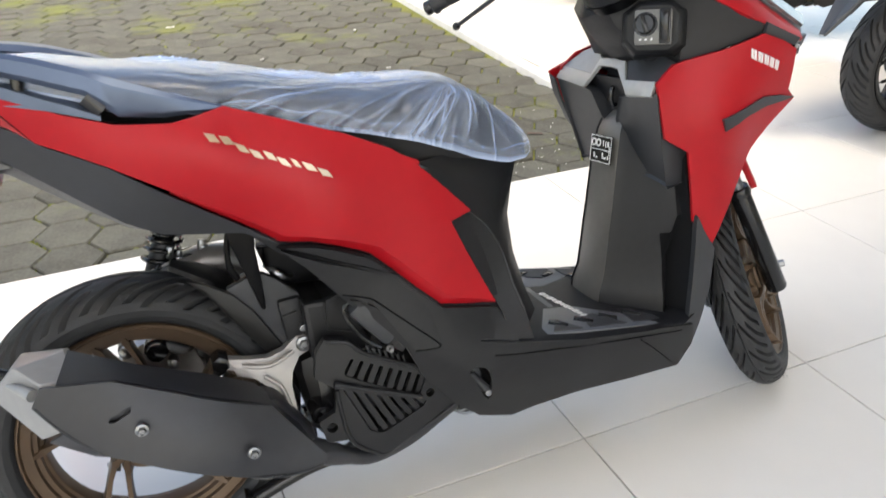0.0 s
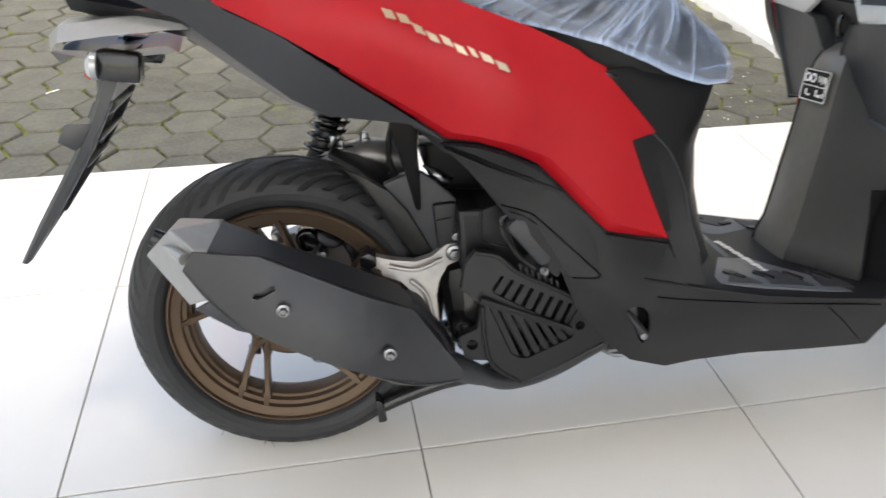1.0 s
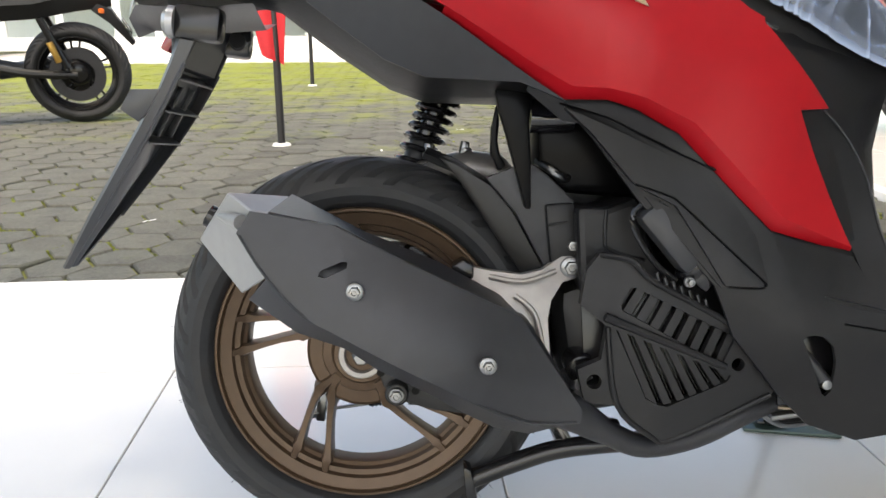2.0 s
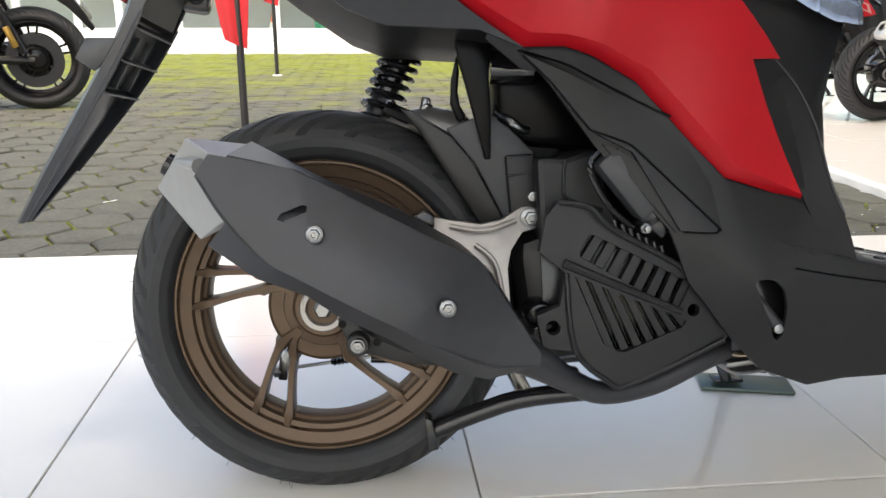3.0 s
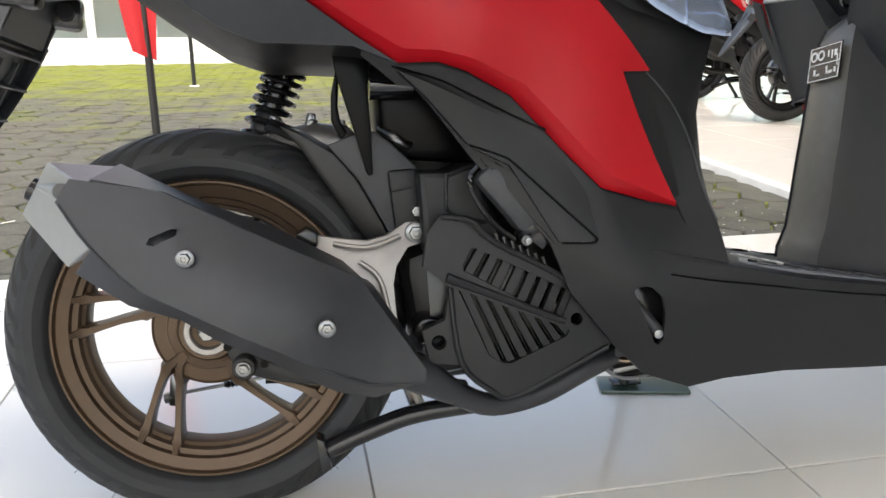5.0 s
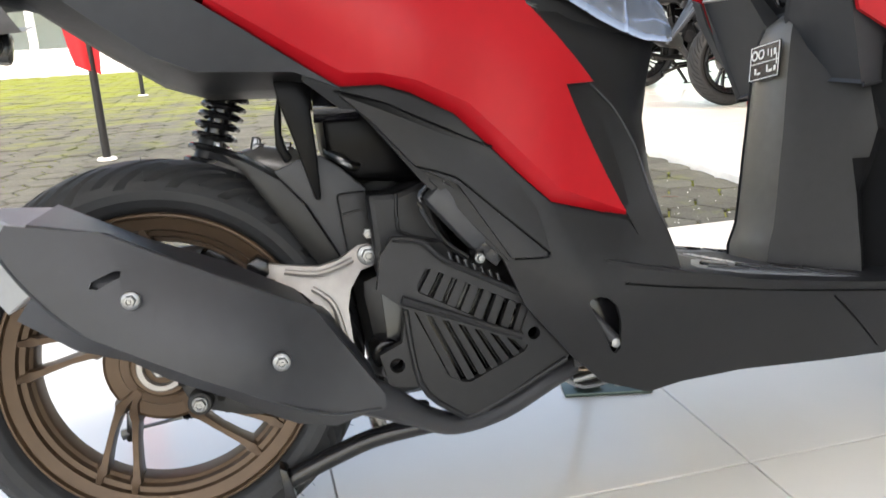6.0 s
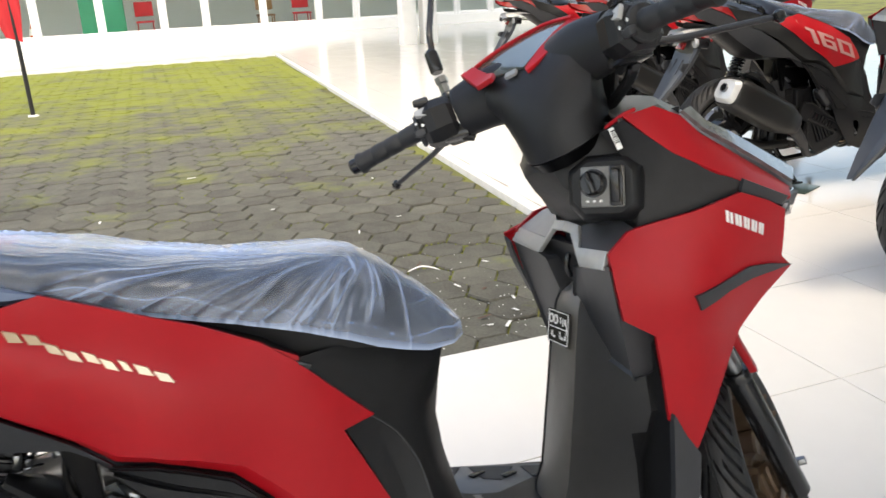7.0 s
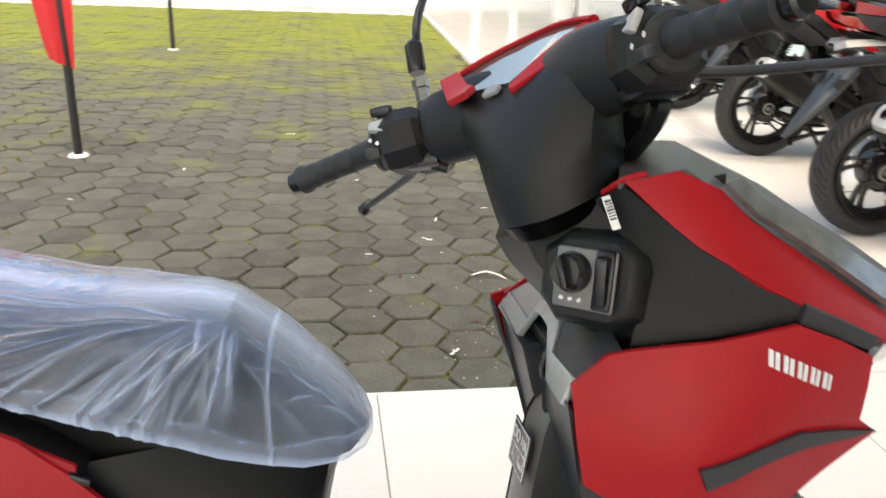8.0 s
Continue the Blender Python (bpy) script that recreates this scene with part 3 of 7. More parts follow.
def side_panels(top, older=False):
    outer = [CREASE[BORDER.index(p)] if p in BORDER else p for p in RED_SIDE]

    def turned_in(s):
        rows = [[], []]
        for a, b in zip(zip(CREASE, CREASE[1:]), zip(BORDER, BORDER[1:])):
            for k in range(5 if b[1] == BORDER[-1] else 4):
                t = k / 4
                (cx, cz), (bx, bz) = [(p[0] + (q[0] - p[0]) * t, p[1] + (q[1] - p[1]) * t) for p, q in (a, b)]
                for row, u in zip(rows, (0.0, 1.0)):
                    x, z = cx + (bx - cx) * u, cz + (bz - cz) * u
                    row.append((x, s * (SIDE(x, z) + 0.002 - 0.012 * u), z))
        return thicken(loft(rows), 0.003 * s)
    both("cover_border", turned_in, ENGINE if older else RED, top)
    both("side_cover", lambda s: skin(outer, SIDE, 0.006, proud=0.002, side=s), ENGINE if older else RED, top, "satin side cover")
    if older:
        panel = [(0.06, 0.748), (0.123, 0.745), (0.193, 0.756), (0.35, 0.698), (0.45, 0.642), (0.53, 0.555), (0.47, 0.545), (0.38, 0.53), (0.31, 0.575), (0.20, 0.65)]
        both("red_panel", lambda s: skin(panel, SIDE, 0.004, proud=0.006, side=s), RED, top, "red panel with the pale figures 160")
        def slanted(x0, x1, a, b):
            """A four-sided sign on the sloping panel: a and b give its share of the height from the top."""
            def at(x, h):
                return (x + 0.03 * h, 0.775 - 0.34 * x - 0.062 * h)
            return [at(x0, a), at(x1, a), at(x1, b), at(x0, b)]
        for x0, x1, a, b in ((0.20, 0.245, 0, 0.2), (0.222, 0.245, 0.2, 1), (0.262, 0.345, 0, 0.2), (0.262, 0.285, 0.2, 1), (0.285, 0.345, 0.8, 1), (0.322, 0.345, 0.4, 0.8), (0.285, 0.322, 0.4, 0.56), (0.365, 0.455, 0, 0.2), (0.365, 0.388, 0.2, 1), (0.432, 0.455, 0.2, 1), (0.388, 0.432, 0.8, 1)):
            both("number_bar", lambda s: skin(slanted(x0, x1, a, b), SIDE, 0.002, step=0.05, proud=0.0085, side=s), PINK, top)
    lamp_side = [(-0.255, 0.842), (-0.16, 0.823), (-0.110, 0.809), (-0.081, 0.776), (-0.051, 0.7385), (-0.077, 0.759), (-0.16, 0.796), (-0.25, 0.803)]
    both("tail_lamp_side", lambda s: skin(lamp_side, SIDE, 0.006, proud=0.001, side=s), REDLENS, top, "dark red tail lamp lens")
    low = [(-0.25, 0.80), (-0.16, 0.793), (-0.075, 0.755), (-0.035, 0.727), (0.036, 0.696), (0.104, 0.651), (0.199, 0.585), (0.24, 0.556), (0.192, 0.578), (0.086, 0.587), (0.038, 0.609), (-0.026, 0.657), (-0.098, 0.714), (-0.2, 0.755)]
    both("tail_side", lambda s: skin(low, SIDE, 0.006, side=s), SATIN, top, "dark grey plastic tail side")
    skirt = [(0.236, 0.554), (0.283, 0.553), (0.315, 0.542), (0.365, 0.516), (0.400, 0.480), (0.432, 0.446), (0.472, 0.407), (0.574, 0.378), (0.60, 0.32), (0.725, 0.291), (0.926, 0.264), (0.958, 0.26), (0.972, 0.21), (0.954, 0.157), (0.85, 0.16), (0.726, 0.165), (0.646, 0.161), (0.60, 0.152), (0.534, 0.177),
             (0.488, 0.222), (0.433, 0.29), (0.408, 0.351), (0.322, 0.448), (0.27, 0.515)]
    hole = [(0.506, 0.288), (0.510, 0.293), (0.520, 0.294), (0.531, 0.291), (0.541, 0.281), (0.547, 0.262), (0.550, 0.224), (0.545, 0.217), (0.540, 0.220), (0.524, 0.251)]
    both("side_skirt", lambda s: skin(skirt, SIDE, 0.006, [hole], 0.025, side=s), MATT, top, "matt black plastic side skirt")
    def fin_width(x, z):
        d = (x - 0.33) * 0.693 + (z - 0.456) * 0.722
        return SIDE(x, z) + 0.0005 + 0.0115 * min(max(1 - d / 0.05, 0), 1)
    crest = [(0.238, 0.548), (0.322, 0.510), (0.392, 0.478), (0.425, 0.447), (0.452, 0.405), (0.462, 0.352), (0.457, 0.346), (0.416, 0.351), (0.362, 0.440), (0.330, 0.456), (0.314, 0.466), (0.268, 0.519)]
    both("skirt_fin", lambda s: skin(crest, fin_width, 0.016, side=s), MATT, top, "matt black fin panel")
    upper = [(0.240, 0.5525), (0.283, 0.5505), (0.315, 0.5395), (0.364, 0.5135), (0.396, 0.4815), (0.354, 0.5035), (0.315, 0.5215), (0.283, 0.5375)]
    both("skirt_fin_edge", lambda s: skin(upper, SIDE, 0.014, proud=0.005, side=s), MATT, top)
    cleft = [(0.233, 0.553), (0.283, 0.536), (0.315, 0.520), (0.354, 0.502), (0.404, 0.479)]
    # Black beads laid on the skin as the shade in the panel joints.
    both("gap_shade", lambda s: sweep([(x, s * (SIDE(x, z) + 0.0035), z) for x, z in cleft], 0.0016, 6), INK, top)
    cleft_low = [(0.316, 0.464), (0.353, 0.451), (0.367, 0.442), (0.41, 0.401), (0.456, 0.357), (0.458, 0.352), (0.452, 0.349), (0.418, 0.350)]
    both("gap_shade", lambda s: sweep([(x, s * (fin_width(x, z) + 0.0004), z) for x, z in cleft_low], 0.0014, 6), INK, top)
    lower = [(0.414, 0.348), (0.447, 0.346), (0.404, 0.389), (0.366, 0.431), (0.344, 0.444), (0.330, 0.449)]
    both("skirt_fin_lip", lambda s: skin(lower, SIDE, 0.014, proud=0.005, side=s), MATT, top)
    both("foot_peg", lambda s: rod((0.514, s * 0.166, 0.272), (0.546, s * 0.170, 0.232), 0.007, 0.008, 12, 0.001), SATIN, top, "folded dark grey foot peg")
    both("peg_slat", lambda s: rod((0.520, s * 0.150, 0.265), (0.570, s * 0.150, 0.272), 0.0045, None, 10), SATIN, top)
    both("peg_slat", lambda s: rod((0.522, s * 0.150, 0.246), (0.575, s * 0.150, 0.250), 0.0045, None, 10), SATIN, top)
    both("peg_bolt", lambda s: rod((0.543, s * 0.160, 0.232), (0.543, s * 0.178, 0.232), 0.006, 0.006, 10, 0.001), STEEL, top)
    both("vent_back", lambda s: box((0.07, 0.006, 0.10), (0.53, s * 0.155, 0.252), (0, 0, 0), 0.002), GLOSS, top)
    liner = [(0.21, 0.60), (0.30, 0.588), (0.36, 0.555), (0.46, 0.49), (0.52, 0.42), (0.56, 0.37), (0.50, 0.37), (0.42, 0.45), (0.33, 0.52), (0.24, 0.535), (0.20, 0.57)]
    both("cover_liner", lambda s: skin(liner, SIDE, 0.004, proud=-0.014, side=s), MATT, top)
    seam_a = [(0.553, 0.306), (0.608, 0.296), (0.682, 0.285), (0.798, 0.268), (0.935, 0.252)]
    seam_b = [(0.846, 0.255), (0.885, 0.220), (0.935, 0.172)]
    # Black beads along the skirt's creases, drawn as their shade.
    for line in (seam_a, seam_b):
        both("gap_shade", lambda s: sweep([(x, s * (SIDE(x, z) + 0.0002), z) for x, z in line], 0.0014, 6), INK, top)
    rows = []
    for z, pts in ((0.30, ((0.46, 0.165), (0.605, 0.160), (0.66, 0.115), (0.695, 0.06), (0.70, 0))), (0.36, ((0.46, 0.165), (0.590, 0.154), (0.642, 0.112), (0.672, 0.06), (0.680, 0))),
                   (0.43, ((0.45, 0.16), (0.570, 0.150), (0.618, 0.115), (0.653, 0.06), (0.664, 0))), (0.50, ((0.44, 0.16), (0.552, 0.146), (0.604, 0.110), (0.646, 0.06), (0.658, 0))),
                   (0.55, ((0.43, 0.155), (0.53, 0.134), (0.60, 0.10), (0.655, 0.06), (0.667, 0))), (0.60, ((0.42, 0.152), (0.49, 0.142), (0.58, 0.105), (0.665, 0.065), (0.682, 0))),
                   (0.635, ((0.40, 0.15), (0.46, 0.142), (0.55, 0.10), (0.63, 0.06), (0.66, 0)))):
        rows.append(mirrored([(x, -w, z) for x, w in pts]))
    part("seat_pillar", thicken(loft(rows), 0.004), MATT, top, "matt black plastic pillar under the seat", 40)
    both("pillar_wedge", lambda s: skin([(0.540, 0.545), (0.504, 0.541), (0.577, 0.384), (0.588, 0.345), (0.596, 0.318), (0.630, 0.312), (0.622, 0.364), (0.610, 0.407), (0.596, 0.468), (0.572, 0.514)], SIDE, 0.008, proud=-0.004, side=s), MATT, top, "matt black wedge panel")
    both("wedge_edge", lambda s: sweep([(x, s * (SIDE(x, z) - 0.003), z) for x, z in ((0.540, 0.5455), (0.572, 0.5145), (0.596, 0.4685), (0.610, 0.4075), (0.622, 0.3645))], 0.0014, 6), SATIN, top)
    # pale gold emblem, as plain slanted plates
    badge = new("side_badge")
    badge.parent = top
    tagged(badge, "raised pale gold badge of slanted plates")
    for x0, x1, z0, drop in ((0.160, 0.191, 0.7345, 0.0035), (0.196, 0.226, 0.7165, 0.0105), (0.231, 0.260, 0.7010, 0.0105), (0.2655, 0.2755, 0.6855, 0.0035), (0.280, 0.314, 0.6790, 0.0115)):
        w = 0.42 * (x1 - x0) if x1 - x0 > 0.015 else 0.8 * (x1 - x0)
        for x, z in ((x0, z0),) if x1 - x0 < 0.015 else ((x0, z0), (x1 - w, z0 - 0.6 * drop - 0.004)):
            quad = [(x, z - 0.001), (x + w, z - 0.3 * drop - 0.004), (x + w + 0.006, z - 0.3 * drop - 0.0145), (x + 0.006, z - 0.0125)]
            part("badge_plate", skin(quad, SIDE, 0.003, step=0.05, proud=0.0045), CHROME, badge)


SEAT = [(-0.10, 0.841, 0.085, 0.815), (-0.04, 0.835, 0.105, 0.80), (0.05, 0.819, 0.122, 0.772), (0.15, 0.804, 0.136, 0.752), (0.22, 0.791, 0.143, 0.737), (0.30, 0.769, 0.147, 0.716), (0.39, 0.753, 0.148, 0.694), (0.47, 0.747, 0.143, 0.668), (0.53, 0.745, 0.128, 0.643),
        (0.565, 0.738, 0.116, 0.625), (0.60, 0.715, 0.103, 0.612), (0.64, 0.683, 0.088, 0.60), (0.675, 0.648, 0.07, 0.598), (0.695, 0.623, 0.048, 0.602), (0.703, 0.609, 0.02, 0.606)]


def seat_rows(grow=0.0, n=28, fine=1, drop=0.0):
    """Cross sections of the saddle from its tail to its nose."""
    rows = []
    xs = [s[0] for s in SEAT]
    cols = [[s[k] for s in SEAT] for k in (1, 2, 3)]
    steps = len(SEAT) * fine
    for i in range(steps):
        x = xs[0] + (xs[-1] - xs[0]) * i / (steps - 1) if fine > 1 else xs[i]
        zt, hw, zb = (float(np.interp(x, xs, c)) for c in cols)
        zb -= drop
        row = []
        for k in range(n + 1):
            a = math.pi * k / n
            c, s = math.cos(a), math.sin(a)
            y = -(hw + grow) * math.copysign(abs(c) ** 0.55, c)
            z = zb + (zt - zb + grow) * abs(s) ** 0.5
            xx = x + (grow if i > steps * 0.93 else 0)
            p = Vector((xx, y, z))
            row.append(p)
        rows.append(row)
    return rows


def wrap_mesh():
    """The plastic wrap: sharp folds fan out from the hump of the saddle, down its flanks and back along its top; a doubled hem runs along the lower edge."""
    rows = seat_rows(0.004, 200, 27, 0.001)
    grid = np.array([[tuple(p) for p in row] for row in rows])
    x, y, z = grid[..., 0], grid[..., 1], grid[..., 2]
    mid = grid.shape[1] // 2
    arc = np.zeros_like(x)
    steps = np.linalg.norm(np.diff(grid, axis=1), axis=2)
    for k in range(mid + 1, grid.shape[1]):
        arc[:, k] = arc[:, k - 1] + steps[:, k - 1]
    for k in range(mid - 1, -1, -1):
        arc[:, k] = arc[:, k + 1] + steps[:, k]
    sag = np.array([[noise.noise(Vector((a * 11, b * 9, c * 11))) for a, b, c in row] for row in grid])
    low = arc.max(axis=1, keepdims=True) - arc
    u, v = 0.565 - x, arc - 0.062
    u2, v2 = u + 0.012 * sag, v + 0.018 * sag
    rng = random.Random(21)
    lift = np.zeros_like(x)
    dense_and_sheen = np.zeros_like(x)
    for side in (-1, 1):
        own = (y * side > 0) | (np.abs(y) < 1e-6)
        for k in range(120):
            q = (k + rng.uniform(-0.45, 0.45)) / 119
            ang = radians(-18 + 106 * max(q, 0) ** 0.9)
            start = rng.uniform(0.0, 0.035) + (rng.uniform(0, 0.32) if ang < radians(38) else 0) + (rng.uniform(0, 0.1) if k % 3 == 0 else 0)
            long = rng.uniform(0.06, 0.13) + (0.10 if radians(8) < ang < radians(62) else 0)
            wide, high = rng.uniform(0.0015, 0.0030), rng.uniform(0.002, 0.008)
            bend = rng.uniform(-1.2, 1.2)
            du, dv = math.cos(ang), math.sin(ang)
            us, vs = u2 + rng.uniform(-0.02, 0.02), v2 + rng.uniform(-0.012, 0.012)
            along = us * du + vs * dv
            t = (along - start) / long
            off = np.abs(-us * dv + vs * du + bend * (along - start) ** 2)
            body = np.clip(np.sin(np.clip(t, 0, 1) * math.pi), 0, 1) ** 0.6
            ridge = np.exp(-(off / (wide * (0.6 + 0.9 * np.clip(t, 0, 1)))) ** 1.3) * body * own
            lift = np.maximum(lift, high * ridge)
            dense_and_sheen = np.maximum(dense_and_sheen, ridge * rng.choice((0.05, 0.15, 0.3, 0.5, 0.8)))
        for k in range(26):
            # crossed creases on the nose and small gathers above the hem
            if k < 10:
                cx, cv, ang = rng.uniform(0.60, 0.69), rng.uniform(0.05, 0.12), rng.uniform(-0.5, 1.0)
                long, wide = rng.uniform(0.02, 0.05), 0.0016
            else:
                cx, cv, ang = rng.uniform(0.0, 0.6), rng.uniform(-0.16, -0.135), rng.uniform(-1.1, -0.4)
                long, wide = rng.uniform(0.008, 0.022), 0.0015
            a, b = -(x - cx), arc - cv
            if k >= 10:
                b = low - (cv + 0.17)
            along, off = a * math.cos(ang) + b * math.sin(ang), np.abs(-a * math.sin(ang) + b * math.cos(ang) + 0.004 * sag)
            ridge = np.exp(-(along / long) ** 2 * 3 - (off / wide) ** 1.3) * own
            lift = np.maximum(lift, 0.004 * ridge)
            dense_and_sheen = np.maximum(dense_and_sheen, 0.35 * ridge)
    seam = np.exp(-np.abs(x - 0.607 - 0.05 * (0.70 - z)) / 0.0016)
    lift, dense_and_sheen = np.maximum(lift, 0.004 * seam), np.maximum(dense_and_sheen, 0.8 * seam)
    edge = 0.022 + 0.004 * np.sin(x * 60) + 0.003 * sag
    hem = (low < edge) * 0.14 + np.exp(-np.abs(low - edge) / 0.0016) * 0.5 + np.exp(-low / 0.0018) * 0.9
    dense_and_sheen = np.maximum(dense_and_sheen, hem)
    # Whitens the film towards the seat top, as a painted sheen.
    dense_and_sheen += 1.1 * np.clip(1 - arc / 0.12, 0, 1) ** 1.5 * (1 + 0.6 * sag)
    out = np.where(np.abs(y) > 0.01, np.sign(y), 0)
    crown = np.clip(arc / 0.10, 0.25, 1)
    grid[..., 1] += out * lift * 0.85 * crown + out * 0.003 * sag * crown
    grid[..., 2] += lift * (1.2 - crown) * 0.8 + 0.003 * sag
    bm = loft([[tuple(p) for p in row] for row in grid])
    return bm, dense_and_sheen


def seat_and_rail(top):
    seat = new("seat")
    seat.parent = top
    tagged(seat, "black vinyl seat under milky plastic wrap")
    part("cushion", loft(seat_rows(0, 20, 3), False, False), SEATM, seat, "black vinyl cushion", 50)
    base = [mirrored([(x, -(h - 0.012), b + 0.01), (x, -(h - 0.02), b - 0.05), (x, 0, b - 0.055)]) for x, t, h, b in SEAT[1:-3]]
    part("seat_base", loft(base), MATT, seat, "black plastic seat base", 50)
    bm, dense_and_sheen = wrap_mesh()
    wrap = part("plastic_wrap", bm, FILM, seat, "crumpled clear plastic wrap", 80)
    wrap.data.attributes.new("layers", "FLOAT", "POINT").data.foreach_set("value", dense_and_sheen.ravel().astype(np.float32))
    both("seat_latch", lambda s: box((0.02, 0.008, 0.006), (0.462, s * 0.172, 0.635), (0, 22, 0), 0.002), GLOSS, top)
    ledge = [(0.33, 0.703), (0.35, 0.699), (0.396, 0.678), (0.432, 0.659), (0.458, 0.645), (0.459, 0.634), (0.40, 0.671)]
    both("cover_ledge", lambda s: skin(ledge, SIDE, 0.004, proud=-0.003, side=s), RED, top)
    def blade(s):
        """One side of the grab rail: a flat blade that runs to a plate at its front end."""
        rows = []
        for x, w, hi, lo, t in ((0.191, 0.163, 0.7605, 0.7575, 0.004), (0.160, 0.163, 0.772, 0.7545, 0.011), (0.116, 0.160, 0.789, 0.7535, 0.015), (0.062, 0.154, 0.811, 0.7605, 0.018), (0.047, 0.152, 0.817, 0.774, 0.020), (0.028, 0.149, 0.825, 0.791, 0.022),
                                (-0.027, 0.137, 0.844, 0.811, 0.024), (-0.062, 0.126, 0.853, 0.823, 0.025), (-0.14, 0.103, 0.866, 0.838, 0.026), (-0.20, 0.074, 0.872, 0.846, 0.026), (-0.226, 0.030, 0.875, 0.850, 0.024), (-0.23, 0.0, 0.875, 0.850, 0.024)):
            h = hi - lo
            rows.append([(x, s * w, lo + 0.25 * h), (x, s * (w - 0.12 * t), lo + 0.80 * h), (x, s * (w - 0.5 * t), hi), (x, s * (w - 1.6 * t), hi - 0.08 * h), (x, s * (w - 1.9 * t), lo + 0.6 * h), (x, s * (w - 1.2 * t), lo), (x, s * (w - 0.3 * t), lo)])
        return loft(rows, True, True)
    both("grab_rail", blade, RAIL, top, "glossy grab rail with sky blue put into its colour")
    def shelf(s):
        rows = [[(x, s * w, hi), (x, s * (w - 0.03), hi + 0.006), (x, s * (w - 0.035), lo), (x, s * w, lo)] for x, w, hi, lo in ((0.040, 0.146, 0.764, 0.758), (0.0, 0.140, 0.783, 0.771), (-0.021, 0.134, 0.791, 0.777), (-0.068, 0.120, 0.811, 0.787), (-0.14, 0.098, 0.828, 0.806), (-0.21, 0.06, 0.838, 0.82))]
        return loft(rows, True, True)
    both("rail_base", shelf, RAIL, top, "base of the grab rail with sky blue put into its colour")
    both("rail_mount", lambda s: sweep([(0.045, s * 0.142, 0.770), (0.028, s * 0.138, 0.790)], [0.012, 0.014], 12, (0.7, 1.0)), GLOSS, top)
    both("rail_mount", lambda s: rod((-0.052, s * 0.112, 0.800), (-0.048, s * 0.112, 0.832), 0.008, None, 12), GLOSS, top)


def engine(top):
    block = new("engine")
    block.parent = top
    tagged(block, "black engine with slatted fan cover")
    bm = box((0.24, 0.17, 0.17), (0.37, -0.02, 0.27), (0, -8, 0), 0.03)
    part("crankcase", bm, ENGINE, block)
    part("air_box", box((0.2, 0.12, 0.13), (0.20, 0.07, 0.36), (0, 24, 0), 0.03), ENGINE, block)
    part("transmission", box((0.34, 0.06, 0.11), (0.20, 0.12, 0.28), (0, 4, 0), 0.03), ENGINE, block)
    flat = Bulge([(0.2, 0.2, 0.162), (0.5, 0.2, 0.158), (0.4, 0.4, 0.16), (0.27, 0.38, 0.15), (0.36, 0.27, 0.17)])
    outline = [(0.262, 0.325), (0.27, 0.365), (0.285, 0.384), (0.318, 0.378), (0.345, 0.35), (0.44, 0.295), (0.50, 0.238), (0.486, 0.216), (0.37, 0.163), (0.34, 0.168), (0.30, 0.208), (0.266, 0.212), (0.258, 0.25), (0.285, 0.262), (0.292, 0.30)]
    upper = [(0.3195, 0.345), (0.326, 0.344), (0.438, 0.288), (0.438, 0.281), (0.426, 0.256), (0.420, 0.2565), (0.309, 0.3185), (0.308, 0.325)]
    lower = [(0.302, 0.296), (0.306, 0.2955), (0.418, 0.250), (0.436, 0.241), (0.432, 0.234), (0.362, 0.206), (0.352, 0.2075), (0.336, 0.2165)]
    holes = [[(0.277 + 0.0088 * math.cos(a), 0.236 + 0.0088 * math.sin(a)) for a in (2 * math.pi * k / 20 for k in range(20))], [(0.4445 + 0.0078 * math.cos(a), 0.254 + 0.0078 * math.sin(a)) for a in (2 * math.pi * k / 20 for k in range(20))]]
    part("fan_cover", skin(outline, flat, 0.014, [upper, lower] + holes, 0.06), MATT, block, "black fan cover with two rows of slats")
    back = skin([(0.27, 0.35), (0.33, 0.36), (0.49, 0.235), (0.36, 0.18), (0.275, 0.22)], flat, 0.006, proud=-0.045)
    part("fan_grille", back, GLOSS, block)

    def between(a, b, t):
        return (a[0] + (b[0] - a[0]) * t, a[1] + (b[1] - a[1]) * t)
    for i in range(8):
        t0, t1 = (i + 0.34) / 8, (i + 0.92) / 8
        a, b, c, d = (0.322, 0.346), (0.442, 0.285), (0.428, 0.252), (0.306, 0.321)
        quad = [between(a, b, t0), between(a, b, t1), between(d, c, t1), between(d, c, t0)]
        part("slat", skin(quad, flat, 0.010, step=0.1, proud=-0.004), MATT, block)
        p, q = between(a, b, t0 - 0.02), between(d, c, t0 - 0.02)
        part("cooling_fin", rod((p[0], -0.150, p[1]), (q[0], -0.150, q[1]), 0.0007, None, 6), SATIN, block)
    for i in range(7):
        t0, t1 = (i + 0.34) / 7, (i + 0.90) / 7
        a, b, c, d = (0.298, 0.299), (0.426, 0.251), (0.446, 0.232), (0.338, 0.202)
        quad = [between(a, b, t0), between(a, b, t1), between(d, c, t1), between(d, c, t0)]
        part("slat", skin(quad, flat, 0.010, step=0.1, proud=-0.0035), MATT, block)
        p, q = between(a, b, t0 - 0.015), between(d, c, t0 - 0.015)
        part("cooling_fin", rod((p[0], -0.150, p[1]), (q[0], -0.150, q[1]), 0.0007, None, 6), SATIN, block)
    for i in range(7):
        part("top_slat", box((0.0035, 0.006, 0.013), (0.350 + 0.0095 * i, -0.158, 0.3555 - 0.0052 * i), (0, -14, 0), 0.0008), SATIN, block)
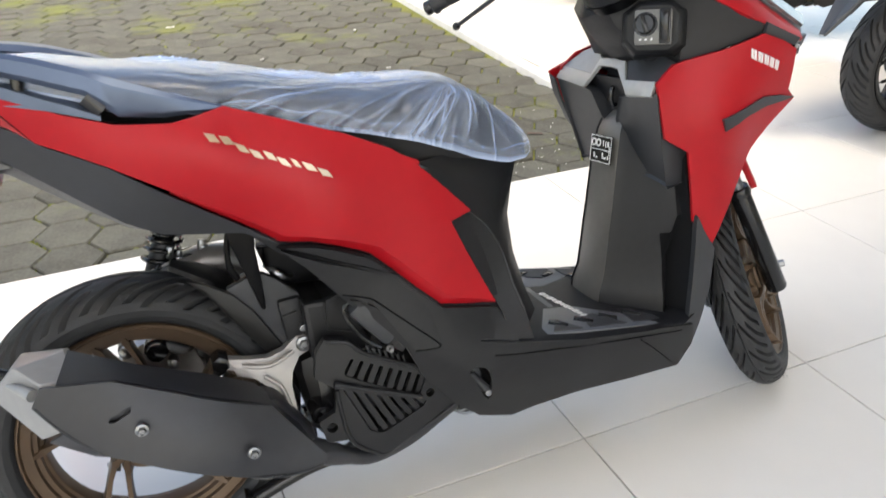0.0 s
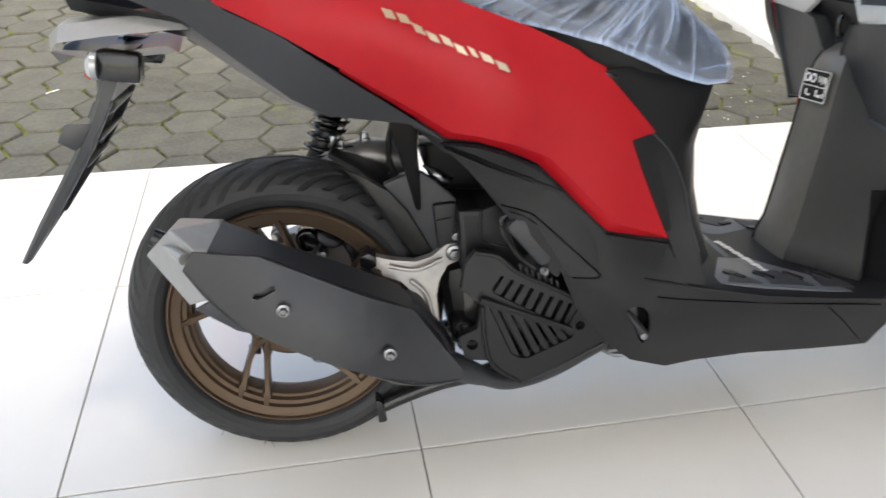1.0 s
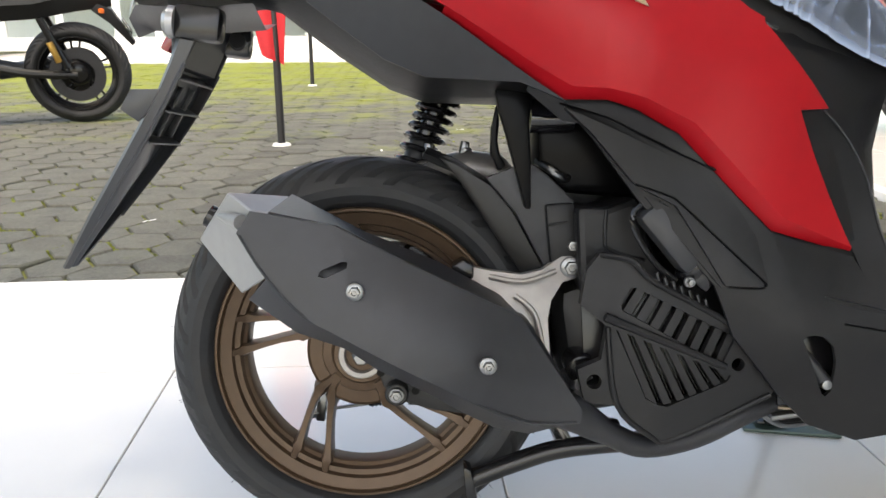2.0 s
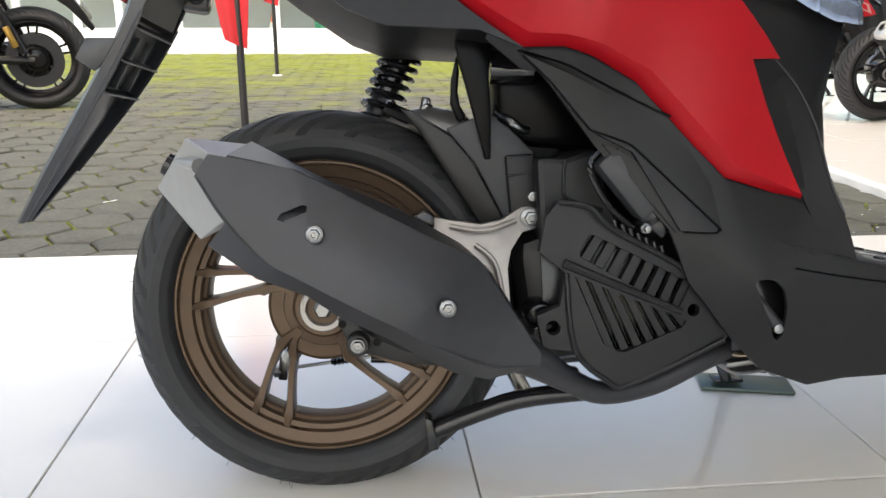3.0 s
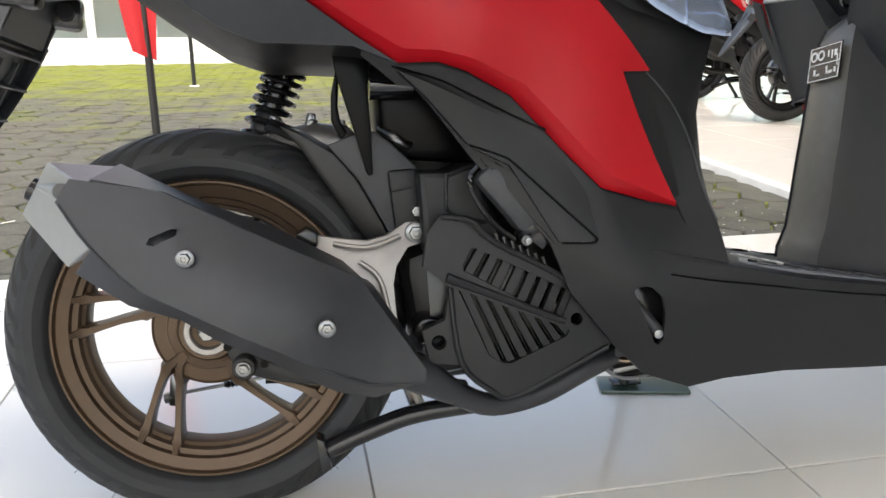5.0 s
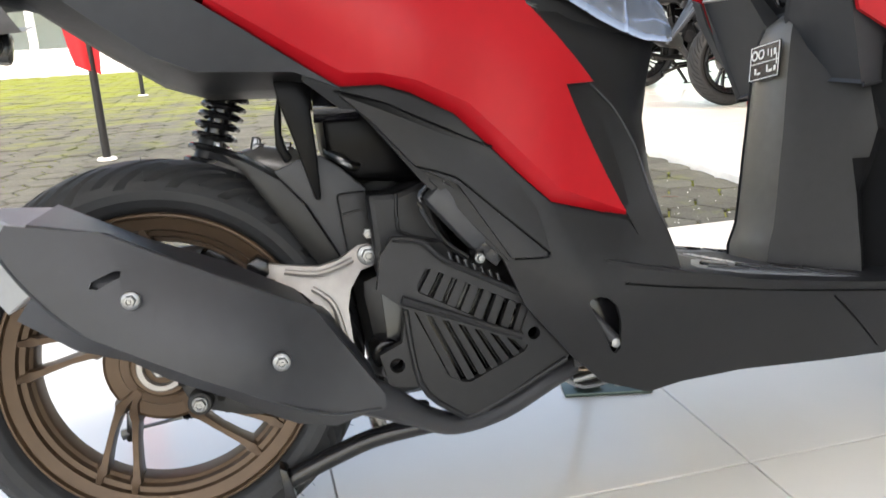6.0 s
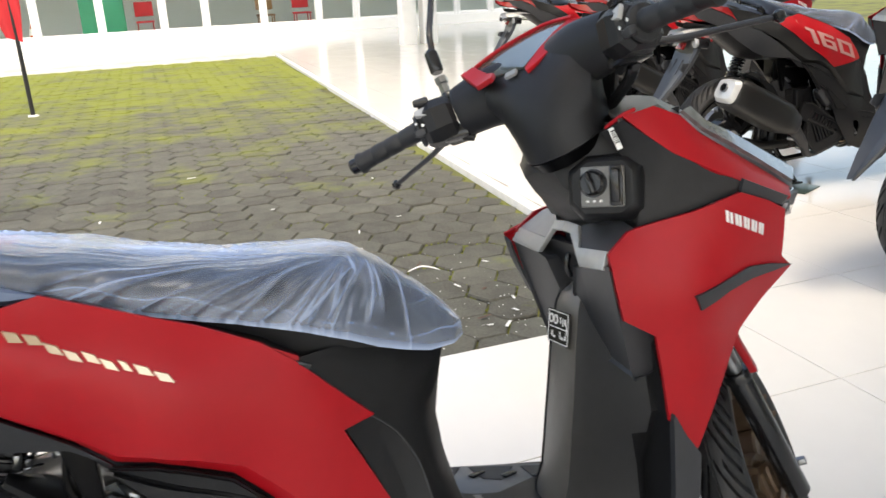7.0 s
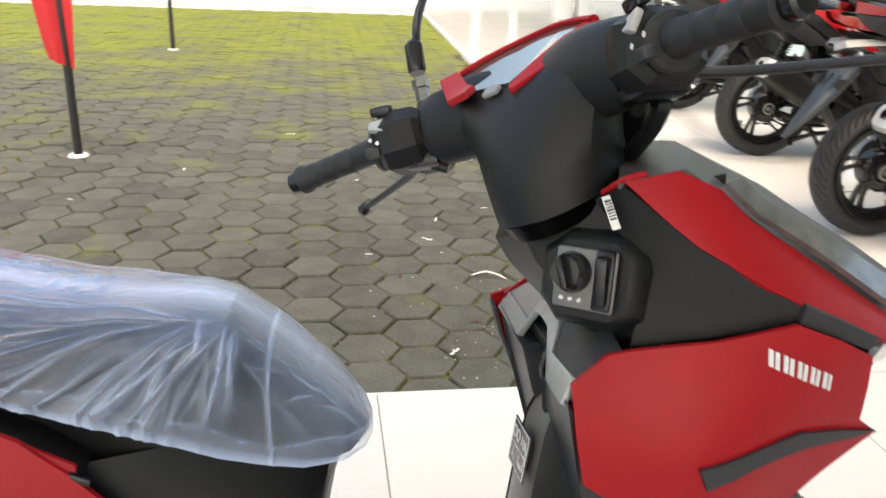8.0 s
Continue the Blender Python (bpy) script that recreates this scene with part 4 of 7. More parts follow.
    part("cover_lip", sweep([(0.285, -0.158, 0.383), (0.318, -0.166, 0.377), (0.345, -0.17, 0.352), (0.44, -0.168, 0.298), (0.497, -0.166, 0.24)], 0.0035, 8), MATT, block)
    part("cover_lip", sweep([(0.292, -0.166, 0.30), (0.302, -0.17, 0.212), (0.342, -0.168, 0.172), (0.372, -0.166, 0.167), (0.484, -0.162, 0.217)], 0.0035, 8), MATT, block)
    part("cover_rib", rod((0.288, -0.169, 0.313), (0.428, -0.171, 0.2535), 0.0055, 0.004, 8), MATT, block)
    shroud = [(0.264, -0.118, 0.435), (0.299, -0.118, 0.434), (0.336, -0.118, 0.447), (0.349, -0.118, 0.399), (0.371, -0.118, 0.352), (0.34, -0.118, 0.30), (0.284, -0.118, 0.30), (0.269, -0.118, 0.338)]
    part("cylinder_shroud", slab(shroud, 0.11, bevel=0.008), MATT, block, "black faceted cylinder shroud", 20)
    part("shroud_edge", sweep([(0.299, -0.1185, 0.432), (0.297, -0.1205, 0.400), (0.303, -0.1205, 0.384), (0.345, -0.1205, 0.371)], 0.0022, 8), MATT, block)
    part("shroud_flange", slab([(0.230, -0.092, 0.437), (0.266, -0.092, 0.439), (0.278, -0.092, 0.36), (0.238, -0.092, 0.352)], 0.07, bevel=0.005), MATT, block)
    part("shroud_rib", rod((0.234, -0.094, 0.412), (0.258, -0.094, 0.416), 0.0015, None, 6), MATT, block)
    can = box((0.040, 0.036, 0.088), (0, 0, 0.042), (0, 0, 0), 0.009)
    can.transform(frame_of((0.338, -0.155, 0.436), (0.390, -0.157, 0.373)))
    part("canister", can, SATIN, block, "dark grey breather canister")
    part("canister_cap", rod((0.388, -0.152, 0.372), (0.398, -0.152, 0.3605), 0.0215, 0.02, 24, 0.003), GLOSS, block)
    part("canister_end", rod((0.3985, -0.152, 0.360), (0.404, -0.152, 0.3535), 0.012, 0.011, 16, 0.002), STEEL, block, "bright steel end")
    part("canister_bracket", box((0.03, 0.012, 0.05), (0.408, -0.163, 0.368), (0, 40, 0), 0.003), GLOSS, block)
    part("canister_arm", sweep([(0.322, -0.155, 0.432), (0.338, -0.164, 0.448), (0.347, -0.168, 0.446), (0.352, -0.17, 0.42)], 0.0028, 8), GLOSS, block)
    part("breather_hose", sweep([(0.325, -0.15, 0.435), (0.322, -0.152, 0.415), (0.345, -0.155, 0.375), (0.372, -0.158, 0.352)], 0.0035, 8), GLOSS, block)
    hex_bolt(block, (0.384, -0.166, 0.352), 0.0045, 0.0065)
    hex_bolt(block, (0.409, -0.170, 0.374), 0.0035, 0.005)
    part("coolant_plug", rod((0.27, -0.09, 0.245), (0.27, -0.13, 0.24), 0.019, 0.018, 20, 0.003), GLOSS, block)
    part("clamp_nut", rod((0.252, -0.10, 0.225), (0.27, -0.125, 0.222), 0.011, 0.01, 12, 0.002), STEEL, block, "bright steel clamp")
    part("drain_fitting", sweep([(0.255, -0.15, 0.197), (0.285, -0.15, 0.182), (0.31, -0.13, 0.172)], 0.008, 10), STEEL, block, "bright steel pipe flange")
    # mudguard over the tyre
    rows = []
    for k, (x, z, w) in enumerate(((0.085, 0.505, 0.012), (0.125, 0.488, 0.05), (0.165, 0.462, 0.066), (0.205, 0.415, 0.07), (0.235, 0.355, 0.07), (0.25, 0.30, 0.066))):
        rows.append(mirrored([(x - 0.006, -w * 0.8, z - 0.010), (x - 0.003, -w * 0.72, z - 0.004), (x, -w * 0.5, z), (x + 0.002, 0, z + 0.004)]))
    part("hugger", thicken(loft(rows), 0.004), MATT, top, "black plastic tyre hugger")
    strip = [(0.101, -0.078, 0.496), (0.127, -0.080, 0.484), (0.166, -0.080, 0.459), (0.192, -0.080, 0.427), (0.231, -0.080, 0.354), (0.202, -0.076, 0.351), (0.165, -0.074, 0.406), (0.125, -0.074, 0.468)]
    part("hugger_edge", slab(strip, 0.014, bevel=0.002), ENGINE, top)
    fin = [(0.158, -0.082, 0.470), (0.192, -0.082, 0.483), (0.216, -0.082, 0.486), (0.236, -0.082, 0.471), (0.267, -0.082, 0.441), (0.267, -0.082, 0.419), (0.257, -0.082, 0.356), (0.232, -0.082, 0.355), (0.194, -0.082, 0.427), (0.167, -0.082, 0.459)]
    part("hugger_side", slab(fin, 0.016, bevel=0.003), SATIN, top)
    # Bracket, tank and box are black parts, deepened with the shade under the seat.
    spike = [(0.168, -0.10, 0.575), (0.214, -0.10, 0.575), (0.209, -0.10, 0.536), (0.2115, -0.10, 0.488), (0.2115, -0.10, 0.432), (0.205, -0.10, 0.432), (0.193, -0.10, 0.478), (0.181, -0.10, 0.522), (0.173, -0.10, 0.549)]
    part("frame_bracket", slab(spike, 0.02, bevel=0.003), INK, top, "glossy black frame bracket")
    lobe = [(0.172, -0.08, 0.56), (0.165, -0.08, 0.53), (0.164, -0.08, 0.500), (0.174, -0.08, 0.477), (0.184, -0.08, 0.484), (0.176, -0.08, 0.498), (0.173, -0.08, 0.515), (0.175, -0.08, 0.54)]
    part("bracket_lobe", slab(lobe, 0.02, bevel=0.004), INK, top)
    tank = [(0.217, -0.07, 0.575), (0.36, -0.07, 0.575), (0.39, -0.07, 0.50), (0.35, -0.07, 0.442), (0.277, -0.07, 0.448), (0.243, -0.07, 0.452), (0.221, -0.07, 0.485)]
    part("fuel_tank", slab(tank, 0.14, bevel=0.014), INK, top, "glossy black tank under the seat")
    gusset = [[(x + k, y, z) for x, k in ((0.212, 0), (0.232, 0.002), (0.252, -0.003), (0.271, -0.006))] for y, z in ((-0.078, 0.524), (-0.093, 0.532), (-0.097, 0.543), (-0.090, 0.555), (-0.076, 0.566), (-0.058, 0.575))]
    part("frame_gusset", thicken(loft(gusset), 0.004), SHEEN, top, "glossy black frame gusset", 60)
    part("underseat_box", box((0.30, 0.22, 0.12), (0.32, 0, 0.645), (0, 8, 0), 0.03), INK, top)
    part("frame_tube", sweep([(0.0, 0.0, 0.66), (0.12, 0.0, 0.60), (0.26, 0.02, 0.56), (0.44, 0.05, 0.50), (0.52, 0.06, 0.32)], 0.017, 12), GLOSS, top)
    part("drive_cover", loft([[(x, 0.06 + 0.03 * math.cos(q), z + h * math.sin(q)) for q in (2 * math.pi * k / 16 for k in range(16))] for x, z, h in ((0.06, 0.47, 0.01), (0.09, 0.475, 0.02), (0.14, 0.48, 0.026), (0.19, 0.47, 0.028), (0.215, 0.46, 0.01))], True, True), ALLOY, top, "raw aluminium drive cover")
    for x, z in ((0.10, 0.492), (0.14, 0.504), (0.18, 0.496)):
        hex_bolt(top, (x, 0.05, z), 0.005, 0.008, "", (0, 0, 0))
    part("drive_case", lathe([(0.075, 0.075), (0.08, 0.09), (0.07, 0.12), (0.02, 0.13)], 32, pose(0.03, 0, 0.27, -90, 0, 0)), ALLOY, top)
    part("case_rib", sweep([(0.05, 0.07, 0.34), (0.11, 0.07, 0.33), (0.17, 0.07, 0.30)], 0.012, 10), ENGINE, top)
    for x, z in ((0.04, 0.345), (0.085, 0.335), (0.13, 0.318)):
        part("case_bolt", rod((x, 0.06, z), (x, 0.045, z), 0.007, 0.006, 12, 0.001), STEEL, top)
    for x, y, z, r, long, mat in ((0.035, 0.055, 0.345, 0.020, 0.035, GLOSS), (0.075, 0.05, 0.355, 0.028, 0.03, GLOSS), (0.112, 0.05, 0.335, 0.016, 0.04, ENGINE), (-0.012, 0.06, 0.352, 0.013, 0.03, STEEL), (0.058, 0.045, 0.318, 0.010, 0.025, STEEL)):
        part("gearbox_fitting", lathe([(r * 0.7, 0), (r, 0.003), (r, long * 0.6), (r * 0.8, long * 0.7), (r * 0.8, long), (r * 0.3, long + 0.003)], 24, pose(x, y, z, 90, 0, 0)), mat, top)
    part("breather_tube", sweep([(-0.02, 0.06, 0.36), (0.02, 0.045, 0.375), (0.07, 0.04, 0.37), (0.11, 0.04, 0.345)], 0.005, 10), STEEL, top, "bright bent tube")
    part("shock_mount", slab([(0.04, 0.04, 0.47), (0.075, 0.04, 0.492), (0.12, 0.04, 0.498), (0.165, 0.04, 0.486), (0.19, 0.04, 0.46), (0.12, 0.04, 0.452)], 0.05, bevel=0.006), GLOSS, top, "black cast shock mount")
    for x, z in ((0.085, 0.500), (0.135, 0.503)):
        part("mount_bolt", rod((x, 0.05, z - 0.006), (x + 0.004, 0.05, z + 0.014), 0.0065, 0.006, 6, 0.001), STEEL, top)
    part("hose_clamp", sweep([(0.225, -0.055, 0.49), (0.240, -0.075, 0.478), (0.255, -0.07, 0.468), (0.268, -0.06, 0.472)], 0.006, 10), STEEL, top, "bright hose clamp")
    # brake rod and swing arm on the right side
    link = [(0.020, -0.085, 0.234), (0.031, -0.085, 0.239), (0.067, -0.085, 0.217), (0.096, -0.085, 0.205), (0.136, -0.085, 0.187), (0.143, -0.085, 0.171), (0.092, -0.085, 0.178), (0.058, -0.085, 0.188), (0.030, -0.085, 0.207)]
    part("link_plate", slab(link, 0.008, bevel=0.002), ENGINE, top, "black steel linkage plate")
    # Black discs on the plate for the shade in its holes.
    for x, z in ((0.026, 0.228), (0.069, 0.204)):
        part("link_hole_shade", rod((x, -0.0862, z), (x, -0.084, z), 0.0052, None, 16), INK, top)
    part("link_bush", lathe([(0.007, 0), (0.0145, 0), (0.0145, 0.018), (0.0125, 0.020), (0.008, 0.020)], 24, pose(0.046, -0.086, 0.205, 90, 0, 0)), ENGINE, top)
    hex_bolt(top, (0.046, -0.106, 0.205), 0.0075, 0.0095, "dark steel bolt")
    part("brake_rod", rod((-0.074, 0.085, 0.125), (0.092, 0.085, 0.146), 0.0028, None, 10), STEEL, top, "bright steel brake rod")
    part("rod_boot", lathe([(0.004, 0)] + [(0.0065 if k % 2 else 0.0045, 0.002 + 0.003 * k) for k in range(10)] + [(0.004, 0.034)], 14, frame_of((-0.004, 0.085, 0.134), (0.05, 0.085, 0.141))), GLOSS, top, "black rubber boot")
    part("rod_clevis", box((0.014, 0.014, 0.046), (-0.073, 0.085, 0.132), (0, 6, 0), 0.003), STEEL, top, "zinc clevis on the brake rod")
    part("clevis_nut", lathe([(0.008, 0), (0.008, 0.012), (0.006, 0.014)], 6, frame_of((-0.088, 0.085, 0.120), (-0.074, 0.085, 0.122))), STEEL, top)
    part("cable_end", rod((0.055, 0.08, 0.139), (0.095, 0.08, 0.136), 0.0065, 0.005, 12, 0.001), GLOSS, top)
    part("swing_arm", sweep([(0.04, -0.078, 0.232), (0.08, -0.082, 0.218), (0.14, -0.09, 0.20), (0.26, -0.09, 0.20)], [0.012, 0.016, 0.017, 0.02], 12, (0.55, 1.0)), ENGINE, top, "black cast swing arm")
    # stands
    stand = new("centre_stand")
    stand.parent = top
    tagged(stand, "folded black steel centre stand")
    part("leg", sweep([(0.42, -0.09, 0.14), (0.27, -0.085, 0.128), (0.20, -0.08, 0.108), (0.135, -0.08, 0.083)], 0.0125, 12), GLOSS, stand)
    part("leg", sweep([(0.42, 0.09, 0.14), (0.27, 0.095, 0.128), (0.20, 0.10, 0.108), (0.135, 0.10, 0.083)], 0.0125, 12), GLOSS, stand)
    part("foot", slab([(0.128, -0.10, 0.108), (0.138, -0.10, 0.104), (0.146, -0.10, 0.066), (0.132, -0.10, 0.063)], 0.03), GLOSS, stand)
    part("cross_tube", rod((0.26, -0.085, 0.128), (0.26, 0.095, 0.128), 0.011, None, 12), GLOSS, stand)
    part("under_cover", slab([(0.36, -0.11, 0.16), (0.52, -0.11, 0.20), (0.94, -0.11, 0.19), (0.94, -0.11, 0.165), (0.62, -0.11, 0.16), (0.53, -0.11, 0.175)], 0.22, bevel=0.008), MATT, top)
    part("stand_bracket", slab([(0.50, -0.098, 0.186), (0.56, -0.098, 0.19), (0.585, -0.098, 0.172), (0.57, -0.098, 0.155), (0.52, -0.098, 0.158)], 0.012, bevel=0.002), ENGINE, top)
    part("stand_link", sweep([(0.495, -0.104, 0.178), (0.525, -0.106, 0.160), (0.565, -0.106, 0.164)], 0.0035, 8), STEEL, top, "bright steel link")
    part("stand_link", sweep([(0.50, -0.106, 0.19), (0.53, -0.108, 0.184), (0.56, -0.108, 0.188)], 0.004, 8), CHROME, top, "brassy steel clamp")
    hex_bolt(top, (0.575, -0.108, 0.168), 0.006, 0.011, "zinc stand bolt with a washer")
    part("inner_fender", slab([(0.215, 0, 0.600), (0.350, 0, 0.600), (0.400, 0, 0.380), (0.306, 0, 0.335), (0.250, 0, 0.415), (0.228, 0, 0.498)], 0.05), ENGINE, top, "black inner fender under the seat")
    part("stand_spring", rod((0.51, -0.108, 0.172), (0.555, -0.108, 0.178), 0.006, None, 10), STEEL, top)
    part("side_stand", sweep([(0.56, 0.08, 0.165), (0.60, 0.13, 0.12), (0.645, 0.20, 0.062), (0.655, 0.222, 0.054)], 0.009, 12), GLOSS, top)
    part("stand_foot", box((0.05, 0.028, 0.006), (0.657, 0.226, 0.053), (9.5, 0, 0), 0.002), GLOSS, top)
    hex_bolt(top, (0.569, -0.118, 0.169), 0.007, 0.011)


def muffler(top):
    pipe = new("exhaust")
    pipe.parent = top
    tagged(pipe, "black exhaust with silver end cap")
    a, b = Vector((-0.115, -0.168, 0.408)), Vector((0.175, -0.165, 0.262))
    m = frame_of(a, b)
    length = (b - a).length
    body = lathe([(0.04, 0.045), (0.046, 0.05), (0.05, 0.07), (0.05, length * 0.75), (0.05, length * 0.93), (0.03, length)], 40)
    body.transform(m @ Matrix.Diagonal((1.0, 1.0, 1, 1)))
    part("silencer", body, SHIELD, pipe)
    part("header_pipe", sweep([(0.17, -0.165, 0.235), (0.25, -0.165, 0.20), (0.30, -0.15, 0.168), (0.345, -0.135, 0.147), (0.41, -0.12, 0.152), (0.47, -0.11, 0.175), (0.54, -0.09, 0.198)], [0.03, 0.022, 0.0145, 0.0145, 0.0145, 0.0145, 0.0145], 16, bm=None), SHIELD, pipe, "matt black header pipe")
    rear = [(0.20, -0.16, 0.31), (0.25, -0.17, 0.23), (0.255, -0.18, 0.20), (0.19, -0.185, 0.178), (0.16, -0.186, 0.198), (0.04, -0.186, 0.268), (-0.06, -0.186, 0.335)]
    part("heel", slab(rear, 0.06, bevel=0.012), SHIELD, pipe)
    # heat shield: outer face with a slanted upper flank
    top_edge = [(-0.099, 0.441), (-0.015, 0.425), (0.055, 0.389), (0.128, 0.352), (0.187, 0.322), (0.222, 0.268), (0.257, 0.214)]
    low_edge = [(-0.113, 0.418), (-0.084, 0.372), (-0.067, 0.353), (-0.043, 0.328), (0.015, 0.299), (0.057, 0.277), (0.101, 0.254), (0.143, 0.228), (0.195, 0.204), (0.255, 0.198)]
    hs = Bulge([(-0.1, 0.44, 0.226), (0.05, 0.39, 0.215), (0.187, 0.322, 0.198), (0.257, 0.21, 0.20), (-0.044, 0.331, 0.23), (0.16, 0.213, 0.218), (0.01, 0.358, 0.24), (0.148, 0.278, 0.238), (0.07, 0.32, 0.244)])
    slot = [(-0.029, 0.372), (-0.026, 0.378), (-0.004, 0.387), (0.002, 0.386), (0.001, 0.38), (-0.022, 0.370)]
    part("heat_shield", skin(top_edge + low_edge[::-1], hs, 0.004, [slot], 0.03), SHIELD, pipe, "satin black heat shield")
    up = [[(-0.067, -0.15, 0.455), (0.014, -0.15, 0.412), (0.10, -0.15, 0.375), (0.17, -0.14, 0.335), (0.22, -0.14, 0.27)], [(-0.08, -0.222, 0.44), (-0.01, -0.212, 0.424), (0.09, -0.208, 0.371), (0.187, -0.197, 0.322), (0.24, -0.20, 0.24)]]
    part("shield_flank", thicken(loft(up), 0.004), SHIELD, pipe)
    dn = [[(-0.081, -0.2275, 0.372), (-0.043, -0.230, 0.330), (0.015, -0.237, 0.301), (0.057, -0.239, 0.279), (0.101, -0.236, 0.256), (0.143, -0.227, 0.230), (0.195, -0.213, 0.206), (0.25, -0.2, 0.20)],
          [(-0.112, -0.188, 0.341), (-0.06, -0.188, 0.303), (-0.007, -0.188, 0.284), (0.028, -0.188, 0.260), (0.086, -0.187, 0.231), (0.123, -0.187, 0.209), (0.159, -0.187, 0.191), (0.2, -0.18, 0.18)]]
    part("shield_flank", thicken(loft(dn), 0.004), SHIELD, pipe)
    face = [(-0.1314, -0.185, 0.4591), (-0.073, -0.140, 0.452), (-0.057, -0.200, 0.434), (-0.0997, -0.2142, 0.4407), (-0.0841, -0.2217, 0.3702), (-0.1197, -0.1863, 0.3468), (-0.1807, -0.1294, 0.4021),
            (-0.130, -0.115, 0.450), (-0.070, -0.115, 0.444), (-0.155, -0.115, 0.400), (-0.112, -0.115, 0.352), (-0.065, -0.12, 0.38)]
    bm = bmesh.new()
    for p in face:
        bm.verts.new(p)
    bmesh.ops.convex_hull(bm, input=bm.verts[:])
    bmesh.ops.dissolve_limit(bm, angle_limit=radians(10), verts=bm.verts[:], edges=bm.edges[:])
    part("end_cap", bevelled(bm, 0.0018, 12, 1), CAP, pipe, "silver painted end cap", 10)
    part("cap_louvre", sweep([(-0.146, -0.176, 0.4335), (-0.130, -0.190, 0.431), (-0.111, -0.214, 0.428)], [0.0015, 0.0065, 0.0085], 12), CAP, pipe, "", 60)
    part("tail_pipe", rod((-0.150, -0.13, 0.42), (-0.168, -0.13, 0.43), 0.014, 0.014, 20), GLOSS, pipe)
    # Lighter bead that draws the highlight along the shield's lower edge.
    part("rim_highlight", sweep([(-0.110, -0.229, 0.416), (-0.084, -0.2305, 0.373), (-0.043, -0.2325, 0.329), (0.015, -0.239, 0.300), (0.057, -0.241, 0.278), (0.101, -0.238, 0.255), (0.143, -0.229, 0.229), (0.195, -0.215, 0.205), (0.25, -0.203, 0.20)], 0.0016, 6), SATIN, pipe)
    hex_bolt(pipe, (0.011, -0.243, 0.358), 0.006, 0.0098)
    hex_bolt(pipe, (0.149, -0.240, 0.277), 0.006, 0.0098)
    # cast bracket
    br = [(0.120, 0.350), (0.122, 0.365), (0.16, 0.358), (0.20, 0.353), (0.225, 0.358), (0.25, 0.373), (0.268, 0.374), (0.276, 0.36), (0.266, 0.347), (0.25, 0.343), (0.235, 0.322), (0.230, 0.30), (0.232, 0.258), (0.219, 0.262), (0.208, 0.288), (0.195, 0.307), (0.176, 0.326), (0.15, 0.334), (0.147, 0.343)]
    fl = Bulge([(0.12, 0.35, 0.088), (0.27, 0.36, 0.09), (0.21, 0.26, 0.12), (0.19, 0.33, 0.112), (0.15, 0.35, 0.1)])
    part("bracket", skin(br, fl, 0.016, proud=0.004), ALLOY, pipe, "raw cast aluminium bracket")
    for pts in ([(0.16, -0.112, 0.352), (0.20, -0.122, 0.347), (0.24, -0.112, 0.358)], [(0.19, -0.122, 0.33), (0.212, -0.128, 0.31), (0.222, -0.13, 0.27)]):
        part("bracket_rib", sweep(pts, 0.0035, 8), ALLOY, pipe)
    hex_bolt(pipe, (0.261, -0.097, 0.36), 0.009, 0.0135)
    hex_bolt(pipe, (0.264, -0.086, 0.386), 0.007, 0.009)
    nut = rod((0.129, -0.07, 0.357), (0.129, -0.105, 0.357), 0.0155, 0.0145, 6, 0.002)
    part("rubber_nut", nut, GLOSS, pipe)


